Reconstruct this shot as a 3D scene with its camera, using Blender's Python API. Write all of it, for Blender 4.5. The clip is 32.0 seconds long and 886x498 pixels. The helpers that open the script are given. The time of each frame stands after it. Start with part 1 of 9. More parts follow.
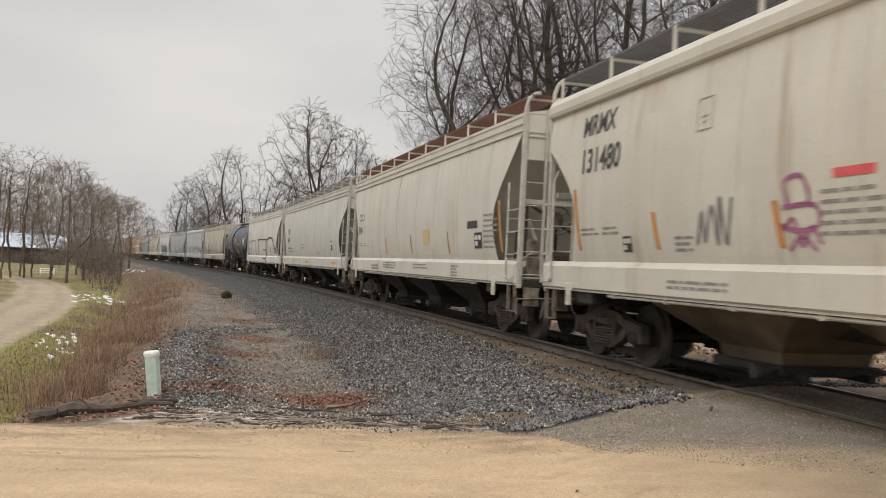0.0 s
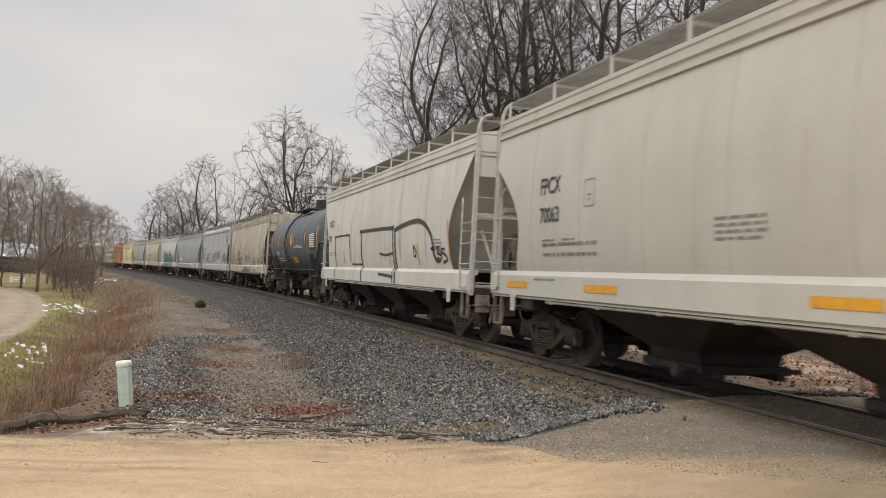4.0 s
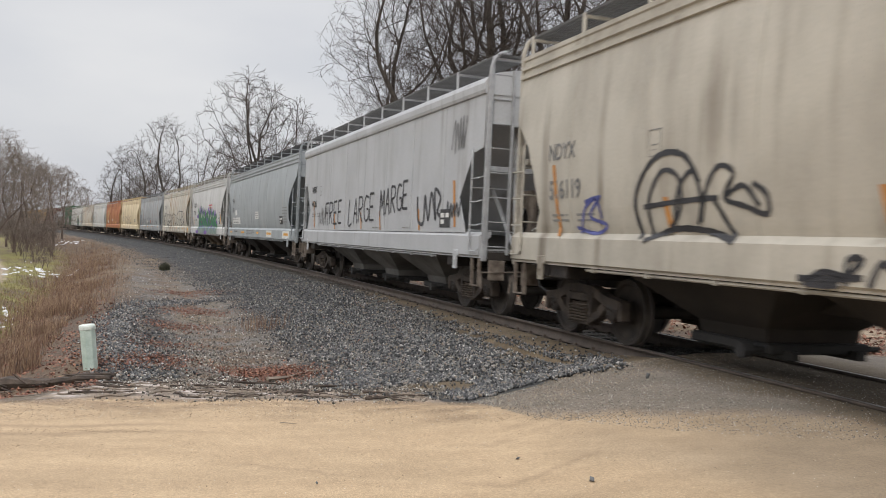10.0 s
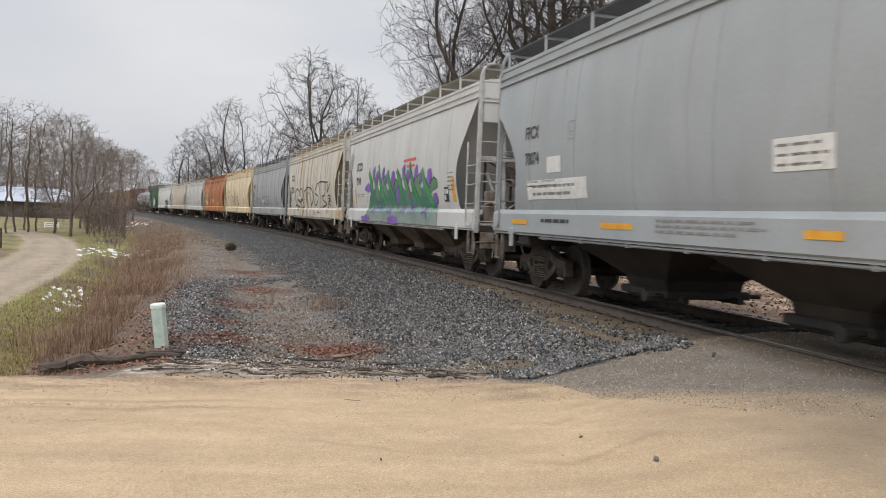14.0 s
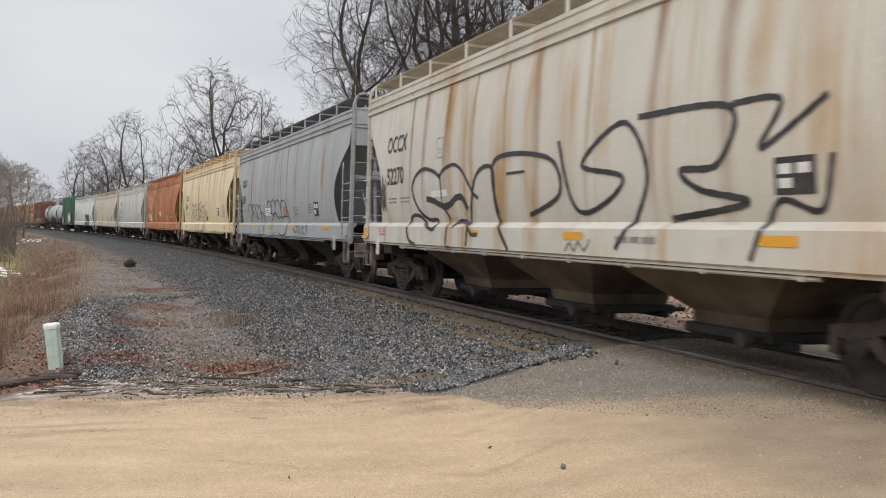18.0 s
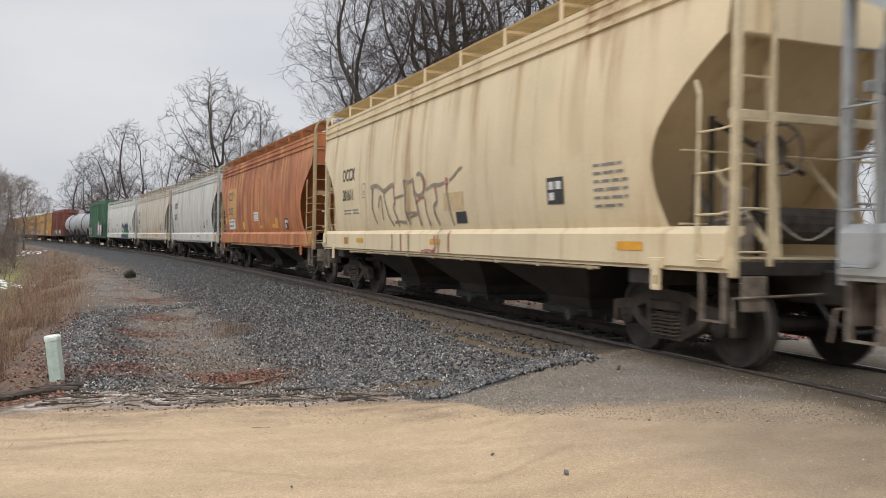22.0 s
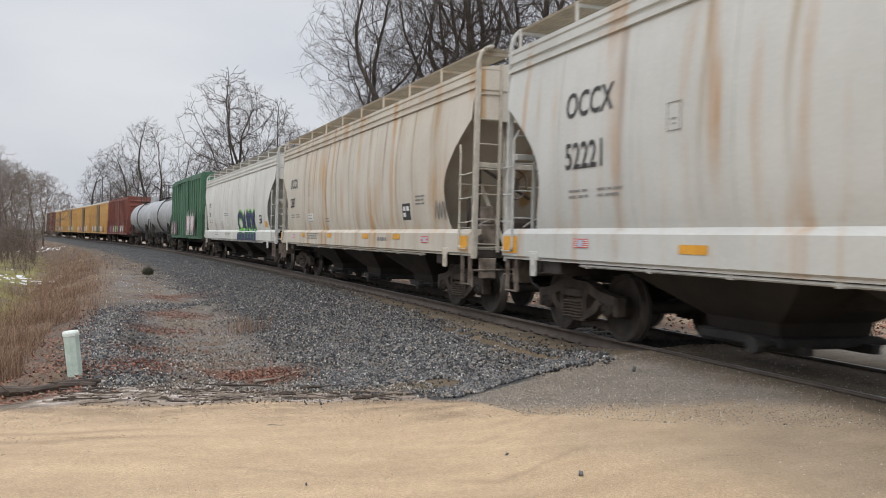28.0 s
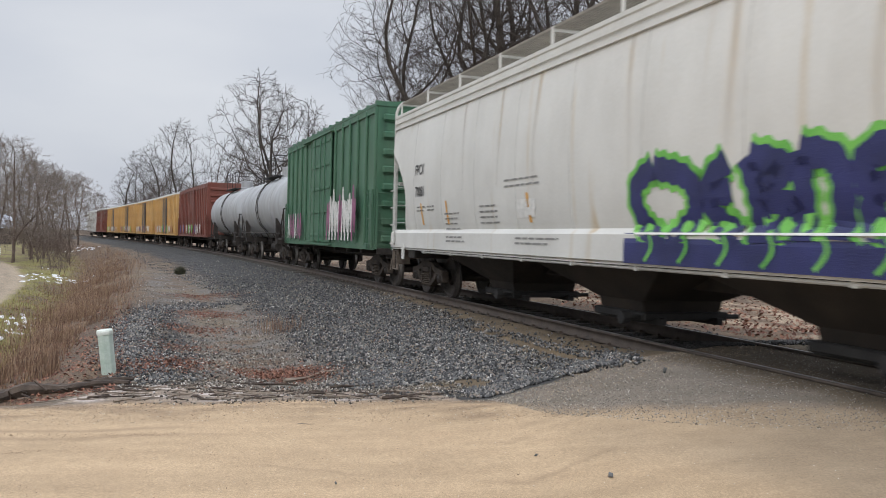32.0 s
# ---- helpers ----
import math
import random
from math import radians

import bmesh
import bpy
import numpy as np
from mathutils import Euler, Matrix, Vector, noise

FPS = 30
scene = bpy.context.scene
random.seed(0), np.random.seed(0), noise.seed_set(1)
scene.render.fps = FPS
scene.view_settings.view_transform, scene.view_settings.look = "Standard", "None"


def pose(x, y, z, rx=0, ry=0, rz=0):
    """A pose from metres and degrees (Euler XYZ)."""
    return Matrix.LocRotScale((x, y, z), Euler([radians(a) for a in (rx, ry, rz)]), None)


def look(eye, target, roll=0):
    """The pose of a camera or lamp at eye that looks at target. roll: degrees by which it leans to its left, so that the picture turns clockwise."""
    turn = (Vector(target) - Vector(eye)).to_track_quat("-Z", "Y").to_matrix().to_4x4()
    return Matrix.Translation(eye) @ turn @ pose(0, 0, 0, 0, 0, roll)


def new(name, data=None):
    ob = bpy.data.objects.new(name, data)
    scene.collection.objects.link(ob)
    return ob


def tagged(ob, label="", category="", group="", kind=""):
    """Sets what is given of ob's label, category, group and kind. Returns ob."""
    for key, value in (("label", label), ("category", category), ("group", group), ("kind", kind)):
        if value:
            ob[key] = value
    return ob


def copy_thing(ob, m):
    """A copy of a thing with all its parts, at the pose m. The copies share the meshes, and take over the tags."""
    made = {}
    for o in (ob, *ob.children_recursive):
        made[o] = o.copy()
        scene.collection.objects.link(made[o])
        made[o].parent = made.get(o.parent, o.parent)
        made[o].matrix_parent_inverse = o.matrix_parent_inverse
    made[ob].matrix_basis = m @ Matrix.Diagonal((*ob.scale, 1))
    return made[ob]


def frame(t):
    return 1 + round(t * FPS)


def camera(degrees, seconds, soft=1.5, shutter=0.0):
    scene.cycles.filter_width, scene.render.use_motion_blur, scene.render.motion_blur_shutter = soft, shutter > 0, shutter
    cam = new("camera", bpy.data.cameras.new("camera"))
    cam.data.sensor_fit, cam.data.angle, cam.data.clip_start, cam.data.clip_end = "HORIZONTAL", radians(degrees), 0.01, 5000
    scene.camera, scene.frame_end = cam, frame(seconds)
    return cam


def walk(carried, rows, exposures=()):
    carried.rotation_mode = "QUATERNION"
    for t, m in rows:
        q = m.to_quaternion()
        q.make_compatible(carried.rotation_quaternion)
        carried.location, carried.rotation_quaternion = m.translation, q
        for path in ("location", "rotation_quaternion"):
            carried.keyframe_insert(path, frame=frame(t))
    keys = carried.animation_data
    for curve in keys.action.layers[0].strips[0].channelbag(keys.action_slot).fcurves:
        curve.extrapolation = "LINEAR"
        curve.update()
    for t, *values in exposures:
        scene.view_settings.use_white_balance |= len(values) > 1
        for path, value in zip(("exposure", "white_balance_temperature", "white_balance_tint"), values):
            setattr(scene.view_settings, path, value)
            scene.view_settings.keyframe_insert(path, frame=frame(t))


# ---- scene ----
SECONDS = 32.0
cam = camera(54.1, SECONDS, soft=0.75, shutter=0.35)
PATH = [
    (0.0, pose(0, 0, 1.325, 91.201, -2.795, -0.042)),
    (0.5, pose(0, 0, 1.325, 91.349, -2.950, -0.245)),
    (1.0, pose(0, 0, 1.325, 91.520, -2.977, -0.267)),
    (1.5, pose(0, 0, 1.325, 91.731, -2.916, -0.243)),
    (2.0, pose(0, 0, 1.325, 91.947, -2.796, -0.362)),
    (2.5, pose(0, 0, 1.325, 92.043, -2.672, -0.613)),
    (4.5, pose(0, 0, 1.325, 91.896, -2.951, -1.979)),
    (5.0, pose(0, 0, 1.325, 91.961, -2.843, -2.288)),
    (5.5, pose(0, 0, 1.325, 91.982, -2.738, -2.596)),
    (6.0, pose(0, 0, 1.325, 91.796, -2.565, -2.850)),
    (6.5, pose(0, 0, 1.325, 91.390, -2.451, -3.151)),
    (7.0, pose(0, 0, 1.325, 90.893, -2.454, -3.371)),
    (7.5, pose(0, 0, 1.325, 90.297, -2.479, -3.479)),
    (8.0, pose(0, 0, 1.325, 89.790, -2.471, -3.513)),
    (8.5, pose(0, 0, 1.325, 89.502, -2.508, -3.563)),
    (9.0, pose(0, 0, 1.325, 89.359, -2.584, -3.658)),
    (9.5, pose(0, 0, 1.325, 89.378, -2.636, -3.806)),
    (10.0, pose(0, 0, 1.325, 89.466, -2.676, -3.857)),
    (10.5, pose(0, 0, 1.325, 89.581, -2.740, -3.659)),
    (11.0, pose(0, 0, 1.325, 89.661, -2.710, -3.095)),
    (11.5, pose(0, 0, 1.325, 89.582, -2.550, -2.240)),
    (12.0, pose(0, 0, 1.325, 89.245, -2.462, -1.270)),
    (12.5, pose(0, 0, 1.325, 88.838, -2.326, -0.527)),
    (13.0, pose(0, 0, 1.325, 88.424, -2.310, -0.016)),
    (13.5, pose(0, 0, 1.325, 88.099, -2.292, 0.234)),
    (14.0, pose(0, 0, 1.325, 87.883, -2.210, 0.185)),
    (14.5, pose(0, 0, 1.325, 87.732, -2.108, -0.366)),
    (16.5, pose(0, 0, 1.325, 88.248, -1.805, -5.834)),
    (17.0, pose(0, 0, 1.325, 88.473, -1.833, -6.182)),
    (17.5, pose(0, 0, 1.325, 88.701, -1.779, -6.112)),
    (18.0, pose(0, 0, 1.325, 88.963, -1.684, -5.950)),
    (18.5, pose(0, 0, 1.325, 89.173, -1.574, -5.832)),
    (19.0, pose(0, 0, 1.325, 89.347, -1.453, -5.740)),
    (19.5, pose(0, 0, 1.325, 89.471, -1.324, -5.675)),
    (20.0, pose(0, 0, 1.325, 89.506, -1.206, -5.669)),
    (20.5, pose(0, 0, 1.325, 89.506, -1.108, -5.718)),
    (21.0, pose(0, 0, 1.325, 89.494, -1.046, -5.804)),
    (21.5, pose(0, 0, 1.325, 89.482, -1.004, -5.889)),
    (22.0, pose(0, 0, 1.325, 89.432, -0.988, -5.954)),
    (22.5, pose(0, 0, 1.325, 89.417, -0.947, -6.002)),
    (23.0, pose(0, 0, 1.325, 89.461, -0.943, -6.022)),
    (23.5, pose(0, 0, 1.325, 89.577, -0.952, -6.021)),
    (24.0, pose(0, 0, 1.325, 89.804, -1.043, -5.969)),
    (24.5, pose(0, 0, 1.325, 90.019, -1.017, -5.895)),
    (25.0, pose(0, 0, 1.325, 90.191, -1.053, -5.855)),
    (25.5, pose(0, 0, 1.325, 90.214, -1.125, -5.731)),
    (26.0, pose(0, 0, 1.325, 90.097, -1.182, -5.579)),
    (26.5, pose(0, 0, 1.325, 89.876, -1.185, -5.412)),
    (28.5, pose(0, 0, 1.325, 89.280, -1.541, -4.763)),
    (29.0, pose(0, 0, 1.325, 89.226, -1.627, -4.657)),
    (29.5, pose(0, 0, 1.325, 89.123, -1.680, -4.503)),
    (30.0, pose(0, 0, 1.325, 89.018, -1.721, -4.254)),
    (30.5, pose(0, 0, 1.325, 89.026, -1.657, -3.890)),
    (31.0, pose(0, 0, 1.325, 89.076, -1.549, -3.376)),
    (31.5, pose(0, 0, 1.325, 89.209, -1.449, -2.995)),
    (32.0, pose(0, 0, 1.325, 89.325, -1.479, -2.964)),
]
walk(cam, PATH, exposures=[(0.0, -0.02, 7000, 10), (6.0, -0.01, 7100, 10), (8.0, 0.02, 7100, 10), (9.0, 0.05, 6550, 10), (12.0, 0.05, 6500, 10), (18.0, 0.03, 6450, 10), (22.0, 0.02, 6450, 10), (25.0, 0.0, 6600, 10), (28.5, 0.02, 6300, 10), (32.0, -0.03, 6200, 10)])

# ---- light: an overcast winter sky, with a broad weak sun behind the clouds ----
world = bpy.data.worlds.new("overcast_sky")
scene.world = world
world.use_nodes = True
wn, wl = world.node_tree.nodes, world.node_tree.links
wn.clear()
sky = wn.new("ShaderNodeTexSky")
sky.sky_type = "NISHITA"
sky.sun_disc = False
sky.sun_elevation, sky.sun_rotation = radians(32), radians(200)
sky.air_density, sky.dust_density, sky.ozone_density = 1.0, 4.0, 1.0
wtc = wn.new("ShaderNodeTexCoord")
wmap = wn.new("ShaderNodeMapping")
wmap.inputs["Scale"].default_value = (1.2, 1.2, 3.2)
wnoise = wn.new("ShaderNodeTexNoise")
wnoise.inputs["Scale"].default_value = 1.6
wnoise.inputs["Detail"].default_value = 5.0
wnoise.inputs["Roughness"].default_value = 0.5
wramp = wn.new("ShaderNodeValToRGB")
wramp.color_ramp.elements[0].position, wramp.color_ramp.elements[0].color = 0.3, (5.6, 5.8, 6.3, 1)
wramp.color_ramp.elements[1].position, wramp.color_ramp.elements[1].color = 0.72, (7.4, 7.4, 7.5, 1)
wmix = wn.new("ShaderNodeMixRGB")
wmix.inputs["Fac"].default_value = 0.9
wbg = wn.new("ShaderNodeBackground")
wbg.inputs["Strength"].default_value = 0.105
wout = wn.new("ShaderNodeOutputWorld")
wl.new(wtc.outputs["Generated"], wmap.inputs["Vector"])
wl.new(wmap.outputs["Vector"], wnoise.inputs["Vector"])
wl.new(wnoise.outputs["Fac"], wramp.inputs["Fac"])
wl.new(sky.outputs["Color"], wmix.inputs["Color1"])
wl.new(wramp.outputs["Color"], wmix.inputs["Color2"])
wsep = wn.new("ShaderNodeSeparateXYZ")
wl.new(wtc.outputs["Generated"], wsep.inputs["Vector"])
wup = wn.new("ShaderNodeMapRange")  # an overcast sky is brightest overhead
wup.interpolation_type = "SMOOTHSTEP"
for key, v in (("From Min", 0.25), ("From Max", 1.0), ("To Min", 1.0), ("To Max", 3.0)):
    wup.inputs[key].default_value = v
wl.new(wsep.outputs["Z"], wup.inputs["Value"])
wmul = wn.new("ShaderNodeVectorMath")
wmul.operation = "SCALE"
wl.new(wmix.outputs["Color"], wmul.inputs[0])
wl.new(wup.outputs["Result"], wmul.inputs["Scale"])
wl.new(wmul.outputs["Vector"], wbg.inputs["Color"])
wl.new(wbg.outputs["Background"], wout.inputs["Surface"])
sun_data = bpy.data.lights.new("sun", "SUN")
sun_data.energy, sun_data.angle, sun_data.color = 0.9, radians(25), (1.0, 0.97, 0.93)
sun = new("sun", sun_data)
sun.matrix_world = look((-20, -60, 45), (0, 0, 0))


# ---- materials ----
def node_mat(name, rough=0.8, metal=0.0):
    m = bpy.data.materials.new(name)
    m.use_nodes = True
    n, l = m.node_tree.nodes, m.node_tree.links
    b = n["Principled BSDF"]
    b.inputs["Roughness"].default_value, b.inputs["Metallic"].default_value = rough, metal
    return m, n, l, b


def noise_node(n, l, coord, scale, detail=4.0, stretch=(1, 1, 1)):
    mp = n.new("ShaderNodeMapping")
    mp.inputs["Scale"].default_value = stretch
    l.new(coord, mp.inputs["Vector"])
    t = n.new("ShaderNodeTexNoise")
    t.inputs["Scale"].default_value, t.inputs["Detail"].default_value = scale, detail
    l.new(mp.outputs["Vector"], t.inputs["Vector"])
    return t.outputs["Fac"]


def ramp(n, l, fac, stops):
    r = n.new("ShaderNodeValToRGB")
    while len(r.color_ramp.elements) < len(stops):
        r.color_ramp.elements.new(0.5)
    for e, (p, c) in zip(r.color_ramp.elements, stops):
        e.position, e.color = p, (*c, 1) if len(c) == 3 else c
    l.new(fac, r.inputs["Fac"])
    return r.outputs["Color"]


def mix(n, l, fac, a, b, how="MIX"):
    m = n.new("ShaderNodeMixRGB")
    m.blend_type = how
    for socket, v in ((m.inputs["Fac"], fac), (m.inputs["Color1"], a), (m.inputs["Color2"], b)):
        if isinstance(v, (int, float)):
            socket.default_value = v
        elif isinstance(v, tuple):
            socket.default_value = (*v, 1)
        else:
            l.new(v, socket)
    return m.outputs["Color"]


def bump(n, l, b, height, strength, distance=0.02):
    k = n.new("ShaderNodeBump")
    k.inputs["Strength"].default_value, k.inputs["Distance"].default_value = strength, distance
    l.new(height, k.inputs["Height"])
    l.new(k.outputs["Normal"], b.inputs["Normal"])


def mottled(name, dark, light, scale=8.0, rough=0.85, metal=0.0, relief=0.3, fine=60.0, vary=0.0):
    """A plain surface whose colour and relief wander at two scales."""
    m, n, l, b = node_mat(name, rough, metal)
    tc = n.new("ShaderNodeTexCoord").outputs["Object"]
    c = ramp(n, l, noise_node(n, l, tc, scale), ((0.3, dark), (0.7, light)))
    f = noise_node(n, l, tc, fine, 3.0)
    c = mix(n, l, 0.5, c, ramp(n, l, f, ((0.3, (0.45, 0.45, 0.45)), (0.7, (0.62, 0.62, 0.62)))), "OVERLAY")
    if vary:
        info = n.new("ShaderNodeObjectInfo")
        c = mix(n, l, vary, c, ramp(n, l, info.outputs["Random"], ((0.0, (0.25, 0.25, 0.25)), (1.0, (0.9, 0.9, 0.9)))), "MULTIPLY")
    l.new(c, b.inputs["Base Color"])
    bump(n, l, b, f, relief)
    return m


def car_paint(name, colour, streak, amount, dirt=(0.20, 0.18, 0.15), grime=0.35, seed=0.0, gloss=0.45):
    """Old railcar paint: streaks run down the sides, patches of grime and fading lie across it."""
    m, n, l, b = node_mat(name, gloss)
    tc = n.new("ShaderNodeTexCoord").outputs["Object"]
    off = n.new("ShaderNodeMapping")
    off.inputs["Location"].default_value = (seed * 7.3, seed * 3.1, seed * 1.7)
    l.new(tc, off.inputs["Vector"])
    tc = off.outputs["Vector"]
    fade = noise_node(n, l, tc, 0.9, 5.0)
    c = mix(n, l, ramp(n, l, fade, ((0.35, (0, 0, 0)), (0.75, (0.5, 0.5, 0.5)))), tuple(colour), tuple(min(1, v * 1.18 + 0.02) for v in colour))
    down = noise_node(n, l, tc, 1.0, 6.0, (2.6, 2.6, 0.16))
    lo = 0.70 - 0.28 * amount
    mask = ramp(n, l, down, ((lo, (0, 0, 0)), (min(0.98, lo + 0.16), (1, 1, 1))))
    patch = noise_node(n, l, tc, 0.55, 3.0)
    mask = mix(n, l, 1.0, mask, ramp(n, l, patch, ((0.38, (0.12, 0.12, 0.12)), (0.62, (1, 1, 1)))), "MULTIPLY")
    c = mix(n, l, mask, c, tuple(streak))
    soot = noise_node(n, l, tc, 1.3, 7.0, (1.0, 1.0, 0.45))
    c = mix(n, l, mix(n, l, grime, (0, 0, 0), ramp(n, l, soot, ((0.42, (0, 0, 0)), (0.78, (1, 1, 1))))), c, tuple(dirt))
    speck = noise_node(n, l, tc, 26.0, 4.0)
    c = mix(n, l, 0.25, c, ramp(n, l, speck, ((0.35, (0.42, 0.42, 0.42)), (0.7, (0.6, 0.6, 0.6)))), "OVERLAY")
    l.new(c, b.inputs["Base Color"])
    l.new(ramp(n, l, soot, ((0.3, (gloss, gloss, gloss)), (0.8, (min(1, gloss + 0.3),) * 3))), b.inputs["Roughness"])
    bump(n, l, b, fade, 0.12, 0.05)
    return m


M_STEEL = mottled("worn_dark_steel", (0.014, 0.012, 0.011), (0.045, 0.037, 0.031), 5.0, 0.75, 0.1)
M_TRUCK = mottled("brake_dusted_iron", (0.018, 0.014, 0.011), (0.062, 0.047, 0.036), 6.0, 0.85, 0.0, 0.4)
M_WHEEL = mottled("rolled_wheel_steel", (0.018, 0.015, 0.013), (0.05, 0.041, 0.034), 4.0, 0.65, 0.2)
M_TREAD = mottled("bright_worn_tread", (0.25, 0.24, 0.23), (0.4, 0.38, 0.36), 9.0, 0.35, 0.9)
M_RAIL = mottled("weathered_rail_steel", (0.055, 0.043, 0.036), (0.10, 0.078, 0.062), 4.0, 0.7, 0.1)
M_TIE = mottled("creosoted_timber", (0.03, 0.026, 0.022), (0.085, 0.075, 0.065), 3.0, 0.9)
M_BARK = mottled("grey_brown_bark", (0.028, 0.023, 0.019), (0.085, 0.072, 0.06), 2.2, 0.95, 0.0, 0.6, 25.0)
M_TWIG = mottled("fine_winter_twigs", (0.035, 0.028, 0.024), (0.085, 0.068, 0.057), 1.2, 0.95, 0.0, 0.1)
M_BLACK = mottled("soot_black_steel", (0.012, 0.012, 0.013), (0.03, 0.029, 0.028), 4.0, 0.75)


# ---- building helpers ----
def mesh_of(bm, name, mats, smooth=False):
    me = bpy.data.meshes.new(name)
    bm.to_mesh(me)
    bm.free()
    for m in mats if isinstance(mats, (list, tuple)) else [mats]:
        me.materials.append(m)
    if smooth:
        me.polygons.foreach_set("use_smooth", [True] * len(me.polygons))
    return me


def part(name, bm, material, parent, label="", smooth=False, m=None):
    me = bm if isinstance(bm, bpy.types.Mesh) else mesh_of(bm, name, material, smooth)
    ob = new(name, me)
    ob.parent = parent
    if m is not None:
        ob.matrix_basis = m
    if label:
        ob["label"] = label
    return ob


def box(bm, x0, x1, y0, y1, z0, z1, bevel=0.0, mat=0):
    vs = [bm.verts.new((x, y, z)) for x in (x0, x1) for y in (y0, y1) for z in (z0, z1)]
    fs = [bm.faces.new([vs[i] for i in f]) for f in ((0, 1, 3, 2), (4, 6, 7, 5), (0, 4, 5, 1), (2, 3, 7, 6), (0, 2, 6, 4), (1, 5, 7, 3))]
    for f in fs:
        f.material_index = mat
    if bevel:
        es = list({e for f in fs for e in f.edges})
        bmesh.ops.bevel(bm, geom=es, offset=bevel, segments=1, affect="EDGES", profile=0.5)


def tube(bm, p, q, r, n=6, r2=None, mat=0):
    p, q = Vector(p), Vector(q)
    r2 = r if r2 is None else r2
    w = (q - p).normalized()
    u = w.orthogonal().normalized()
    v = w.cross(u)
    rings = []
    for c, rr in ((p, r), (q, r2)):
        rings.append([bm.verts.new(c + (u * math.cos(a) + v * math.sin(a)) * rr) for a in (2 * math.pi * i / n for i in range(n))])
    for i in range(n):
        bm.faces.new((rings[0][i], rings[0][(i + 1) % n], rings[1][(i + 1) % n], rings[1][i])).material_index = mat
    bm.faces.new(rings[0][::-1]).material_index = mat
    bm.faces.new(rings[1]).material_index = mat


def lathe(bm, profile, n=24, axis="y", mat=0, smooth_ends=False):
    """Turn (radius, along) pairs about an axis."""
    rings = []
    for r, a in profile:
        ring = []
        for i in range(n):
            c, s = math.cos(2 * math.pi * i / n), math.sin(2 * math.pi * i / n)
            co = {"y": (r * c, a, r * s), "x": (a, r * c, r * s), "z": (r * c, r * s, a)}[axis]
            ring.append(bm.verts.new(co))
        rings.append(ring)
    for a, b in zip(rings, rings[1:]):
        for i in range(n):
            bm.faces.new((a[i], b[i], b[(i + 1) % n], a[(i + 1) % n])).material_index = mat
    for ring in (rings[0], rings[-1]):
        try:
            bm.faces.new(ring).material_index = mat
        except ValueError:
            pass


def raw_mesh(name, verts, faces, mats, mat_index=None, smooth=False):
    """A mesh from numpy arrays: faces all of one size."""
    verts, faces = np.asarray(verts, np.float32), np.asarray(faces, np.int32)
    me = bpy.data.meshes.new(name)
    k = faces.shape[1]
    me.vertices.add(len(verts))
    me.vertices.foreach_set("co", verts.ravel())
    me.loops.add(faces.size)
    me.loops.foreach_set("vertex_index", faces.ravel())
    me.polygons.add(len(faces))
    me.polygons.foreach_set("loop_start", np.arange(0, faces.size, k, dtype=np.int32))
    for m in mats if isinstance(mats, (list, tuple)) else [mats]:
        me.materials.append(m)
    if mat_index is not None:
        me.polygons.foreach_set("material_index", np.asarray(mat_index, np.int32))
    if smooth:
        me.polygons.foreach_set("use_smooth", np.ones(len(faces), bool))
    me.update(calc_edges=True)
    return me


# ---- the railway line: one gentle bend to the left ----
BEND_AT = (-20, 20, 60, 110, 170, 240, 320)
BEND = (0.001023, 0.001254, 0.001568, 0.000339, 0.000305, 0.000327, 0.000338)
LINE_S = np.arange(-90.0, 520.0, 1.0)
_turn = np.interp(LINE_S, BEND_AT, BEND)
LINE_H = 0.27663 + np.cumsum(_turn) - _turn[LINE_S < 0].sum()
LINE_X = np.cumsum(-np.sin(LINE_H))
LINE_Y = np.cumsum(np.cos(LINE_H))
LINE_X += 2.941 - LINE_X[90]
LINE_Y += 16.320 - LINE_Y[90]


def on_line(s, d=0.0, z=0.0):
    """The point d metres to the left of the track's middle at s metres along it."""
    h = np.interp(s, LINE_S, LINE_H)
    return (float(np.interp(s, LINE_S, LINE_X) - d * math.cos(h)), float(np.interp(s, LINE_S, LINE_Y) - d * math.sin(h)), z)


def to_line(x, y):
    """Arrays of metres along the track and metres to its left, for points of the ground."""
    x, y = np.asarray(x, float), np.asarray(y, float)
    s, d = np.empty(len(x)), np.empty(len(x))
    for a in range(0, len(x), 20000):
        b = slice(a, a + 20000)
        k = np.argmin((x[b, None] - LINE_X[None, ::2]) ** 2 + (y[b, None] - LINE_Y[None, ::2]) ** 2, axis=1) * 2
        dx, dy, h = x[b] - LINE_X[k], y[b] - LINE_Y[k], LINE_H[k]
        s[b] = LINE_S[k] - dx * np.sin(h) + dy * np.cos(h)
        d[b] = -dx * np.cos(h) - dy * np.sin(h)
    return s, d


def travel(t):
    """How far the train has come by t seconds: it slows a little."""
    return 9.3648 * t + -0.06357 * t * t + 0.000815 * t ** 3




# ---- ground ----
def wander(x, y, scale, seed=0.0, octaves=3):
    """Smooth noise over the ground, about -1 to 1, from sums of turned sines."""
    r = np.random.RandomState(int(seed * 10) + 7)
    out, amp, k = 0.0, 1.0, 2 * np.pi / scale
    for _ in range(octaves):
        for _ in range(5):
            a, p = r.uniform(0, 2 * np.pi), r.uniform(0, 2 * np.pi)
            out = out + amp / 3.2 * np.sin(k * r.uniform(0.6, 1.5) * (x * np.cos(a) + y * np.sin(a)) + p)
        amp, k = amp * 0.5, k * 2.1
    return out


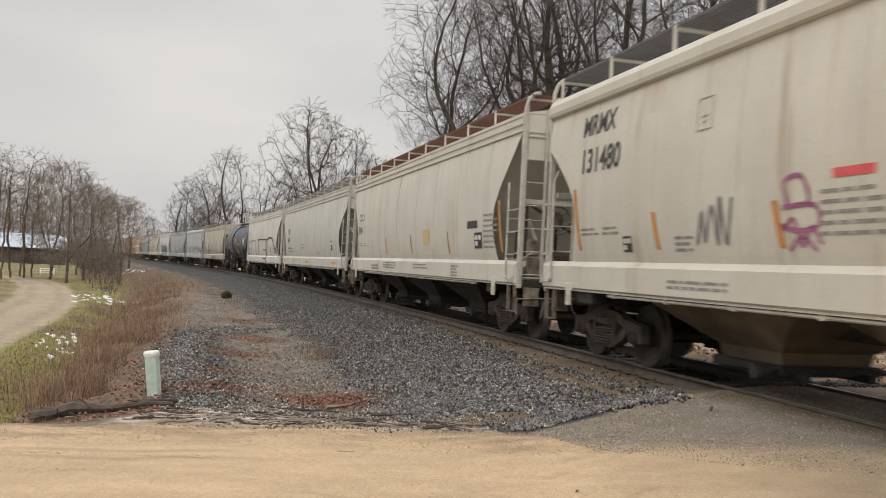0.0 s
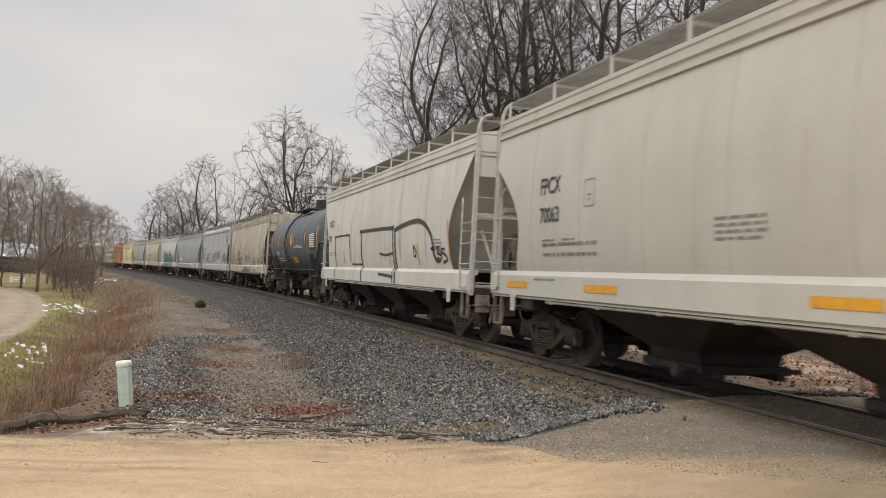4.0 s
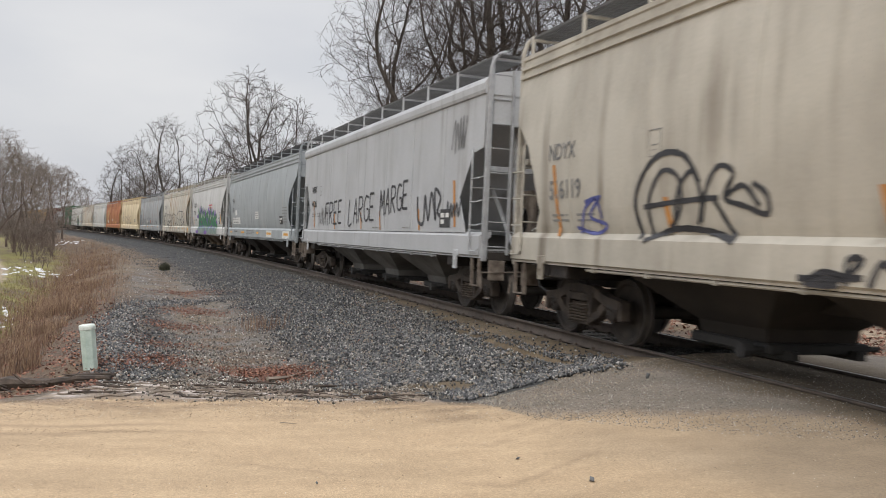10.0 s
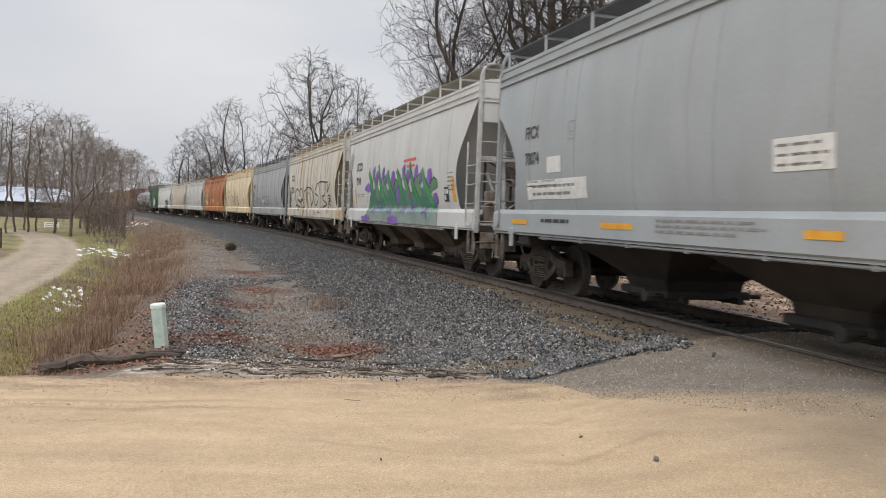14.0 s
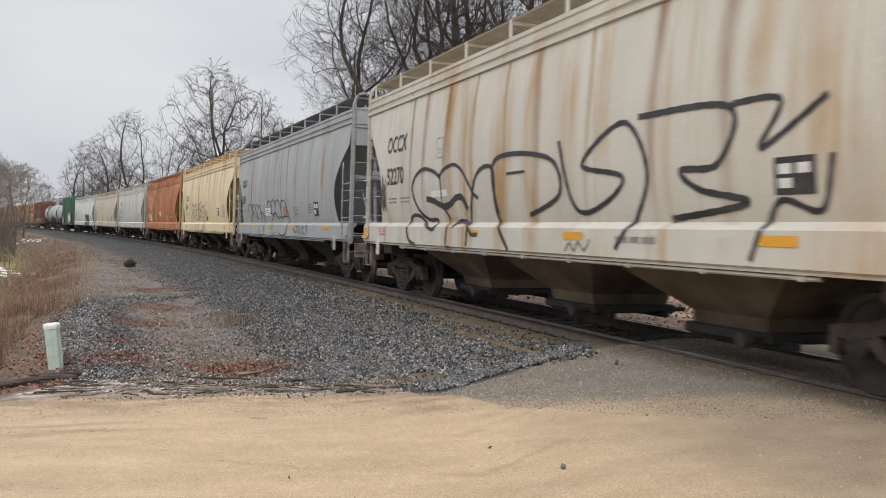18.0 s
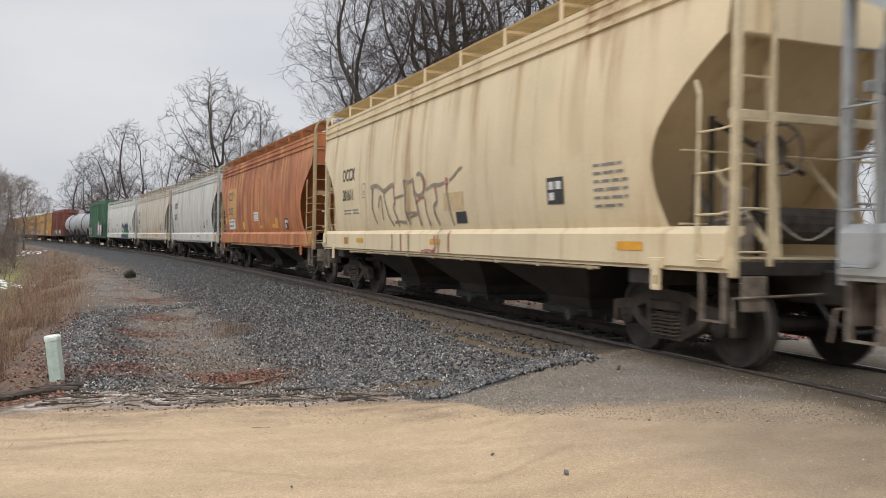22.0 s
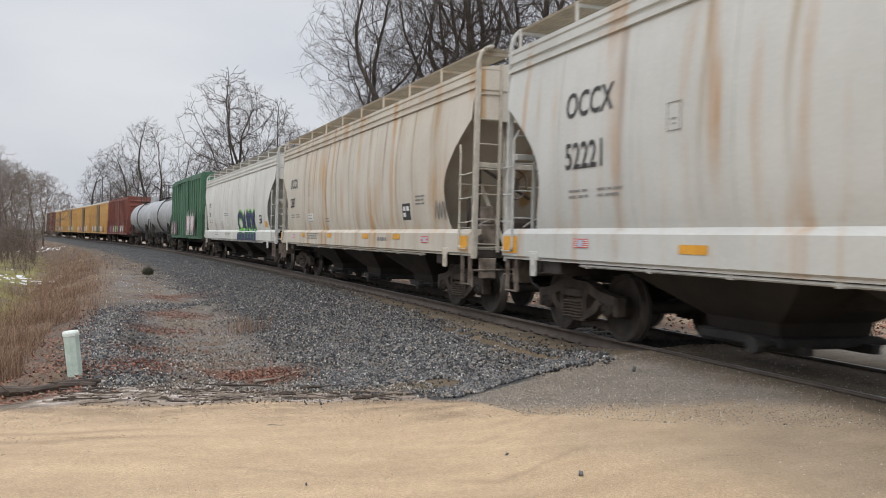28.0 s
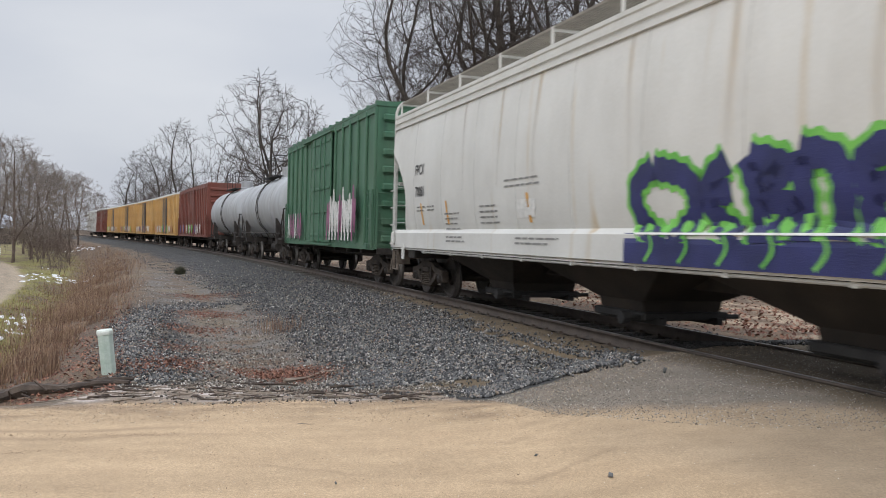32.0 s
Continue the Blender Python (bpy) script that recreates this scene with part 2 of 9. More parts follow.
def smooth(a, b, v):
    t = np.clip((v - a) / (b - a), 0, 1)
    return t * t * (3 - 2 * t)


EDGE_X = (-400, -30, -9, -4.8, -2.8, -1.0, 0.3, 0.95, 1.7, 2.7, 3.6, 4.6, 8, 14, 30, 400)
EDGE_Y = (40, 11.5, 9.6, 9.3, 9.35, 9.4, 9.0, 8.7, 9.3, 10.2, 10.9, 11.8, 13.2, 13.0, 9, 5)


def road_side(x, y):
    """Metres by which a point lies on the sandy road's side of its far edge."""
    return np.interp(x, EDGE_X, EDGE_Y) - y + 0.07 * wander(x, y, 2.0, 3)


# the lane that comes round a bend on the low side of the bank
LANE_X = (-9.8, -10.3, -10.9, -12.2, -13.8, -15.95, -18.75, -23.7, -29.2, -36.8, -47.0, -62.0, -95.0, -160.0)
LANE_Y = (4.0, 11.0, 18.2, 22.6, 28.0, 34.2, 41.2, 51.9, 61.7, 69.0, 74.0, 77.0, 79.0, 77.0)
_kn = np.linspace(0, 1, len(LANE_X))
LANE_PX, LANE_PY = np.interp(np.linspace(0, 1, 240), _kn, LANE_X), np.interp(np.linspace(0, 1, 240), _kn, LANE_Y)


def lane_distance(x, y):
    out = np.full(len(x), 1e9)
    for px, py in zip(LANE_PX[::2], LANE_PY[::2]):
        out = np.minimum(out, (x - px) ** 2 + (y - py) ** 2)
    return np.sqrt(out)


BANK_D = (-400, -60, -14, -7, -4.2, -2.6, -1.6, -1.2, 1.2, 1.75, 4.7, 5.4, 6.6, 7.1, 7.9, 8.6, 9.9, 11.2, 16, 40, 90, 400)
BANK_Z = (0.0, -0.5, -0.5, -0.35, -0.30, -0.28, -0.24, -0.21, -0.21, -0.24, -0.62, -0.66, -0.6, -0.56, -0.66, -0.85, -1.18, -1.08, -0.98, -1.0, -0.6, 1.0)
ROAD_D = (-400, -20, -6, -2.2, -1.0, 1.0, 1.8, 3.2, 5.2, 7.2, 9.2, 12, 30, 400)
ROAD_Z = (-0.2, -0.5, -0.3, -0.05, -0.04, -0.04, -0.06, -0.2, -0.42, -0.50, -0.56, -0.65, -0.9, -1.0)


def ground_z(x, y):
    s, d = to_line(x, y)
    bank = np.interp(d, BANK_D, BANK_Z)
    far = smooth(30, 120, s)
    bank = np.where(d > 5, bank - 0.2 * far * smooth(5, 9, d), bank)
    bank = bank + 0.03 * wander(x, y, 2.2, 1) * smooth(1.6, 3, np.abs(d)) + 0.05 * wander(x, y, 6, 2) * smooth(5, 9, np.abs(d))
    flat = np.interp(d, ROAD_D, ROAD_Z) + 0.005 * wander(x, y, 2.4, 5) * smooth(1.8, 3, np.abs(d))
    w = smooth(-1.9, 0.3, road_side(x, y)) if np.ndim(x) else 0
    z = bank * (1 - w) + flat * w
    lane = lane_distance(x, y)
    z = np.where(road_side(x, y) < 0, z * smooth(1.8, 3.0, lane) + (1 - smooth(1.8, 3.0, lane)) * (-1.0 + 0.02 * wander(x, y, 2, 8)), z)
    ridge = np.exp(-((d - np.interp(s, (-3, 0, 3.5, 6.5), (7.9, 7.5, 7.4, 7.15))) / 0.45) ** 2) * smooth(-3, -1, s) * (1 - smooth(6, 9, s))
    return z + 0.10 * ridge * (1 - w) + 0.06 * bare_mud(x, y, s, d) * (d < 1.9) * (1 - w)


def bare_mud(x, y, s, d):
    """Wet brown mud: a strip beside the near rail and a shallow pool by the crossing."""
    wob = 0.18 * wander(x, y, 0.9, 31)
    strip = smooth(0.85, 1.0, d) * (1 - smooth(-0.12, 0.12, d + wob - np.interp(s, (-8, -5, -4, -2, 1, 6, 14), (3.2, 2.75, 2.4, 1.95, 1.55, 1.3, 1.15)))) * (1 - smooth(6, 14, s))
    pool = 1 - smooth(0.8, 1.15, np.hypot((x - 0.45) / 0.9, (y - 10.4 - 0.15 * x) / 0.5) + 0.6 * wob)
    return np.maximum(strip, pool)


def height(x, y):
    return float(ground_z(np.array([x]), np.array([y]))[0])


def build_ground():
    th = np.radians(np.concatenate([np.arange(-48, 48, 0.2), np.arange(48, 312, 3.0)]))
    rr = [0.0005, 0.25, 0.7, 1.2]
    while rr[-1] < 2400:
        rr.append(rr[-1] * (1.0055 if 5.5 < rr[-1] < 17 else 1.0165))
    rr = np.array(rr)
    T, Rr = np.meshgrid(th, rr)
    x, y = (Rr * np.sin(T)).ravel() + 0.05, (Rr * np.cos(T)).ravel() + 0.03
    z = ground_z(x, y)
    s, d = to_line(x, y)
    rs, lane = road_side(x, y), lane_distance(x, y)
    n1, n2, n3 = wander(x, y, 1.1, 11), wander(x, y, 3.7, 12), wander(x, y, 9, 13)

    def c(*v):
        return np.array(v, float)[None, :]

    def over(base, col, w):
        return base * (1 - w[:, None]) + col * w[:, None]
    litter, gravel, dark, grass = c(0.135, 0.092, 0.06), c(0.155, 0.14, 0.125), c(0.045, 0.045, 0.045), c(0.20, 0.185, 0.058)
    sand, wet, tar, mud, straw = c(0.455, 0.333, 0.207), c(0.235, 0.165, 0.105), c(0.178, 0.155, 0.128), c(0.125, 0.092, 0.055), c(0.25, 0.185, 0.10)
    col = np.repeat(litter, len(x), 0)
    col = over(col, straw, smooth(0.1, 1.1, n2) * 0.35)
    col = over(col, c(0.088, 0.066, 0.05), smooth(-0.4, 0.8, n1 - 0.5 * n2) * 0.6)
    col = over(col, gravel, smooth(4.2, 5.0, d) * (1 - smooth(6.8, 7.6, d)) * smooth(-0.9, 0.3, n1 + 0.5 * n2) * (1 - smooth(18, 40, s)))
    col = over(col, c(0.16, 0.125, 0.085), smooth(4.6, 5.4, d) * (1 - smooth(7, 8, d)) * smooth(0.2, 0.9, n2) * 0.8)
    col = over(col, dark, smooth(-1.9, -1.5, d) * (1 - smooth(4.3, 5.1, d + 0.4 * n1)))
    col = over(col, mud, smooth(0.3, 1.0, n1 + n2 * 0.6) * smooth(1.1, 1.5, d) * (1 - smooth(1.9, 2.6, d)) * (1 - smooth(6, 25, s)) * 0.8)
    # oily bed between the rails, blackened further with the shade under the train
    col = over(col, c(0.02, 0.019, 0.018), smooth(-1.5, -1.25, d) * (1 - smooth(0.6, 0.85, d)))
    bare = bare_mud(x, y, s, d)
    col = over(col, mud * (1 + 0.15 * n1[:, None]), bare)
    col = over(col, dark, smooth(6.3, 6.8, d + 0.3 * n1) * (1 - smooth(7.3, 7.8, d + 0.3 * n1)) * smooth(-5, -3.5, s) * (1 - smooth(6, 12, s)) * 0.9)
    col = over(col, grass, smooth(9.6, 10.6, d + 0.5 * n1) * (1 - smooth(70, 110, d)) * smooth(-0.9, 0.5, n2 + n1 * 0.5))
    col = over(col, straw * 0.8, smooth(10, 11, d) * smooth(0.1, 1.0, n3) * 0.5)
    pale = c(0.33, 0.265, 0.19)
    col = over(col, pale * (1 + 0.07 * n1[:, None] - 0.16 * np.exp(-((lane - 0.75) / 0.22) ** 2)[:, None] + 0.05 * n3[:, None]), 1 - smooth(1.2, 1.6, lane + 0.12 * n1))
    col = over(col, c(0.34, 0.265, 0.185), smooth(3.4, 4.6, -d) * (1 - smooth(9, 12, -d)) * smooth(-0.6, 0.5, n1 + n2))
    # the sandy road, the gravelled tar at the crossing, the wet margin between
    w = smooth(-0.15, 0.2, rs)
    drift = wander(x * 0.22, y * 1.5, 1.6, 21)
    road = np.repeat(sand, len(x), 0) * (1 + 0.05 * drift[:, None] + 0.025 * n2[:, None])
    track_marks = np.exp(-((rs - 1.25 + 0.07 * n3) / 0.07) ** 2) + 0.8 * np.exp(-((rs - 1.55 + 0.07 * n3) / 0.05) ** 2) + np.exp(-((rs - 2.6 + 0.1 * n3) / 0.05) ** 2) * 0.7
    road = over(road, wet, np.clip(track_marks, 0, 1) * 0.5 * smooth(-0.5, 0.6, wander(x * 0.5, y, 1.6, 22)))
    road = over(road, wet * 0.95, (1 - smooth(0.1, 0.9, rs + 0.25 * n1)) * 0.7 * smooth(-0.8, 0.4, wander(x * 0.5, y * 2, 0.8, 23)))
    road = over(road, c(0.25, 0.195, 0.135) * (1 + 0.15 * n1[:, None]), smooth(1.2, 3.6, x + 0.5 * n2) * 0.75)
    apron = smooth(-0.3, 0.2, y - np.interp(x, (0.9, 1.46, 2.6, 6.0, 20), (8.8, 8.14, 7.73, 7.1, 6)) + 0.1 * n1) * smooth(0.85, 1.0, x) * (1 - smooth(3.9, 4.3, d + 0.15 * n1))
    road = over(road, tar * (1 + 0.12 * n1[:, None]), apron * 0.9)
    road = over(road, mud, smooth(-2.4, -1.2, d) * (1 - smooth(1.0, 1.7, d + 0.2 * n1)) * 0.8)
    grain = 0.14 + 0.86 * np.maximum(np.maximum(1 - w, apron * 0.55), 0.5 * (1 - smooth(0.3, 1.1, rs + 0.2 * n1)))
    grain = grain * (1 - 0.75 * bare)
    margin = smooth(-1.9, -1.15, rs + 0.3 * n1) * (d > 4.2) * (1 - bare)
    col = over(col, c(0.25, 0.20, 0.155) * (1 + 0.4 * wander(x * 0.6, y * 1.6, 0.5, 24)[:, None]), margin)
    col = over(col, c(0.56, 0.50, 0.46), margin * (1 - smooth(-0.2, 0.0, rs)) * smooth(0.15, 0.6, wander(x * 0.45, y * 1.5, 0.55, 25)) * smooth(-4.2, -3.4, x) * (1 - smooth(-0.6, 0.4, x)) * 0.85)
    col = over(col, c(0.13, 0.10, 0.07), margin * (x < -3.6) * 0.8)
    col = over(col, road, w)
    me = None
    nr, nt = len(rr), len(th)
    i = np.arange(nr - 1)[:, None] * nt + np.arange(nt)[None, :]
    j = np.arange(nr - 1)[:, None] * nt + (np.arange(nt)[None, :] + 1) % nt
    q = np.stack([i, j, j + nt, i + nt], -1).reshape(-1, 4)
    q = q[:, ::-1]
    verts = np.stack([x, y, z], -1)
    m, n, l, b = node_mat("earth_and_gravel", 0.95)
    at = n.new("ShaderNodeVertexColor")
    at.layer_name = "soil"
    tc = n.new("ShaderNodeTexCoord").outputs["Object"]
    g1, g2 = noise_node(n, l, tc, 55.0, 5.0), noise_node(n, l, tc, 9.0, 6.0)
    cc = mix(n, l, mix(n, l, at.outputs["Alpha"], (0.35, 0.35, 0.35), (0.8, 0.8, 0.8)), at.outputs["Color"], ramp(n, l, g1, ((0.28, (0.28, 0.28, 0.28)), (0.72, (0.72, 0.72, 0.72)))), "OVERLAY")
    cc = mix(n, l, mix(n, l, at.outputs["Alpha"], (0.1, 0.1, 0.1), (0.55, 0.55, 0.55)), cc, ramp(n, l, g2, ((0.3, (0.36, 0.36, 0.36)), (0.7, (0.64, 0.64, 0.64)))), "OVERLAY")
    g3, g4 = noise_node(n, l, tc, 150.0, 3.0), noise_node(n, l, tc, 2.6, 6.0, (0.6, 1.6, 1.0))
    cc = mix(n, l, mix(n, l, at.outputs["Alpha"], (0.34, 0.34, 0.34), (0.7, 0.7, 0.7)), cc, ramp(n, l, g3, ((0.36, (0.25, 0.25, 0.25)), (0.64, (0.75, 0.75, 0.75)))), "OVERLAY")
    cc = mix(n, l, 0.35, cc, ramp(n, l, g4, ((0.32, (0.38, 0.37, 0.36)), (0.7, (0.6, 0.6, 0.6)))), "OVERLAY")
    l.new(cc, b.inputs["Base Color"])
    relief = mix(n, l, 0.5, mix(n, l, 1.0, g1, at.outputs["Alpha"], "MULTIPLY"), g3, "ADD")
    bump(n, l, b, relief, 0.8, 0.02)
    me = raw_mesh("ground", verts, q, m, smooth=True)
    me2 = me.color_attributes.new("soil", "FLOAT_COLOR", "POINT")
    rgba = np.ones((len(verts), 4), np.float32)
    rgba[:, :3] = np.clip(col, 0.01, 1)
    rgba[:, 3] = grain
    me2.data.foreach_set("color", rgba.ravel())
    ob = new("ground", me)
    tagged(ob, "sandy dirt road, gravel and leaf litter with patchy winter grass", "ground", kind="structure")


build_ground()


# ---- track ----
RAIL_SHAPE = ((-0.075, -0.172), (0.075, -0.172), (0.07, -0.155), (0.012, -0.13), (0.01, -0.045), (0.036, -0.035), (0.037, -0.008), (0.028, 0.0), (-0.028, 0.0), (-0.037, -0.008), (-0.036, -0.035), (-0.01, -0.045), (-0.012, -0.13), (-0.07, -0.155))


def build_rail(off):
    ss = np.concatenate([np.arange(-60, 60, 2.0), np.arange(60, 500, 6.0)])
    verts, k = [], len(RAIL_SHAPE)
    for s in ss:
        for a, z in RAIL_SHAPE:
            verts.append(on_line(s, off + a, z))
    faces, mi = [], []
    for i in range(len(ss) - 1):
        for j in range(k):
            a, b = i * k + j, i * k + (j + 1) % k
            faces.append((a, b, b + k, a + k))
            mi.append(1 if j == 7 else 0)
    ob = new("rail", raw_mesh("rail", verts, faces, [M_RAIL, M_TREAD], mi))
    return tagged(ob, "rust-brown steel rail with a bright worn head", "rail", "rails of the track", "structure")


build_rail(0.755)
build_rail(-0.755)


# ---- railcar running gear, shared by all cars ----
M_SPRING = mottled("dusty_spring_steel", (0.06, 0.048, 0.038), (0.13, 0.105, 0.085), 6.0, 0.7)


def spring_mesh():
    bm = bmesh.new()
    pts = []
    for i in range(6 * 8 + 1):
        a = 2 * math.pi * i / 8
        pts.append(Vector((0.065 * math.cos(a), 0.065 * math.sin(a), 0.26 + 0.26 * i / 48)))
    rings = []
    for i, p in enumerate(pts):
        w = (pts[min(i + 1, len(pts) - 1)] - pts[max(i - 1, 0)]).normalized()
        u = w.cross(Vector((0, 0, 1))).normalized()
        v = w.cross(u)
        rings.append([bm.verts.new(p + (u * math.cos(b) + v * math.sin(b)) * 0.015) for b in (0, 2.09, 4.19)])
    for a, b in zip(rings, rings[1:]):
        for i in range(3):
            bm.faces.new((a[i], a[(i + 1) % 3], b[(i + 1) % 3], b[i]))
    return mesh_of(bm, "coil_spring", M_SPRING)


def side_frame_mesh():
    """A cast truck side: top and bottom chords round a spring opening, jaws for the axle boxes."""
    bm = bmesh.new()

    def slab(pts, y0, y1):
        a = [bm.verts.new((x, y0, z)) for x, z in pts]
        b = [bm.verts.new((x, y1, z)) for x, z in pts]
        n = len(pts)
        for i in range(n):
            bm.faces.new((a[i], a[(i + 1) % n], b[(i + 1) % n], b[i]))
        bm.faces.new(a[::-1])
        bm.faces.new(b)
    for g in (-1, 1):
        slab([(g * p[0], p[1]) for p in ((0.0, 0.80), (0.36, 0.78), (0.72, 0.66), (1.08, 0.62), (1.10, 0.50), (0.86, 0.50), (0.62, 0.55), (0.30, 0.66), (0.0, 0.68))], -0.08, 0.08)
        slab([(g * p[0], p[1]) for p in ((0.0, 0.24), (0.30, 0.24), (0.58, 0.36), (0.74, 0.50), (0.62, 0.56), (0.48, 0.44), (0.24, 0.34), (0.0, 0.34))], -0.08, 0.08)
        slab([(g * p[0], p[1]) for p in ((0.27, 0.34), (0.36, 0.34), (0.40, 0.68), (0.29, 0.68))], -0.1, 0.1)
        slab([(g * p[0], p[1]) for p in ((1.02, 0.62), (1.14, 0.60), (1.15, 0.36), (1.06, 0.34))], -0.07, 0.07)
    box(bm, -0.28, 0.28, -0.12, 0.12, 0.55, 0.67, 0.02)
    box(bm, -0.30, 0.30, -0.11, 0.11, 0.215, 0.262, 0.01)
    bmesh.ops.recalc_face_normals(bm, faces=bm.faces)
    return mesh_of(bm, "side_frame", M_TRUCK)


def wheelset_mesh():
    bm = bmesh.new()
    lathe(bm, [(0.085, -0.98), (0.085, 0.98)], 14)
    for g in (-1, 1):
        prof = [(0.10, 0.70), (0.14, 0.66), (0.36, 0.685), (0.38, 0.675), (0.385, 0.66), (0.49, 0.66), (0.492, 0.69), (0.462, 0.705), (0.456, 0.80), (0.40, 0.80), (0.37, 0.77), (0.17, 0.735), (0.15, 0.80), (0.10, 0.80)]
        lathe(bm, [(r, g * a) for r, a in prof], 36, mat=0)
        lathe(bm, [(0.13, g * 0.88), (0.135, g * 0.9), (0.135, g * 1.05), (0.10, g * 1.07), (0.07, g * 1.075)], 18, mat=0)
        for i in range(3):
            a = 2 * math.pi * i / 3
            tube(bm, (0.055 * math.cos(a), g * 1.07, 0.055 * math.sin(a)), (0.055 * math.cos(a), g * 1.10, 0.055 * math.sin(a)), 0.018, 6)
    bmesh.ops.recalc_face_normals(bm, faces=bm.faces)
    for f in bm.faces:
        c = f.calc_center_median()
        r = math.hypot(c.x, c.z)
        if 0.45 < r < 0.465 and abs(abs(c.y) - 0.752) < 0.05:
            f.material_index = 1
    return mesh_of(bm, "wheelset", [M_WHEEL, M_TREAD])


def bolster_mesh():
    bm = bmesh.new()
    box(bm, -0.2, 0.2, -1.0, 1.0, 0.52, 0.72, 0.03)
    box(bm, -0.32, 0.32, -0.3, 0.3, 0.70, 0.84, 0.03)
    for g in (-1, 1):
        box(bm, g * 0.42 - 0.05, g * 0.42 + 0.05, -0.8, 0.8, 0.36, 0.46, 0.01)
        for y in (-0.74, 0.74):
            box(bm, g * 0.40 - 0.06, g * 0.40 + 0.06, y - 0.06, y + 0.06, 0.3, 0.62, 0.02)
    return mesh_of(bm, "truck", M_TRUCK)


SPRING, FRAME, WHEELS, BOLSTER = spring_mesh(), side_frame_mesh(), wheelset_mesh(), bolster_mesh()
WHEEL_R = 0.457
TURNING = []


def bogie(car, x):
    tr = part("truck", BOLSTER, None, car, "dusty brown cast-steel truck", m=Matrix.Translation((x, 0, 0)))
    for y in (-0.99, 0.99):
        part("side_frame", FRAME, None, tr, m=Matrix.Translation((0, y, 0)))
        for x2 in (-0.16, 0.0, 0.16):
            part("coil_spring", SPRING, None, tr, m=Matrix.Translation((x2, y * 1.075, 0)) @ Matrix.Diagonal((1.15, 1.15, 1, 1)))
    for dx in (-0.86, 0.86):
        TURNING.append(part("wheelset", WHEELS, None, tr, "steel wheels on an axle", m=Matrix.Translation((dx, 0, WHEEL_R))))
    return tr


def coupler(car, half):
    for g in (-1, 1):
        bm = bmesh.new()
        box(bm, g * (half - 0.62) - 0.45, g * (half - 0.62) + 0.45, -0.09, 0.09, 0.80, 0.98, 0.02)
        box(bm, g * (half - 0.13) - 0.13, g * (half - 0.13) + 0.13, -0.17 if g > 0 else -0.12, 0.12 if g > 0 else 0.17, 0.74, 1.02, 0.04)
        part("coupler", bm, M_STEEL, car, "rusty steel knuckle coupler")
        bm = bmesh.new()
        pts = [Vector((g * (half - 0.75), 0.35, 0.82)), Vector((g * (half - 0.5), 0.4, 0.60)), Vector((g * (half - 0.25), 0.33, 0.48)), Vector((g * (half - 0.02), 0.22, 0.52))]
        for a, b in zip(pts, pts[1:]):
            tube(bm, a, b, 0.022, 6)
        part("air_hose", bm, M_BLACK, car, "black rubber brake hose")


def ladder(car, paint, x, y, along, z0, z1, width, rungs, name="ladder"):
    """Two stiles and rungs; along is the way the rungs run."""
    ux, uy = along
    bm = bmesh.new()
    for k in (0, width):
        box(bm, k * ux - 0.022, k * ux + 0.022, k * uy - 0.022, k * uy + 0.022, z0, z1)
    ld = part(name, bm, paint, car, m=Matrix.Translation((x, y, 0)))
    key = ("rung", paint.name, along, width)
    if key not in SHARED:
        b2 = bmesh.new()
        tube(b2, (0, 0, 0), (width * ux, width * uy, 0), 0.012, 6)
        SHARED[key] = mesh_of(b2, "rung", paint)
    for i in range(rungs):
        z = z0 + 0.14 + (z1 - z0 - 0.24) * i / max(1, rungs - 1)
        part("rung", SHARED[key], None, ld, m=Matrix.Translation((0.03 * (uy != 0), 0.03 * (ux != 0), z)))
    return ld


SHARED = {}
STEPS = mottled("rust_stain_and_shade_grey", (0.07, 0.052, 0.04), (0.24, 0.205, 0.17), 5.0, 0.8)


def side_ladder(car, paint, g, y, E):
    """A short ladder on the side near the corner: a bent stile and four rungs hooked to the corner post."""
    bm = bmesh.new()
    pts = [(0.36, 1.555, 1.18), (0.40, 1.56, 1.22), (0.40, 1.56, 2.86), (0.50, 1.53, 3.02)]
    for p, q in zip(pts, pts[1:]):
        tube(bm, (g * (E - p[0]), y * p[1], p[2]), (g * (E - q[0]), y * q[1], q[2]), 0.021, 6)
    ld = part("side_ladder", bm, paint, car)
    for z in (1.24, 1.63, 2.05, 2.47):
        bm = bmesh.new()
        drop = 0.07 if z < 1.3 else 0.0
        ends = [(0.40, z), (0.36, z - drop), (0.06, z - drop), (0.0, z + 0.03)]
        for p, q in zip(ends, ends[1:]):
            tube(bm, (g * (E - p[0]), y * 1.575, p[1]), (g * (E - q[0]), y * (1.575 if q[0] > 0 else 1.5), q[1]), 0.0125, 5)
        part("rung", bm, paint, ld)


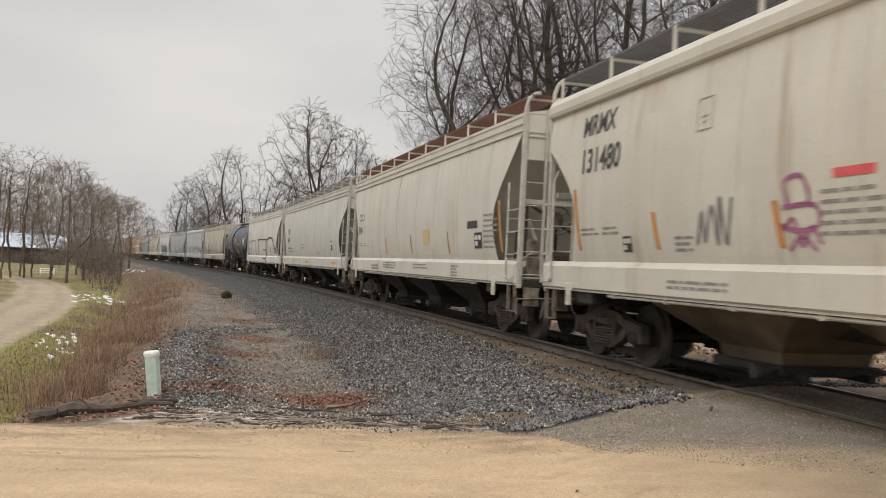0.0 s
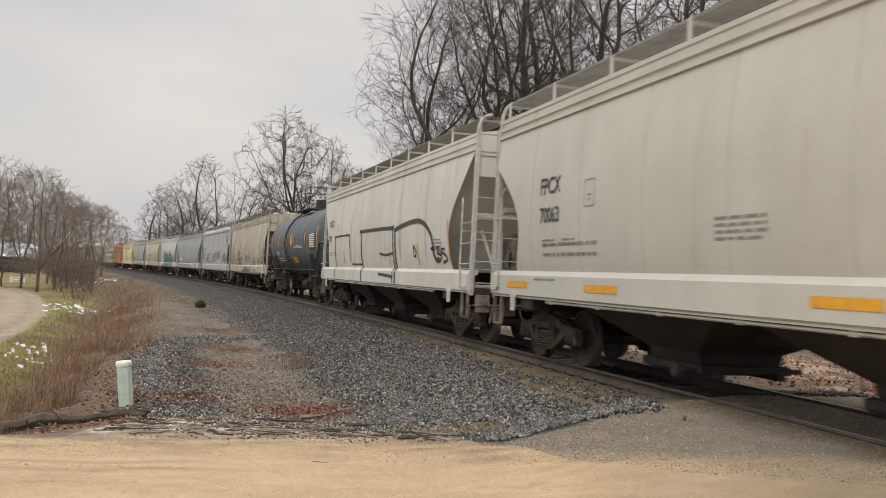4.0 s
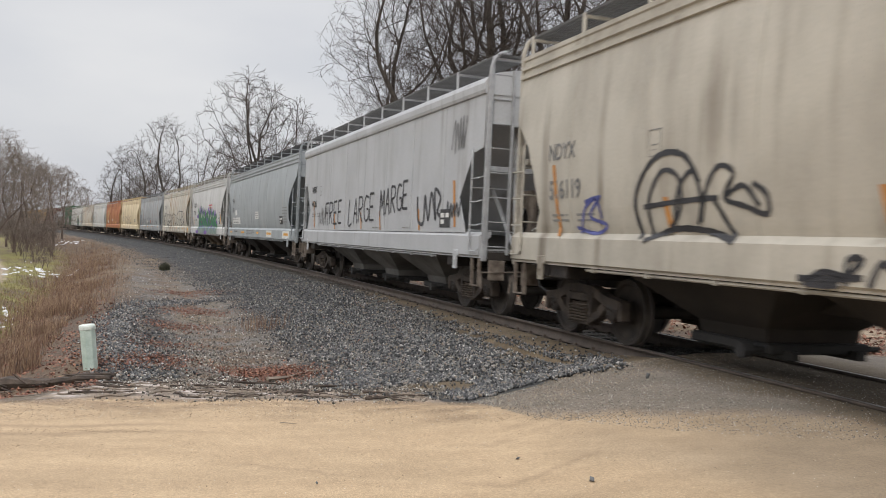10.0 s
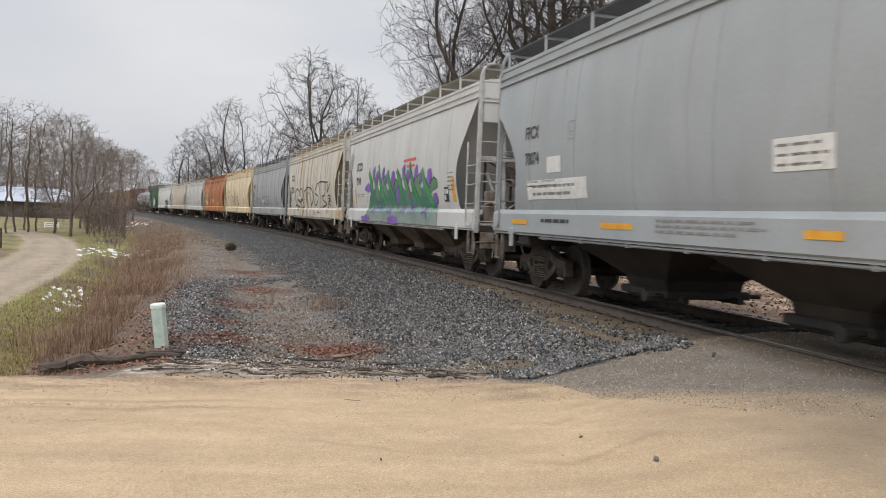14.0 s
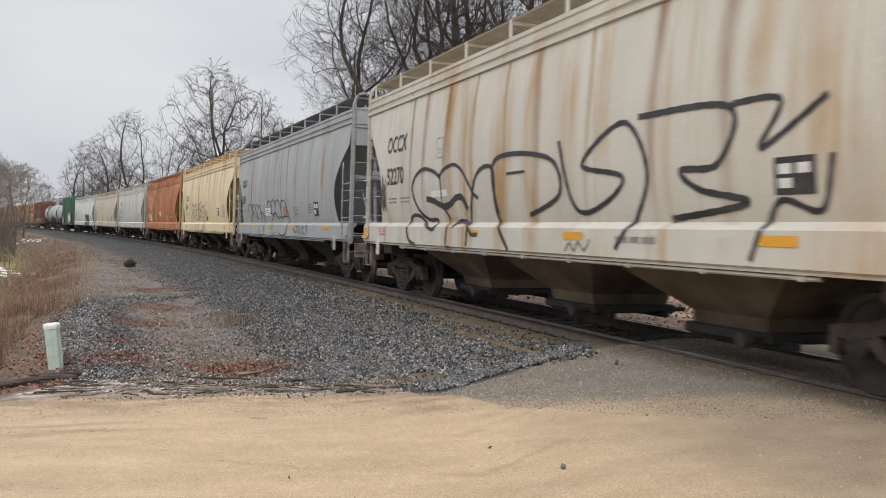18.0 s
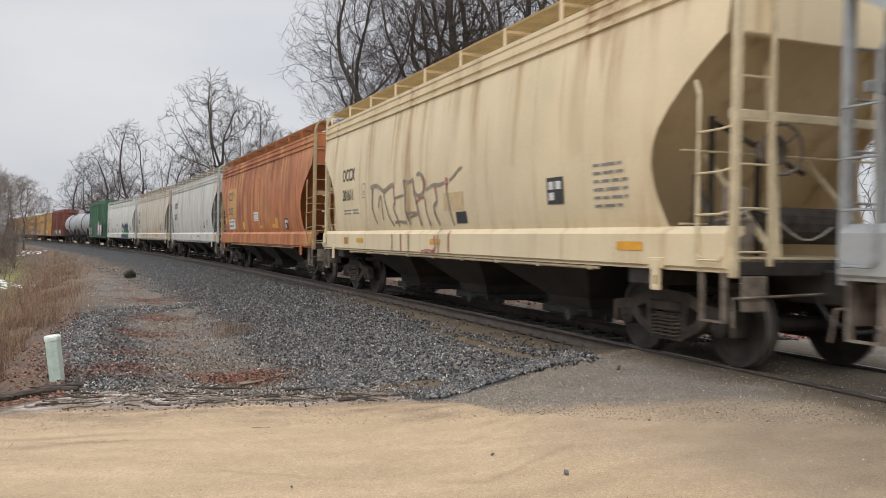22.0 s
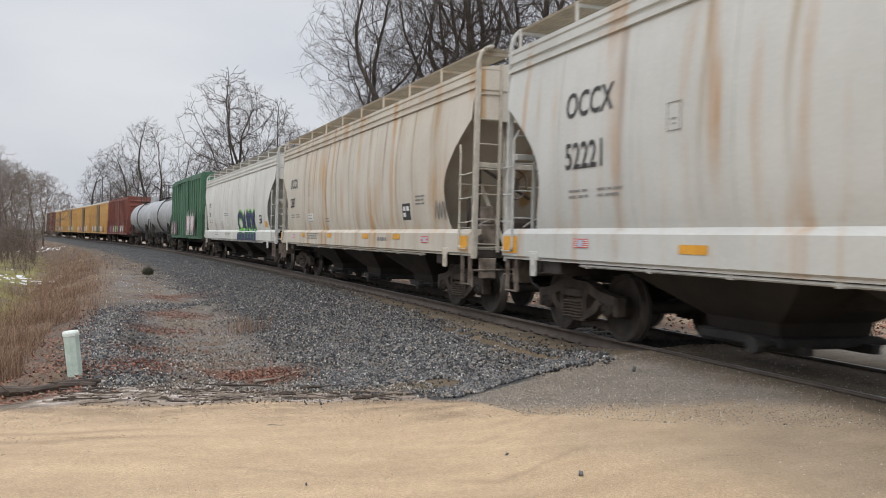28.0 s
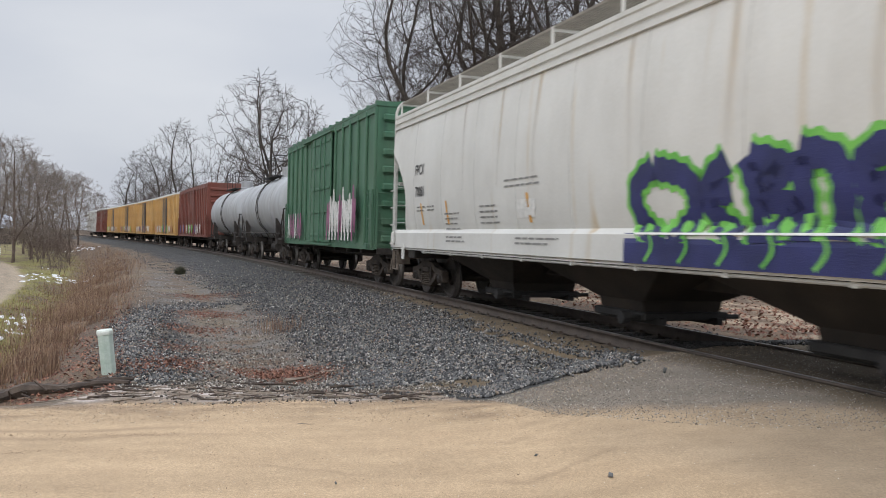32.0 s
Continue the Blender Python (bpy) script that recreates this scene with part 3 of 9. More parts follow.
def end_web(car, g, E):
    """The upright plate below the sloping end sheet, with a round hole cut through it."""
    bm = bmesh.new()
    n, cx, cz, r = 20, 0.72, 1.78, 0.24
    outer = []
    for i in range(n):
        a = 2 * math.pi * i / n
        c, s = math.cos(a), math.sin(a)
        k = 0.56 / max(abs(c), abs(s))
        outer.append((cx + k * c, cz + k * s))
    for y in (0.34, 0.36):
        a = [bm.verts.new((g * (E - p[0]), y, p[1])) for p in outer]
        b = [bm.verts.new((g * (E - cx - r * math.cos(2 * math.pi * i / n)), y, cz + r * math.sin(2 * math.pi * i / n))) for i in range(n)]
        for i in range(n):
            bm.faces.new((a[i], a[(i + 1) % n], b[(i + 1) % n], b[i]))
    # the darker STEPS grey stands in for the shade on this plate
    part("end_web", bm, STEPS, car, "upright end plate with a round hole")
    # added black drum that gives the hole its shade
    bm = bmesh.new()
    lathe(bm, [(0.30, -0.12), (0.30, 0.22)], 16, "y")
    part("hole_shade_drum", bm, M_BLACK, car, "black drum added behind the plate to darken its hole", m=Matrix.Translation((g * (E - cx), 0.0, cz)))


def brake_gear(car, g, E):
    """Air cylinder, valve box, bell crank and pipes on the end platform."""
    bm = bmesh.new()
    tube(bm, (g * (E - 0.55), -0.5, 1.55), (g * (E - 0.55), 0.65, 1.55), 0.20, 14)
    tube(bm, (g * (E - 0.55), 0.65, 1.55), (g * (E - 0.55), 0.72, 1.55), 0.13, 12)
    part("brake_cylinder", bm, M_TRUCK, car, "dusty brown brake cylinder on the end platform")
    bm = bmesh.new()
    box(bm, *sorted((g * (E - 0.40), g * (E - 0.72))), 0.78, 1.12, 1.22, 1.62, 0.03)
    box(bm, *sorted((g * (E - 0.46), g * (E - 0.66))), 0.84, 1.06, 1.62, 1.95, 0.03)
    part("valve_box", bm, STEPS, car, "pale valve box")
    bm = bmesh.new()
    for y, z0, z1 in ((0.30, 1.2, 2.5), (0.95, 1.2, 2.75), (1.15, 1.2, 2.1)):
        tube(bm, (g * (E - 0.95), y, z0), (g * (E - 0.95), y, z1), 0.035, 6)
    tube(bm, (g * (E - 0.95), 0.95, 2.7), (g * (E - 0.35), 0.2, 2.1), 0.03, 6)
    tube(bm, (g * (E - 0.95), 1.15, 2.1), (g * (E - 0.45), 1.25, 1.3), 0.03, 6)
    part("brake_rod", bm, M_TRUCK, car, "rusty brake rods and levers")
    bm = bmesh.new()
    ring = [Vector((g * (E - 0.30), 0.55 + 0.27 * math.cos(a), 2.35 + 0.27 * math.sin(a))) for a in np.linspace(0, 2 * math.pi, 15)]
    for p, q in zip(ring, ring[1:]):
        tube(bm, p, q, 0.02, 5)
    for a in (0.3, 2.4, 4.5):
        tube(bm, (g * (E - 0.34), 0.55, 2.35), (g * (E - 0.30), 0.55 + 0.27 * math.cos(a), 2.35 + 0.27 * math.sin(a)), 0.015, 5)
    lathe(bm, [(0.02, 0), (0.16, 0.01), (0.19, 0.10), (0.10, 0.24), (0.02, 0.25)], 12, "x")
    bm.verts.ensure_lookup_table()
    for v in bm.verts[-60:]:
        v.co = Vector((g * (E - 0.38) - g * v.co.x, v.co.y + 0.55, v.co.z + 2.35))
    part("hand_brake", bm, STEPS, car, "hand brake wheel and housing")
    bm = bmesh.new()
    pts = [Vector((g * (E - 0.25), 1.3 - 0.14 * i, 1.55 + 0.16 * math.sin(i * 0.62))) for i in range(11)]
    for p, q in zip(pts, pts[1:]):
        tube(bm, p, q, 0.012, 5)
    part("air_pipe", bm, gear_pipe(), car, "thin looping air pipe")


def gear_pipe():
    if "pipe" not in SHARED:
        SHARED["pipe"] = mottled("pale_grey_pipe", (0.25, 0.24, 0.22), (0.42, 0.41, 0.38), 8.0, 0.6)
    return SHARED["pipe"]


# half width of a rounded hopper body by height
SIDE_Z = (1.50, 1.62, 1.85, 2.2, 2.6, 3.0, 3.4, 3.75, 3.98)
SIDE_Y = (1.44, 1.475, 1.515, 1.545, 1.56, 1.555, 1.53, 1.495, 1.46)
# how far the side sheet is cut back from the end, by height: a tall bow, a low bow, and two angular cuts
BOWS = {
    "tall": ((1.50, 1.75, 2.0, 2.25, 2.5, 2.7, 2.9, 3.3, 3.6, 3.98), (1.14, 1.22, 1.29, 1.31, 1.25, 1.14, 0.98, 0.60, 0.33, 0.04)),
    "low": ((1.50, 1.75, 2.0, 2.2, 2.4, 2.6, 2.8, 3.0, 3.2, 3.42, 3.98), (1.02, 1.13, 1.22, 1.25, 1.22, 1.11, 0.92, 0.68, 0.40, 0.05, 0.03)),
    "kinked": ((1.50, 1.84, 2.4, 2.85, 3.3, 3.98), (0.70, 0.95, 0.76, 0.52, 0.04, 0.03)),
    "notched": ((1.50, 1.8, 2.15, 2.6, 2.95, 3.02, 3.98), (0.75, 0.92, 1.13, 0.80, 0.52, 0.05, 0.03)),
}


def side_y(z, flat=False):
    return 1.5 if flat else float(np.interp(z, SIDE_Z, SIDE_Y))


def end_in(z, bow):
    return float(np.interp(z, *BOWS[bow]))


def hopper_body(E, flat):
    """The tub between its long sloping end sheets."""
    bm = bmesh.new()
    zs = sorted(set(SIDE_Z) | {2.0, 2.9, 3.2, 3.6})
    rows = []
    for z in zs:
        h = E - float(np.interp(z, (1.5, 3.98), (2.45, 0.10)))
        y = side_y(z, flat) - 0.014
        rows.append([bm.verts.new(p) for p in ((-h, y, z), (h, y, z), (h, -y, z), (-h, -y, z))])
    for a, b in zip(rows, rows[1:]):
        for i in range(4):
            bm.faces.new((a[i], a[(i + 1) % 4], b[(i + 1) % 4], b[i]))
    bm.faces.new(rows[0][::-1])
    bm.faces.new(rows[-1])
    bmesh.ops.recalc_face_normals(bm, faces=bm.faces)
    return bm


def side_sheet(E, bow, flat, g):
    """One curved side sheet whose ends are cut back in a bow past the sloping end."""
    bm = bmesh.new()
    zs = sorted(set(SIDE_Z) | set(BOWS[bow][0]) | {1.6, 1.68, 2.1, 2.3, 2.5, 2.7, 2.9, 3.1, 3.5})
    cols = np.linspace(-1, 1, 17)
    skins = []
    for inset in (0.0, 0.013):
        grid = []
        for z in zs:
            h = E - end_in(z, bow)
            y = side_y(z, flat) - inset
            grid.append([bm.verts.new((h * c, g * y, z)) for c in cols])
        skins.append(grid)
    n, m = len(zs), len(cols)
    for k, grid in enumerate(skins):
        for a in range(n - 1):
            for b in range(m - 1):
                f = bm.faces.new((grid[a][b], grid[a][b + 1], grid[a + 1][b + 1], grid[a + 1][b]))
                f.smooth = True
    o, q = skins
    rim = [(o[a][b], o[a2][b2], q[a2][b2], q[a][b]) for (a, b), (a2, b2) in
           [((a, 0), (a + 1, 0)) for a in range(n - 1)] + [((a, m - 1), (a + 1, m - 1)) for a in range(n - 1)]
           + [((0, b), (0, b + 1)) for b in range(m - 1)] + [((n - 1, b), (n - 1, b + 1)) for b in range(m - 1)]]
    for r in rim:
        bm.faces.new(r)
    bmesh.ops.recalc_face_normals(bm, faces=bm.faces)
    return bm


def weld_seams(car, E, bow, flat, paint):
    """Low welds between the side sheets, each a shallow rounded ridge."""
    wide, deep = 0.03, 0.006
    zs = sorted(set(SIDE_Z) | {2.0, 2.9, 3.2, 3.6})
    k = max(5, round(2 * E / 1.9))
    for i in range(1, k):
        x = -E + 2 * E * i / k
        strip = [z for z in zs if E - end_in(z, bow) > abs(x) + 0.1]
        if len(strip) < 3:
            continue
        bm = bmesh.new()
        prev = None
        for z in strip:
            y = side_y(z, flat)
            row = [bm.verts.new((x - wide / 2, y - 0.004, z)), bm.verts.new((x - wide / 4, y + deep, z)), bm.verts.new((x + wide / 4, y + deep, z)), bm.verts.new((x + wide / 2, y - 0.004, z))]
            if prev:
                for j in range(3):
                    bm.faces.new((prev[j], row[j], row[j + 1], prev[j + 1]))
            prev = row
        part("weld_seam", bm, paint, car, smooth=True)


def roof_shape(E, plain=False):
    """Ridged top chord along each eave and a low curved roof with hatches along its middle."""
    bm = bmesh.new()
    prof = [(1.47, 3.96), (1.50, 3.97), (1.50, 4.03), (1.455, 4.05), (1.455, 4.10), (1.49, 4.115), (1.49, 4.17), (1.45, 4.19), (1.45, 4.25), (1.47, 4.27), (1.47, 4.33), (1.30, 4.36), (0.9, 4.43), (0.45, 4.47), (0.0, 4.48)]
    if plain:
        prof = [(1.47, 3.96), (1.53, 3.98), (1.55, 4.04), (1.55, 4.16), (1.50, 4.25), (1.30, 4.36), (0.9, 4.43), (0.45, 4.47), (0.0, 4.48)]
    prof = prof + [(-y, z) for y, z in prof[-2::-1]]
    ends = [[bm.verts.new((x, y, z)) for y, z in prof] for x in (-E, E)]
    for i in range(len(prof) - 1):
        bm.faces.new((ends[0][i], ends[1][i], ends[1][i + 1], ends[0][i + 1]))
    bm.faces.new(ends[0])
    bm.faces.new(ends[1][::-1])
    bmesh.ops.recalc_face_normals(bm, faces=bm.faces)
    return bm


def covered_hopper(k, L, paint, roofpaint, label, bays=3, bow="low", flat=False, under=None, deck=None, plain=False, seam=None, gear=None, brakes=()):
    gear = gear or paint
    half = L / 2
    E = half - 0.72
    car = tagged(new("covered_hopper_car"), label, "railcar", "cars of the train")
    part("body", hopper_body(E, flat), paint, car, "sloping end sheets of the tub")
    for g in (-1, 1):
        skin = part("side_sheet", side_sheet(E, bow, flat, g), paint, car)
        skin.data.set_sharp_from_angle(angle=radians(30))
    weld_seams(car, E, bow, flat, seam or paint)
    part("roof", roof_shape(E, plain), roofpaint, car)
    # hatch trough along the roof
    bm = bmesh.new()
    box(bm, -E + 1.0, E - 1.0, -0.28, 0.28, 4.45, 4.60, 0.03)
    for i in range(9):
        x = -E + 1.6 + (2 * E - 3.2) * i / 8
        box(bm, x - 0.04, x + 0.04, -0.34, 0.34, 4.5, 4.64, 0.01)
    part("hatch", bm, roofpaint, car, "long roof loading hatch")
    # grating walkways carried on stanchions
    for g in (-1, 1):
        bm = bmesh.new()
        y0, y1 = g * 0.74, g * 1.35
        a, b = min(y0, y1), max(y0, y1)
        for j in range(11):
            y = a + (b - a) * j / 10
            box(bm, -E - 0.12, E + 0.12, y - 0.007, y + 0.007, 4.63, 4.67)
        for j in range(int(2 * E / 0.12)):
            x = -E + 0.12 * j
            box(bm, x - 0.004, x + 0.004, a, b, 4.635, 4.66)
        part("running_board", bm, deck or roofpaint, car, "open steel grating walkway")
        key = ("stanchion", roofpaint.name)
        if key not in SHARED:
            bm = bmesh.new()
            box(bm, -0.03, 0.03, -0.015, 0.015, 4.31, 4.66)
            box(bm, -0.03, 0.03, -0.62, 0.0, 4.595, 4.63)
            SHARED[key] = mesh_of(bm, "stanchion", roofpaint)
        nst = 10
        for i in range(nst):
            x = -E + 0.1 + (2 * E - 0.2) * i / (nst - 1)
            part("stanchion", SHARED[key], None, car, m=Matrix.Translation((x, g * 1.36, 0)) @ (Matrix() if g > 0 else Matrix.Rotation(math.pi, 4, "Z")))
    # deep side sills with a sloping upper flange
    for g in (-1, 1):
        bm = bmesh.new()
        pr = [(1.30, 1.52), (1.445, 1.52), (1.535, 1.44), (1.535, 1.10), (1.50, 1.075), (1.50, 1.05), (1.36, 1.05), (1.36, 1.40), (1.30, 1.44)]
        ends = [[bm.verts.new((x, g * y, z)) for y, z in pr] for x in (-E, E)]
        for i in range(len(pr)):
            bm.faces.new((ends[0][i], ends[1][i], ends[1][(i + 1) % len(pr)], ends[0][(i + 1) % len(pr)]))
        bm.faces.new(ends[0])
        bm.faces.new(ends[1][::-1])
        bmesh.ops.recalc_face_normals(bm, faces=bm.faces)
        part("side_sill", bm, paint, car)
        for x in (-E + 1.12, E - 1.12):
            bm = bmesh.new()
            for a, b in ((-0.075, -0.03), (0.03, 0.075)):
                box(bm, x + a, x + b, g * 1.535 - 0.02, g * 1.535 + 0.02, 0.82, 1.16, 0.006)
            box(bm, x - 0.03, x + 0.03, g * 1.535 - 0.02, g * 1.535 + 0.02, 0.98, 1.16, 0.004)
            box(bm, x - 0.03, x + 0.03, g * 1.535 - 0.02, g * 1.535 + 0.02, 0.82, 0.88, 0.004)
            box(bm, x - 0.14, x + 0.14, g * 1.535 - 0.012, g * 1.535 + 0.012, 1.06, 1.18, 0.006)
            part("jacking_pad", bm, paint, car)
        # a pale pipe clipped below the sill
        bm = bmesh.new()
        tube(bm, (-E + 2.4, g * 1.46, 1.02), (E - 2.4, g * 1.46, 1.02), 0.022, 6)
        for i in range(9):
            x = -E + 2.6 + (2 * E - 5.2) * i / 8
            box(bm, x - 0.03, x + 0.03, g * 1.46 - 0.03, g * 1.46 + 0.03, 0.99, 1.06)
        part("sill_pipe", bm, gear, car)
    # hoppers below
    bol = half - 2.25
    bl = 2 * (bol - 1.25) / bays
    for i in range(bays):
        bm = bmesh.new()
        x = -bol + 1.25 + bl * (i + 0.5)
        lv = [((bl * 0.5, 1.40), 1.5), ((bl * 0.49, 1.38), 1.15), ((0.62, 0.66), 0.52), ((0.6, 0.62), 0.36)]
        rings = [[bm.verts.new((x + sx * a, sy * b, z)) for sx, sy in ((-1, -1), (1, -1), (1, 1), (-1, 1))] for (a, b), z in lv]
        for p, q in zip(rings, rings[1:]):
            for j in range(4):
                bm.faces.new((p[j], p[(j + 1) % 4], q[(j + 1) % 4], q[j]))
        bm.faces.new(rings[-1])
        bm.faces.new(rings[0])
        bmesh.ops.recalc_face_normals(bm, faces=bm.faces)
        part("hopper_bay", bm, under or UNDER, car, "grimy, darkened sloped discharge hopper")
    for i in range(bays):
        x = -bol + 1.25 + bl * (i + 0.5)
        bm = bmesh.new()
        box(bm, x - 0.72, x + 0.72, -0.70, 0.70, 0.25, 0.37, 0.02)
        box(bm, x - 0.85, x + 0.85, -0.52, -0.40, 0.20, 0.30, 0.01)
        box(bm, x - 0.85, x + 0.85, 0.40, 0.52, 0.20, 0.30, 0.01)
        tube(bm, (x - 0.6, -0.95, 0.30), (x - 0.6, 0.95, 0.30), 0.035, 8)
        tube(bm, (x - 0.6, 0.88, 0.30), (x - 0.6, 1.0, 0.30), 0.09, 8)
        part("outlet_gate", bm, M_BLACK, car, "dark steel outlet gate")
    bm = bmesh.new()
    box(bm, -half + 0.5, half - 0.5, -0.26, 0.26, 0.72, 1.08, 0.02)
    for g in (-1, 1):
        box(bm, g * bol - 0.25, g * bol + 0.25, -1.45, 1.45, 0.86, 1.12, 0.02)
        box(bm, g * (E - 0.08) - 0.08, g * (E - 0.08) + 0.08, -1.48, 1.48, 1.02, 1.20, 0.01)
    part("underframe", bm, M_STEEL, car, "dark grimy steel underframe")
    # end platforms, end plates, braces, brake gear
    for g in (-1, 1):
        bm = bmesh.new()
        lo, hi = sorted((g * (E - 0.02), g * (E - 0.08)))
        box(bm, lo, hi, -1.44, 1.44, 3.42, 4.34, 0.01)
        part("end_plate", bm, paint, car)
        bm = bmesh.new()
        box(bm, *sorted((g * E, g * (E - 2.5))), -1.42, 1.42, 1.16, 1.21, 0.0)
        part("end_platform", bm, gear, car)
        for y in (-0.75, 0.75):
            for x1, z1, thick in ((0.35, 3.5, 0.05), (1.35, 2.4, 0.04)):
                bm = bmesh.new()
                tube(bm, (g * (E - 0.15), y, 1.2), (g * (E - x1), y, z1), thick, 6)
                part("end_brace", bm, gear, car)
        bm = bmesh.new()
        box(bm, *sorted((g * (E - 0.10), g * (E - 0.16))), -1.40, 1.40, 2.60, 2.70, 0.01)
        part("end_rail", bm, gear, car)
        # handrail across the end
        bm = bmesh.new()
        for z in (1.55, 2.35):
            tube(bm, (g * (E - 0.9), 1.40, z), (g * (E - 0.9), -1.40, z), 0.014, 6)
        part("end_handrail", bm, gear, car)
        for y in (1, -1):
            side_ladder(car, gear, g, y, E)
            ladder(car, gear, g * (E + 0.03), y * 1.46, (0, -y), 1.12, 4.42, 0.46, 8, "end_ladder")
            bm = bmesh.new()
            box(bm, *sorted((g * (E - 0.02), g * (E + 0.05))), y * 1.44 - 0.05, y * 1.44 + 0.05, 1.0, 4.30, 0.012)
            part("corner_post", bm, gear, car)
            bm = bmesh.new()
            box(bm, *sorted((g * (E + 0.0), g * (E + 0.03))), y * 1.18 - 0.16, y * 1.18 + 0.16, 0.66, 1.02, 0.012)
            tube(bm, (g * (E + 0.06), y * 1.48, 0.80), (g * (E + 0.06), y * 0.3, 0.84), 0.014, 6)
            tube(bm, (g * (E + 0.06), y * 1.48, 0.80), (g * (E + 0.10), y * 1.50, 0.52), 0.014, 6)
            part("uncoupling_lever", bm, STEPS, car, "rust-stained uncoupling lever and bracket")
            # bent top of the corner stile up to the walkway
            bm = bmesh.new()
            pts = [(1.46, 4.25), (1.455, 4.42), (1.40, 4.58), (1.30, 4.68), (1.18, 4.72)]
            for p, q in zip(pts, pts[1:]):
                tube(bm, (g * (E + 0.03), y * p[0], p[1]), (g * (E + 0.03), y * q[0], q[1]), 0.036, 7)
            tube(bm, (g * (E + 0.03), y * 1.18, 4.72), (g * (E - 0.5), y * 1.18, 4.72), 0.026, 6)
            part("grab_iron", bm, gear, car)
            # stirrup below the corner
            bm = bmesh.new()
            box(bm, *sorted((g * (E - 0.06), g * (E - 0.09))), y * 1.47 - 0.03, y * 1.47 + 0.03, 0.56, 1.08, 0.0)
            box(bm, *sorted((g * (E - 0.40), g * (E - 0.43))), y * 1.47 - 0.03, y * 1.47 + 0.03, 0.56, 1.08, 0.0)
            box(bm, *sorted((g * (E - 0.06), g * (E - 0.43))), y * 1.47 - 0.03, y * 1.47 + 0.03, 0.545, 0.565, 0.0)
            part("corner_step", bm, STEPS, car, "bent steel stirrup")
        if g in brakes:
            brake_gear(car, g, E)
        else:
            end_web(car, g, E)
    for x in (-bol, bol):
        bogie(car, x)
    coupler(car, half)
    car["half"], car["reach"] = half, bol
    return car


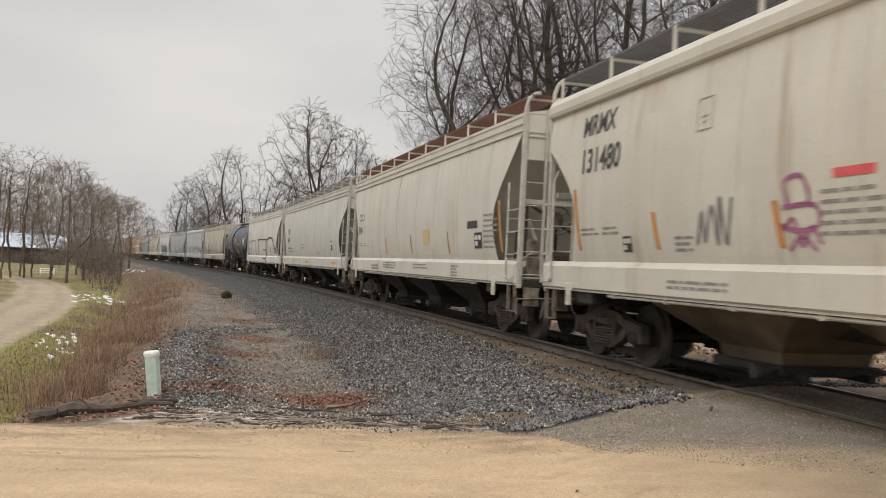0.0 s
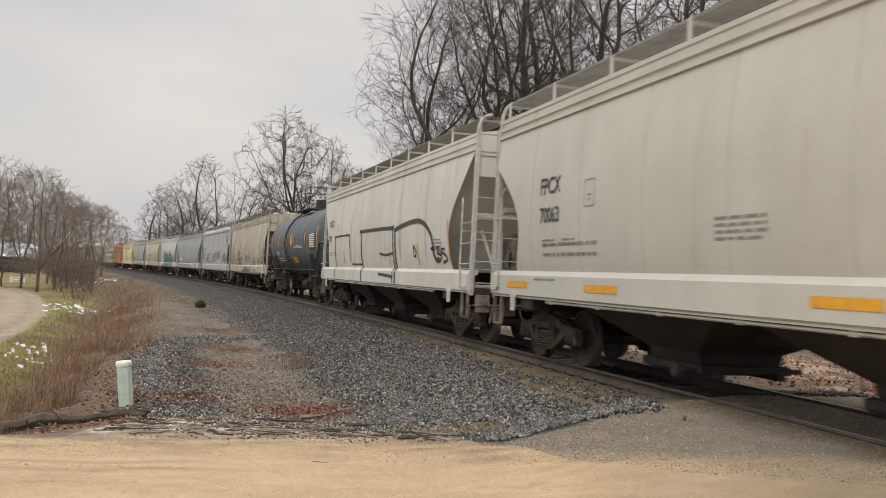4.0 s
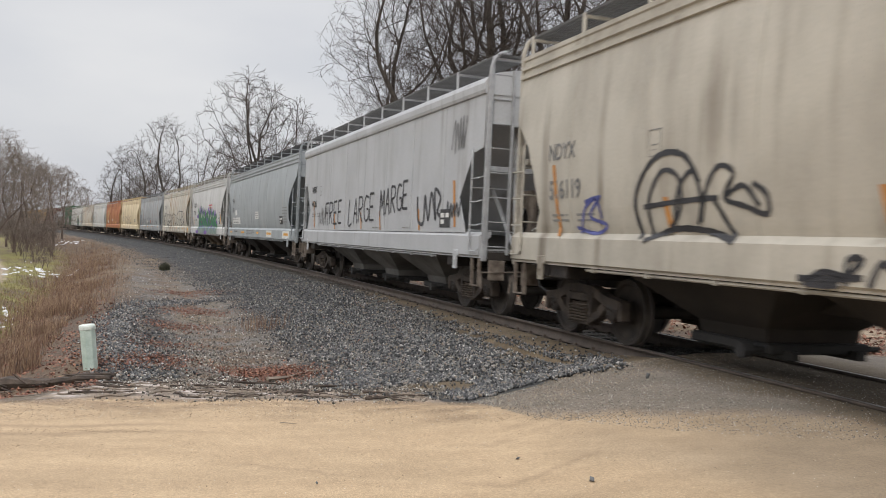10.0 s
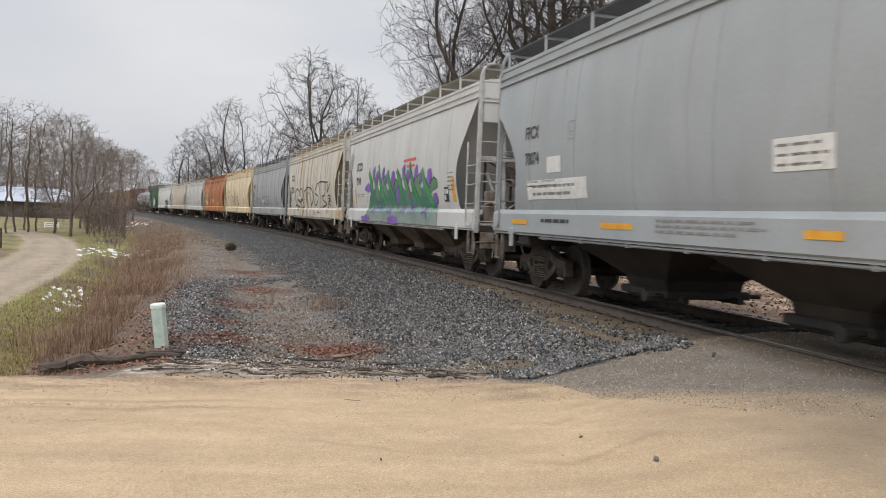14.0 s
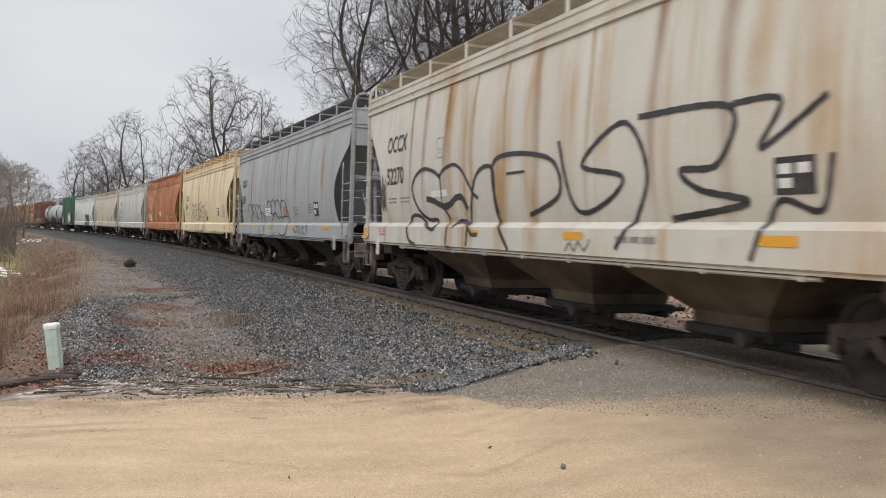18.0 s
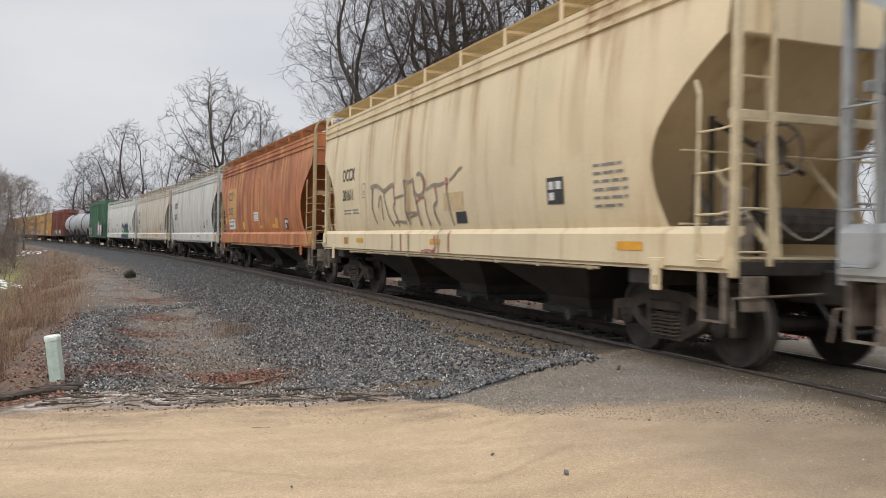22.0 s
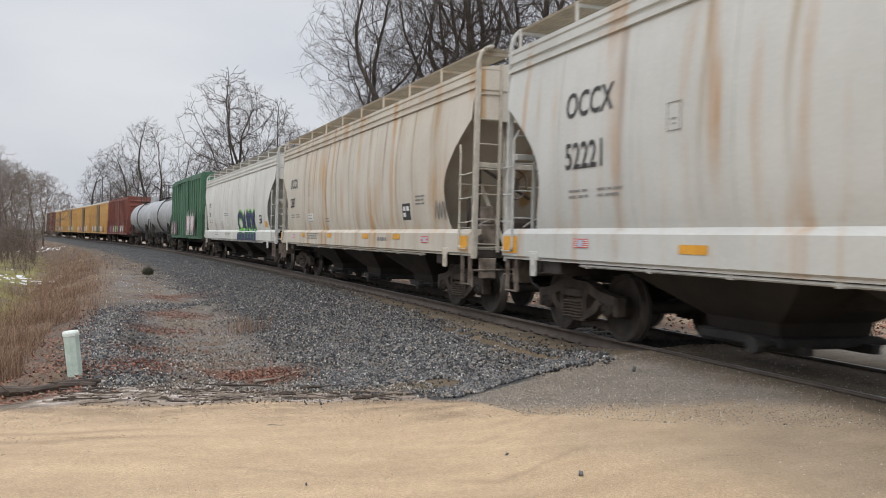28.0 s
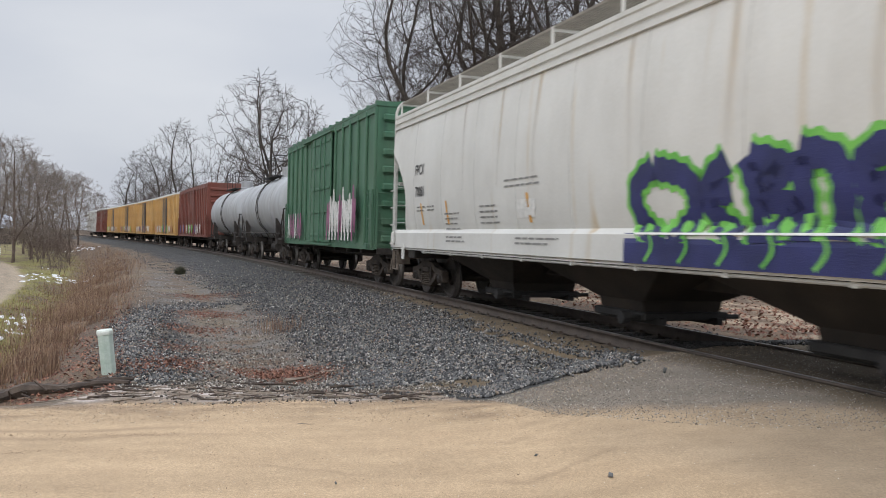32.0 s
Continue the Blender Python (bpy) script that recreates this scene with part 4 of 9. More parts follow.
def tank_car(k, L, paint, label, dark=True, lx=0.0):
    half = L / 2
    R0, zc, E = 1.53, 2.66, half - 1.02
    car = tagged(new("tank_car"), label, "railcar", "cars of the train")
    bm = bmesh.new()
    prof = [(0.02, -E - 0.30)] + [(R0 * math.sin(a), -E - 0.30 * math.cos(a)) for a in np.linspace(0.25, math.pi / 2, 7)]
    prof += [(R0, x) for x in (-E * 0.62, -E * 0.2)] + [(R0 + 0.012, -E * 0.19), (R0 + 0.012, E * 0.19), (R0, E * 0.2), (R0, E * 0.62)]
    prof += [(R0 * math.sin(a), E + 0.30 * math.cos(a)) for a in np.linspace(math.pi / 2, 0.25, 7)] + [(0.02, E + 0.30)]
    lathe(bm, prof, 48, "x")
    bmesh.ops.translate(bm, verts=bm.verts, vec=(0, 0, zc))
    bmesh.ops.recalc_face_normals(bm, faces=bm.faces)
    part("tank", bm, paint, car, smooth=True)
    steel = paint
    for x in (-E * 0.55, E * 0.3):
        bm = bmesh.new()
        lathe(bm, [(R0 + 0.004, x - 0.04), (R0 + 0.016, x - 0.035), (R0 + 0.016, x + 0.035), (R0 + 0.004, x + 0.04)], 40, "x")
        bmesh.ops.translate(bm, verts=bm.verts, vec=(0, 0, zc))
        part("tank_band", bm, steel, car)
    bm = bmesh.new()
    lathe(bm, [(0.42, zc + R0 - 0.15), (0.42, zc + R0 + 0.10), (0.38, zc + R0 + 0.13), (0.38, zc + R0 + 0.5), (0.36, zc + R0 + 0.52), (0.05, zc + R0 + 0.54)], 20, "z")
    part("dome", bm, M_BLACK if dark else paint, car, "valve housing on top of the tank")
    # platform and railing round the dome
    bm = bmesh.new()
    for y in (-0.85, 0.85):
        box(bm, -1.7, 1.7, y - 0.22, y + 0.22, zc + R0 - 0.05, zc + R0 - 0.01)
        for x in (-1.7, -0.55, 0.55, 1.7):
            tube(bm, (x, y * 1.2, zc + R0 - 0.05), (x, y * 1.2, zc + R0 + 0.95), 0.02, 6)
        tube(bm, (-1.7, y * 1.2, zc + R0 + 0.95), (1.7, y * 1.2, zc + R0 + 0.95), 0.02, 6)
        tube(bm, (-1.7, y * 1.2, zc + R0 + 0.5), (1.7, y * 1.2, zc + R0 + 0.5), 0.016, 6)
    for x in (-1.7, 1.7):
        tube(bm, (x, -1.02, zc + R0 + 0.95), (x, 1.02, zc + R0 + 0.95), 0.02, 6)
    part("dome_platform", bm, M_BLACK, car, "railed walkway beside the dome")
    for g in (-1, 1):
        lad = ladder(car, M_BLACK if dark else M_STEEL, -0.22, 0, (1, 0), 0.55, 1.2, 0.44, 2, "side_ladder")
        lad.matrix_basis = Matrix.Translation((lx - 0.22, g * 1.62, 0))
        bm = bmesh.new()
        for x in (-0.22, 0.22):
            pts = [Vector((x, g * (R0 + 0.10) * math.cos(a), zc + (R0 + 0.10) * math.sin(a))) for a in np.linspace(-0.85, 1.25, 9)]
            for a, b in zip(pts, pts[1:]):
                tube(bm, a, b, 0.022, 5)
        curl = part("tank_ladder", bm, M_BLACK if dark else M_STEEL, car, "curved ladder up the tank side", m=Matrix.Translation((lx, 0, 0)))
        for a in np.linspace(-0.75, 1.2, 9):
            bm = bmesh.new()
            tube(bm, (-0.22, g * (R0 + 0.1) * math.cos(a), zc + (R0 + 0.1) * math.sin(a)), (0.22, g * (R0 + 0.1) * math.cos(a), zc + (R0 + 0.1) * math.sin(a)), 0.013, 5)
            part("rung", bm, M_BLACK if dark else M_STEEL, curl)
        bm = bmesh.new()
        tube(bm, (-half + 0.8, g * 1.52, 1.38), (half - 0.8, g * 1.52, 1.38), 0.022, 6)
        for x in np.linspace(-half + 1.0, half - 1.0, 8):
            tube(bm, (x, g * 1.52, 1.38), (x, g * 1.30, 1.05), 0.018, 5)
        part("handrail", bm, M_STEEL, car)
    # stub sills, saddles, end platforms with railings
    steel = M_BLACK if dark else M_STEEL
    for g in (-1, 1):
        bm = bmesh.new()
        box(bm, *sorted((g * (half - 0.5), g * (half - 4.0))), -0.3, 0.3, 0.78, 1.15, 0.02)
        box(bm, *sorted((g * (half - 2.0), g * (half - 2.5))), -1.42, 1.42, 0.88, 1.12, 0.02)
        part("stub_sill", bm, steel, car)
        bm = bmesh.new()
        box(bm, *sorted((g * (half - 0.62), g * (half - 1.6))), -1.48, 1.48, 1.10, 1.18, 0.01)
        part("end_platform", bm, steel, car)
        for y in (-1, 1):
            bm = bmesh.new()
            vs = [(half - 2.12, 1.44, 1.12), (half - 2.38, 1.44, 1.12), (half - 2.32, 1.47, 2.05), (half - 2.18, 1.47, 2.05)]
            lo = [bm.verts.new((g * a, y * b, c)) for a, b, c in vs]
            hi = [bm.verts.new((g * a, y * (b - 0.25), c)) for a, b, c in vs]
            for i in range(4):
                bm.faces.new((lo[i], lo[(i + 1) % 4], hi[(i + 1) % 4], hi[i]))
            bm.faces.new(lo)
            bm.faces.new(hi[::-1])
            bmesh.ops.recalc_face_normals(bm, faces=bm.faces)
            part("saddle", bm, steel, car, "welded steel tank saddle")
        bm = bmesh.new()
        for y in (-1.42, -0.5, 0.5, 1.42):
            tube(bm, (g * (half - 0.68), y, 1.15), (g * (half - 0.68), y, 2.45), 0.035, 6)
        tube(bm, (g * (half - 0.68), -1.42, 2.45), (g * (half - 0.68), 1.42, 2.45), 0.03, 6)
        for y in (-1.42, 1.42):
            tube(bm, (g * (half - 0.68), y, 2.4), (g * (half - 1.7), y * 0.98, 1.2), 0.025, 6)
        part("end_railing", bm, steel, car)
        for y in (-1.46, 1.46):
            bm = bmesh.new()
            for dx in (0.66, 1.05):
                tube(bm, (g * (half - dx), y, 0.5), (g * (half - dx), y, 1.15), 0.02, 6)
            tube(bm, (g * (half - 0.66), y, 0.52), (g * (half - 1.05), y, 0.52), 0.02, 6)
            part("corner_step", bm, steel, car)
    bm = bmesh.new()
    tube(bm, (-0.9, 0.6, 0.72), (0.3, 0.6, 0.72), 0.22, 14)
    tube(bm, (0.6, 0, zc - R0 - 0.3), (0.6, 0, zc - R0 + 0.1), 0.2, 12)
    tube(bm, (-half + 2.6, 0.25, 0.95), (half - 2.6, 0.25, 0.95), 0.035, 6)
    part("brake_reservoir", bm, M_STEEL, car, "air reservoir under the tank")
    for x in (-half + 2.25, half - 2.25):
        bogie(car, x)
    coupler(car, half)
    car["half"], car["reach"] = half, half - 2.25
    return car


def box_car(k, L, paint, roofpaint, label, ribs=0.95, door=None, endwhite=None, smooth_side=False, H=5.0, setback=0.95, post=None):
    half = L / 2
    E = half - setback
    car = tagged(new("boxcar"), label, "railcar", "cars of the train")
    bm = bmesh.new()
    box(bm, -E, E, -1.50, 1.50, 1.02, H - 0.16, 0.01)
    part("body", bm, paint, car)
    for g in (-1, 1):
        for name, z0, z1 in (("side_sill", 0.98, 1.16), ("top_chord", H - 0.34, H - 0.16)):
            bm = bmesh.new()
            box(bm, -E, E, *sorted((g * 1.503, g * 1.548)), z0, z1)
            part(name, bm, paint, car)
    post = post or paint
    key = ("rib", post.name, H)
    if key not in SHARED:
        bm = bmesh.new()
        box(bm, -0.05, 0.05, -0.005, 0.07, 1.1, H - 0.2, 0.02)
        SHARED[key] = mesh_of(bm, "side_post", post)
    n = max(4, round(2 * E / ribs))
    dw = 1.55
    for g in (-1, 1):
        turn = Matrix() if g > 0 else Matrix.Rotation(math.pi, 4, "Z")
        for i in range(n + 1):
            x = -E + 0.06 + (2 * E - 0.12) * i / n
            if abs(x) > dw + 0.08 and not smooth_side:
                part("side_post", SHARED[key], None, car, m=Matrix.Translation((x, g * 1.5, 0)) @ turn)
        bm = bmesh.new()
        box(bm, -dw, dw, *sorted((g * 1.555, g * 1.60)), 1.12, H - 0.32, 0.01)
        leaf = part("door", bm, door or paint, car, "sliding plug door")
        for i in range(5):
            z = 1.35 + (H - 1.9) * i / 4
            bm = bmesh.new()
            box(bm, -dw + 0.08, dw - 0.08, *sorted((g * 1.603, g * 1.628)), z - 0.04, z + 0.04, 0.01)
            part("door_rib", bm, door or paint, leaf)
        for x in (-dw * 0.55, -dw * 0.1, dw * 0.5):
            bm = bmesh.new()
            tube(bm, (x, g * 1.65, 1.1), (x, g * 1.65, H - 0.35), 0.022, 6)
            part("lock_bar", bm, paint, leaf)
        for z in (1.02, H - 0.32):
            bm = bmesh.new()
            box(bm, -dw * 1.1, dw * 2.0, *sorted((g * 1.55, g * 1.66)), z, z + 0.06)
            part("door_track", bm, paint, car)
    bm = bmesh.new()
    pr = [(1.56, H - 0.17), (1.56, H - 0.10), (0.8, H - 0.01), (0, H + 0.02), (-0.8, H - 0.01), (-1.56, H - 0.10), (-1.56, H - 0.17)]
    ends = [[bm.verts.new((x, y, z)) for y, z in pr] for x in (-E - 0.03, E + 0.03)]
    for i in range(len(pr)):
        bm.faces.new((ends[0][i], ends[1][i], ends[1][(i + 1) % len(pr)], ends[0][(i + 1) % len(pr)]))
    bm.faces.new(ends[0])
    bm.faces.new(ends[1][::-1])
    for i in range(14):
        x = -E + 2 * E * (i + 0.5) / 14
        box(bm, x - 0.05, x + 0.05, -1.45, 1.45, H - 0.09, H + 0.035, 0.01)
    bmesh.ops.recalc_face_normals(bm, faces=bm.faces)
    part("roof", bm, roofpaint, car)
    # pressed end walls
    for g in (-1, 1):
        for i in range(8):
            z = 1.28 + (H - 1.75) * i / 7
            bm = bmesh.new()
            box(bm, *sorted((g * E, g * (E + 0.09))), -1.36, 1.36, z - 0.11, z + 0.11, 0.05)
            part("end_rib", bm, endwhite if (endwhite and g < 0) else paint, car, "pressed rib of the end wall" if i == 0 else "")
        ladder(car, paint, g * (E - 0.02), 1.60, (-g, 0), 1.0, 2.6, 0.44, 5, "side_ladder")
        ladder(car, paint, g * (E + 0.12), 1.50, (0, -1), 1.0, 2.6, 0.44, 5, "end_ladder")
    bm = bmesh.new()
    box(bm, -half + 0.5, half - 0.5, -0.3, 0.3, 0.70, 1.04, 0.02)
    for x in np.linspace(-E, E, 9):
        box(bm, x - 0.06, x + 0.06, -1.45, 1.45, 0.86, 1.03, 0.01)
    part("underframe", bm, M_STEEL, car, "dark steel underframe")
    for x in (-half + 2.3, half - 2.3):
        bogie(car, x)
    coupler(car, half)
    car["half"], car["reach"] = half, half - 2.3
    return car


# ---- the train ----
WHITE, GREY, BLUEGREY = (0.60, 0.59, 0.55), (0.44, 0.44, 0.42), (0.25, 0.275, 0.29)
RUST, BROWN = (0.30, 0.135, 0.05), (0.24, 0.17, 0.10)
# near black: grime, plus the shade below the cars put into the colour
UNDER = mottled("grimy_shade_darkened_underside", (0.012, 0.010, 0.008), (0.04, 0.031, 0.024), 1.3, 0.85)
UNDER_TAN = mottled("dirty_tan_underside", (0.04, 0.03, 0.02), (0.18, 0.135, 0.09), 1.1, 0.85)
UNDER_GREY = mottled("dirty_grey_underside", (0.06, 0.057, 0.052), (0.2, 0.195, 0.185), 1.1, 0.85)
TRAIN = []


def hopper(L, name, colour, streak, amount, label, **kw):
    i = len(TRAIN)
    colour = (colour[0] * 0.93, colour[1] * 0.93, colour[2] * 0.94)
    grime, dirt, tan = kw.pop("grime", 0.16), kw.pop("dirt", (0.20, 0.18, 0.15)), kw.pop("tan", colour)
    roofc = kw.pop("roof", None)
    deckc = kw.pop("deck", None)
    p = car_paint(name, colour, streak, amount, dirt=dirt, grime=grime, seed=i + 1)
    rp = car_paint(name + "_top", roofc, streak, amount, grime=grime, seed=i + 31) if roofc else p
    dp = mottled(name + "_grating", tuple(v * 0.7 for v in deckc), deckc, 3.0, 0.8) if deckc else None
    sm = mottled(name + "_seam", tuple(v * 0.72 for v in colour), tuple(v * 0.95 for v in colour), 4.0, 0.6)
    gr = mottled(name + "_gear", tuple(v * 0.62 + 0.01 for v in tan), tuple(v * 0.95 for v in tan), 7.0, 0.6)
    TRAIN.append((covered_hopper(i, L, p, rp, label, deck=dp, seam=sm, gear=gr, **kw), L, p))


GAPS = [-0.25, 17.98, 37.56, 55.41, 69.7, 86.73, 104.29, 123.44, 140.41, 157.84, 175.21, 192.79, 210.58, 228.62, 247.21, 267.96, 283.41, 297.12, 310.83, 329.83, 348.41, 366.34, 384.94, 403.54, 422.14, 440.74]
LENGTHS = [18.3] + [GAPS[i + 1] - GAPS[i] for i in range(len(GAPS) - 1)]
hopper(LENGTHS[0], "cream_white_paint", (0.54, 0.52, 0.455), BROWN, 0.35, "cream covered hopper car with faded rust streaks and graffiti", deck=(0.12, 0.12, 0.12), under=UNDER_TAN, plain=True, bow="low", brakes=())
hopper(LENGTHS[1], "warm_white_paint", (0.55, 0.53, 0.47), (0.38, 0.22, 0.12), 0.45, "off-white covered hopper car with rust-red grating on its roof", deck=(0.16, 0.07, 0.045), bow="tall", brakes=(-1,))
hopper(LENGTHS[2], "light_grey_paint", (0.50, 0.50, 0.46), BROWN, 0.2, "light grey covered hopper car with orange marker strips", deck=(0.25, 0.24, 0.22), bow="low", brakes=())
hopper(LENGTHS[3], "chalk_white_paint", (0.58, 0.57, 0.53), BROWN, 0.25, "white covered hopper car with black outlined graffiti", deck=(0.17, 0.16, 0.12), bow="tall", brakes=())
P_BLACKTANK = car_paint("charcoal_tank_paint", (0.082, 0.097, 0.116), (0.10, 0.105, 0.11), 0.3, dirt=(0.10, 0.095, 0.09), grime=0.3, seed=5, gloss=0.5)
TRAIN.append((tank_car(4, LENGTHS[4], P_BLACKTANK, "charcoal tank car with yellow markings and a dome railing", lx=0.8), LENGTHS[4], P_BLACKTANK))
hopper(LENGTHS[5], "stained_beige_paint", (0.47, 0.44, 0.37), (0.20, 0.17, 0.13), 0.6, "stained beige covered hopper car with blue and black graffiti", grime=0.6, deck=(0.10, 0.10, 0.10), bow="kinked", brakes=(1,))
hopper(LENGTHS[6], "mid_grey_paint", (0.43, 0.44, 0.445), (0.22, 0.21, 0.20), 0.4, "mid-grey covered hopper car with scrawled black graffiti", deck=(0.12, 0.12, 0.12), flat=True, under=UNDER_GREY, plain=True, bow="notched", brakes=())
hopper(LENGTHS[7], "blue_grey_paint", (0.325, 0.352, 0.36), (0.36, 0.27, 0.16), 0.25, "blue-grey covered hopper car with orange marker strips on its sill", deck=(0.06, 0.06, 0.062), bow="low", brakes=(1,))
hopper(LENGTHS[8], "pale_grey_paint", (0.55, 0.55, 0.53), BROWN, 0.25, "pale grey covered hopper car with green and purple graffiti", deck=(0.18, 0.16, 0.12), under=UNDER_TAN, bow="tall", brakes=(-1,))
hopper(LENGTHS[9], "rust_streaked_white_paint", (0.56, 0.54, 0.47), (0.40, 0.25, 0.11), 0.8, "white covered hopper car heavily streaked with rust, black outline graffiti", deck=(0.26, 0.21, 0.14), under=UNDER_TAN, bow="tall", brakes=())
hopper(LENGTHS[10], "slate_grey_paint", (0.345, 0.365, 0.37), (0.27, 0.18, 0.11), 0.5, "slate grey covered hopper car with rust runs and yellow strips", deck=(0.06, 0.06, 0.062), bow="low", brakes=(1,))
hopper(LENGTHS[11], "sandy_yellow_paint", (0.72, 0.60, 0.39), (0.36, 0.21, 0.09), 0.6, "sandy yellow covered hopper car with worn graffiti letters", deck=(0.40, 0.29, 0.13), bow="low", brakes=(-1,))
hopper(LENGTHS[12], "rust_orange_paint", (0.45, 0.15, 0.048), (0.60, 0.31, 0.10), 0.85, "rust-orange covered hopper car, faded and streaked", deck=(0.33, 0.17, 0.07), dirt=(0.19, 0.06, 0.04), grime=0.95, tan=(0.46, 0.34, 0.19), bow="low", brakes=(1,))
hopper(LENGTHS[13], "grey_white_paint", (0.54, 0.55, 0.52), (0.42, 0.24, 0.10), 0.6, "grey-white covered hopper car with brown rust runs", deck=(0.28, 0.24, 0.17), bow="low", brakes=(-1, 1))
hopper(LENGTHS[14], "cream_rust_paint", (0.56, 0.52, 0.44), (0.44, 0.27, 0.12), 0.75, "cream covered hopper car with rust streaks down its sides", deck=(0.30, 0.26, 0.19), bow="low", brakes=(-1,))
hopper(LENGTHS[15], "clean_white_paint", (0.62, 0.62, 0.58), (0.45, 0.33, 0.16), 0.35, "white covered hopper car with navy and green graffiti", deck=(0.26, 0.24, 0.20), bow="low", brakes=())
P_GREEN = car_paint("green_boxcar_paint", (0.04, 0.125, 0.07), (0.03, 0.08, 0.05), 0.5, grime=0.25, seed=40)
TRAIN.append((box_car(16, LENGTHS[16], P_GREEN, P_GREEN, "green ribbed boxcar with graffiti along its foot"), LENGTHS[16], P_GREEN))
P_SILVER = car_paint("silver_tank_paint", (0.33, 0.345, 0.36), (0.2, 0.2, 0.2), 0.4, grime=0.4, seed=41, gloss=0.35)
for i in (17, 18):
    TRAIN.append((tank_car(i, LENGTHS[i], P_SILVER, "silver-grey tank car with a rounded end", False), LENGTHS[i], P_SILVER))
P_MAROON = car_paint("maroon_boxcar_paint", (0.16, 0.045, 0.03), (0.10, 0.04, 0.03), 0.5, grime=0.3, seed=42)
P_YELLOW = car_paint("ochre_boxcar_paint", (0.50, 0.30, 0.10), (0.22, 0.13, 0.06), 0.6, grime=0.4, seed=43)
P_ROOFW = car_paint("pale_roof_paint", (0.55, 0.55, 0.53), BROWN, 0.3, seed=44)
P_DOORD = car_paint("dark_door_paint", (0.06, 0.05, 0.045), BROWN, 0.4, seed=45)
TRAIN.append((box_car(19, LENGTHS[19], P_MAROON, P_MAROON, "maroon boxcar with pale graffiti along its foot"), LENGTHS[19], P_MAROON))
for i in range(20, 24):
    TRAIN.append((box_car(i, LENGTHS[i], P_YELLOW, P_ROOFW, "ochre-yellow boxcar with a dark door and pale roof edge", door=P_DOORD, endwhite=P_ROOFW if i == 20 else None), LENGTHS[i], P_YELLOW))
for i in range(24, 26):
    TRAIN.append((box_car(i, LENGTHS[i], P_MAROON if i == 24 else P_ROOFW, P_ROOFW, "dark red boxcar far down the train" if i == 24 else "whitish boxcar far down the train"), LENGTHS[i], P_MAROON))


# ---- lettering, markings and graffiti on the cars ----
INK = mottled("stencil_black", (0.02, 0.02, 0.022), (0.05, 0.05, 0.05), 9.0, 0.6)
FADED = mottled("faded_stencil_grey", (0.16, 0.16, 0.155), (0.26, 0.255, 0.24), 9.0, 0.7)
CHALK = mottled("white_stencil", (0.55, 0.55, 0.52), (0.72, 0.72, 0.69), 9.0, 0.6)
AMBER = mottled("amber_reflector", (0.58, 0.26, 0.02), (0.72, 0.36, 0.03), 9.0, 0.4)
ORANGE = mottled("worn_orange_strip", (0.36, 0.15, 0.04), (0.52, 0.24, 0.06), 5.0, 0.6)
STRAW = mottled("faded_amber_patch", (0.50, 0.36, 0.19), (0.58, 0.44, 0.26), 7.0, 0.6)
PALE = mottled("pale_repaint", (0.50, 0.49, 0.46), (0.58, 0.57, 0.54), 5.0, 0.6)
WORN = mottled("worn_grey_spray_paint", (0.20, 0.165, 0.13), (0.33, 0.275, 0.21), 5.0, 0.7)
SPRAY = mottled("black_spray_paint", (0.015, 0.015, 0.018), (0.04, 0.04, 0.045), 3.0, 0.5)
SPRAYG = mottled("grey_spray_paint", (0.10, 0.10, 0.10), (0.2, 0.2, 0.2), 3.0, 0.6)
NAVY = mottled("navy_spray_paint", (0.012, 0.016, 0.075), (0.025, 0.03, 0.13), 2.0, 0.45)
LIME = mottled("lime_spray_paint", (0.10, 0.36, 0.05), (0.20, 0.52, 0.10), 2.0, 0.5)
LEAF = mottled("green_spray_paint", (0.02, 0.16, 0.05), (0.05, 0.30, 0.10), 1.6, 0.5)
PURPLE = mottled("purple_spray_paint", (0.12, 0.06, 0.28), (0.22, 0.11, 0.42), 2.0, 0.5)
PLUM = mottled("plum_spray_paint", (0.20, 0.06, 0.13), (0.32, 0.12, 0.22), 3.0, 0.6)
TEAL = mottled("teal_green_spray_paint", (0.03, 0.13, 0.10), (0.07, 0.24, 0.17), 2.0, 0.5)
LEAF_PALE = mottled("dull_green_spray_paint", (0.05, 0.15, 0.07), (0.10, 0.25, 0.13), 1.6, 0.5)
AQUA = mottled("aqua_spray_paint", (0.10, 0.34, 0.38), (0.2, 0.5, 0.52), 2.0, 0.5)
SAGE = mottled("sage_spray_paint", (0.17, 0.23, 0.20), (0.25, 0.31, 0.27), 2.0, 0.55)
PINKISH = mottled("worn_red_spray_paint", (0.30, 0.12, 0.09), (0.42, 0.2, 0.15), 3.0, 0.6)
BLUEP = mottled("blue_spray_paint", (0.04, 0.05, 0.18), (0.10, 0.11, 0.30), 3.0, 0.6)
BADGE = mottled("pale_blue_badge", (0.35, 0.4, 0.55), (0.5, 0.55, 0.65), 9.0, 0.5)
TAG = mottled("red_placard", (0.50, 0.06, 0.07), (0.62, 0.12, 0.12), 6.0, 0.5)


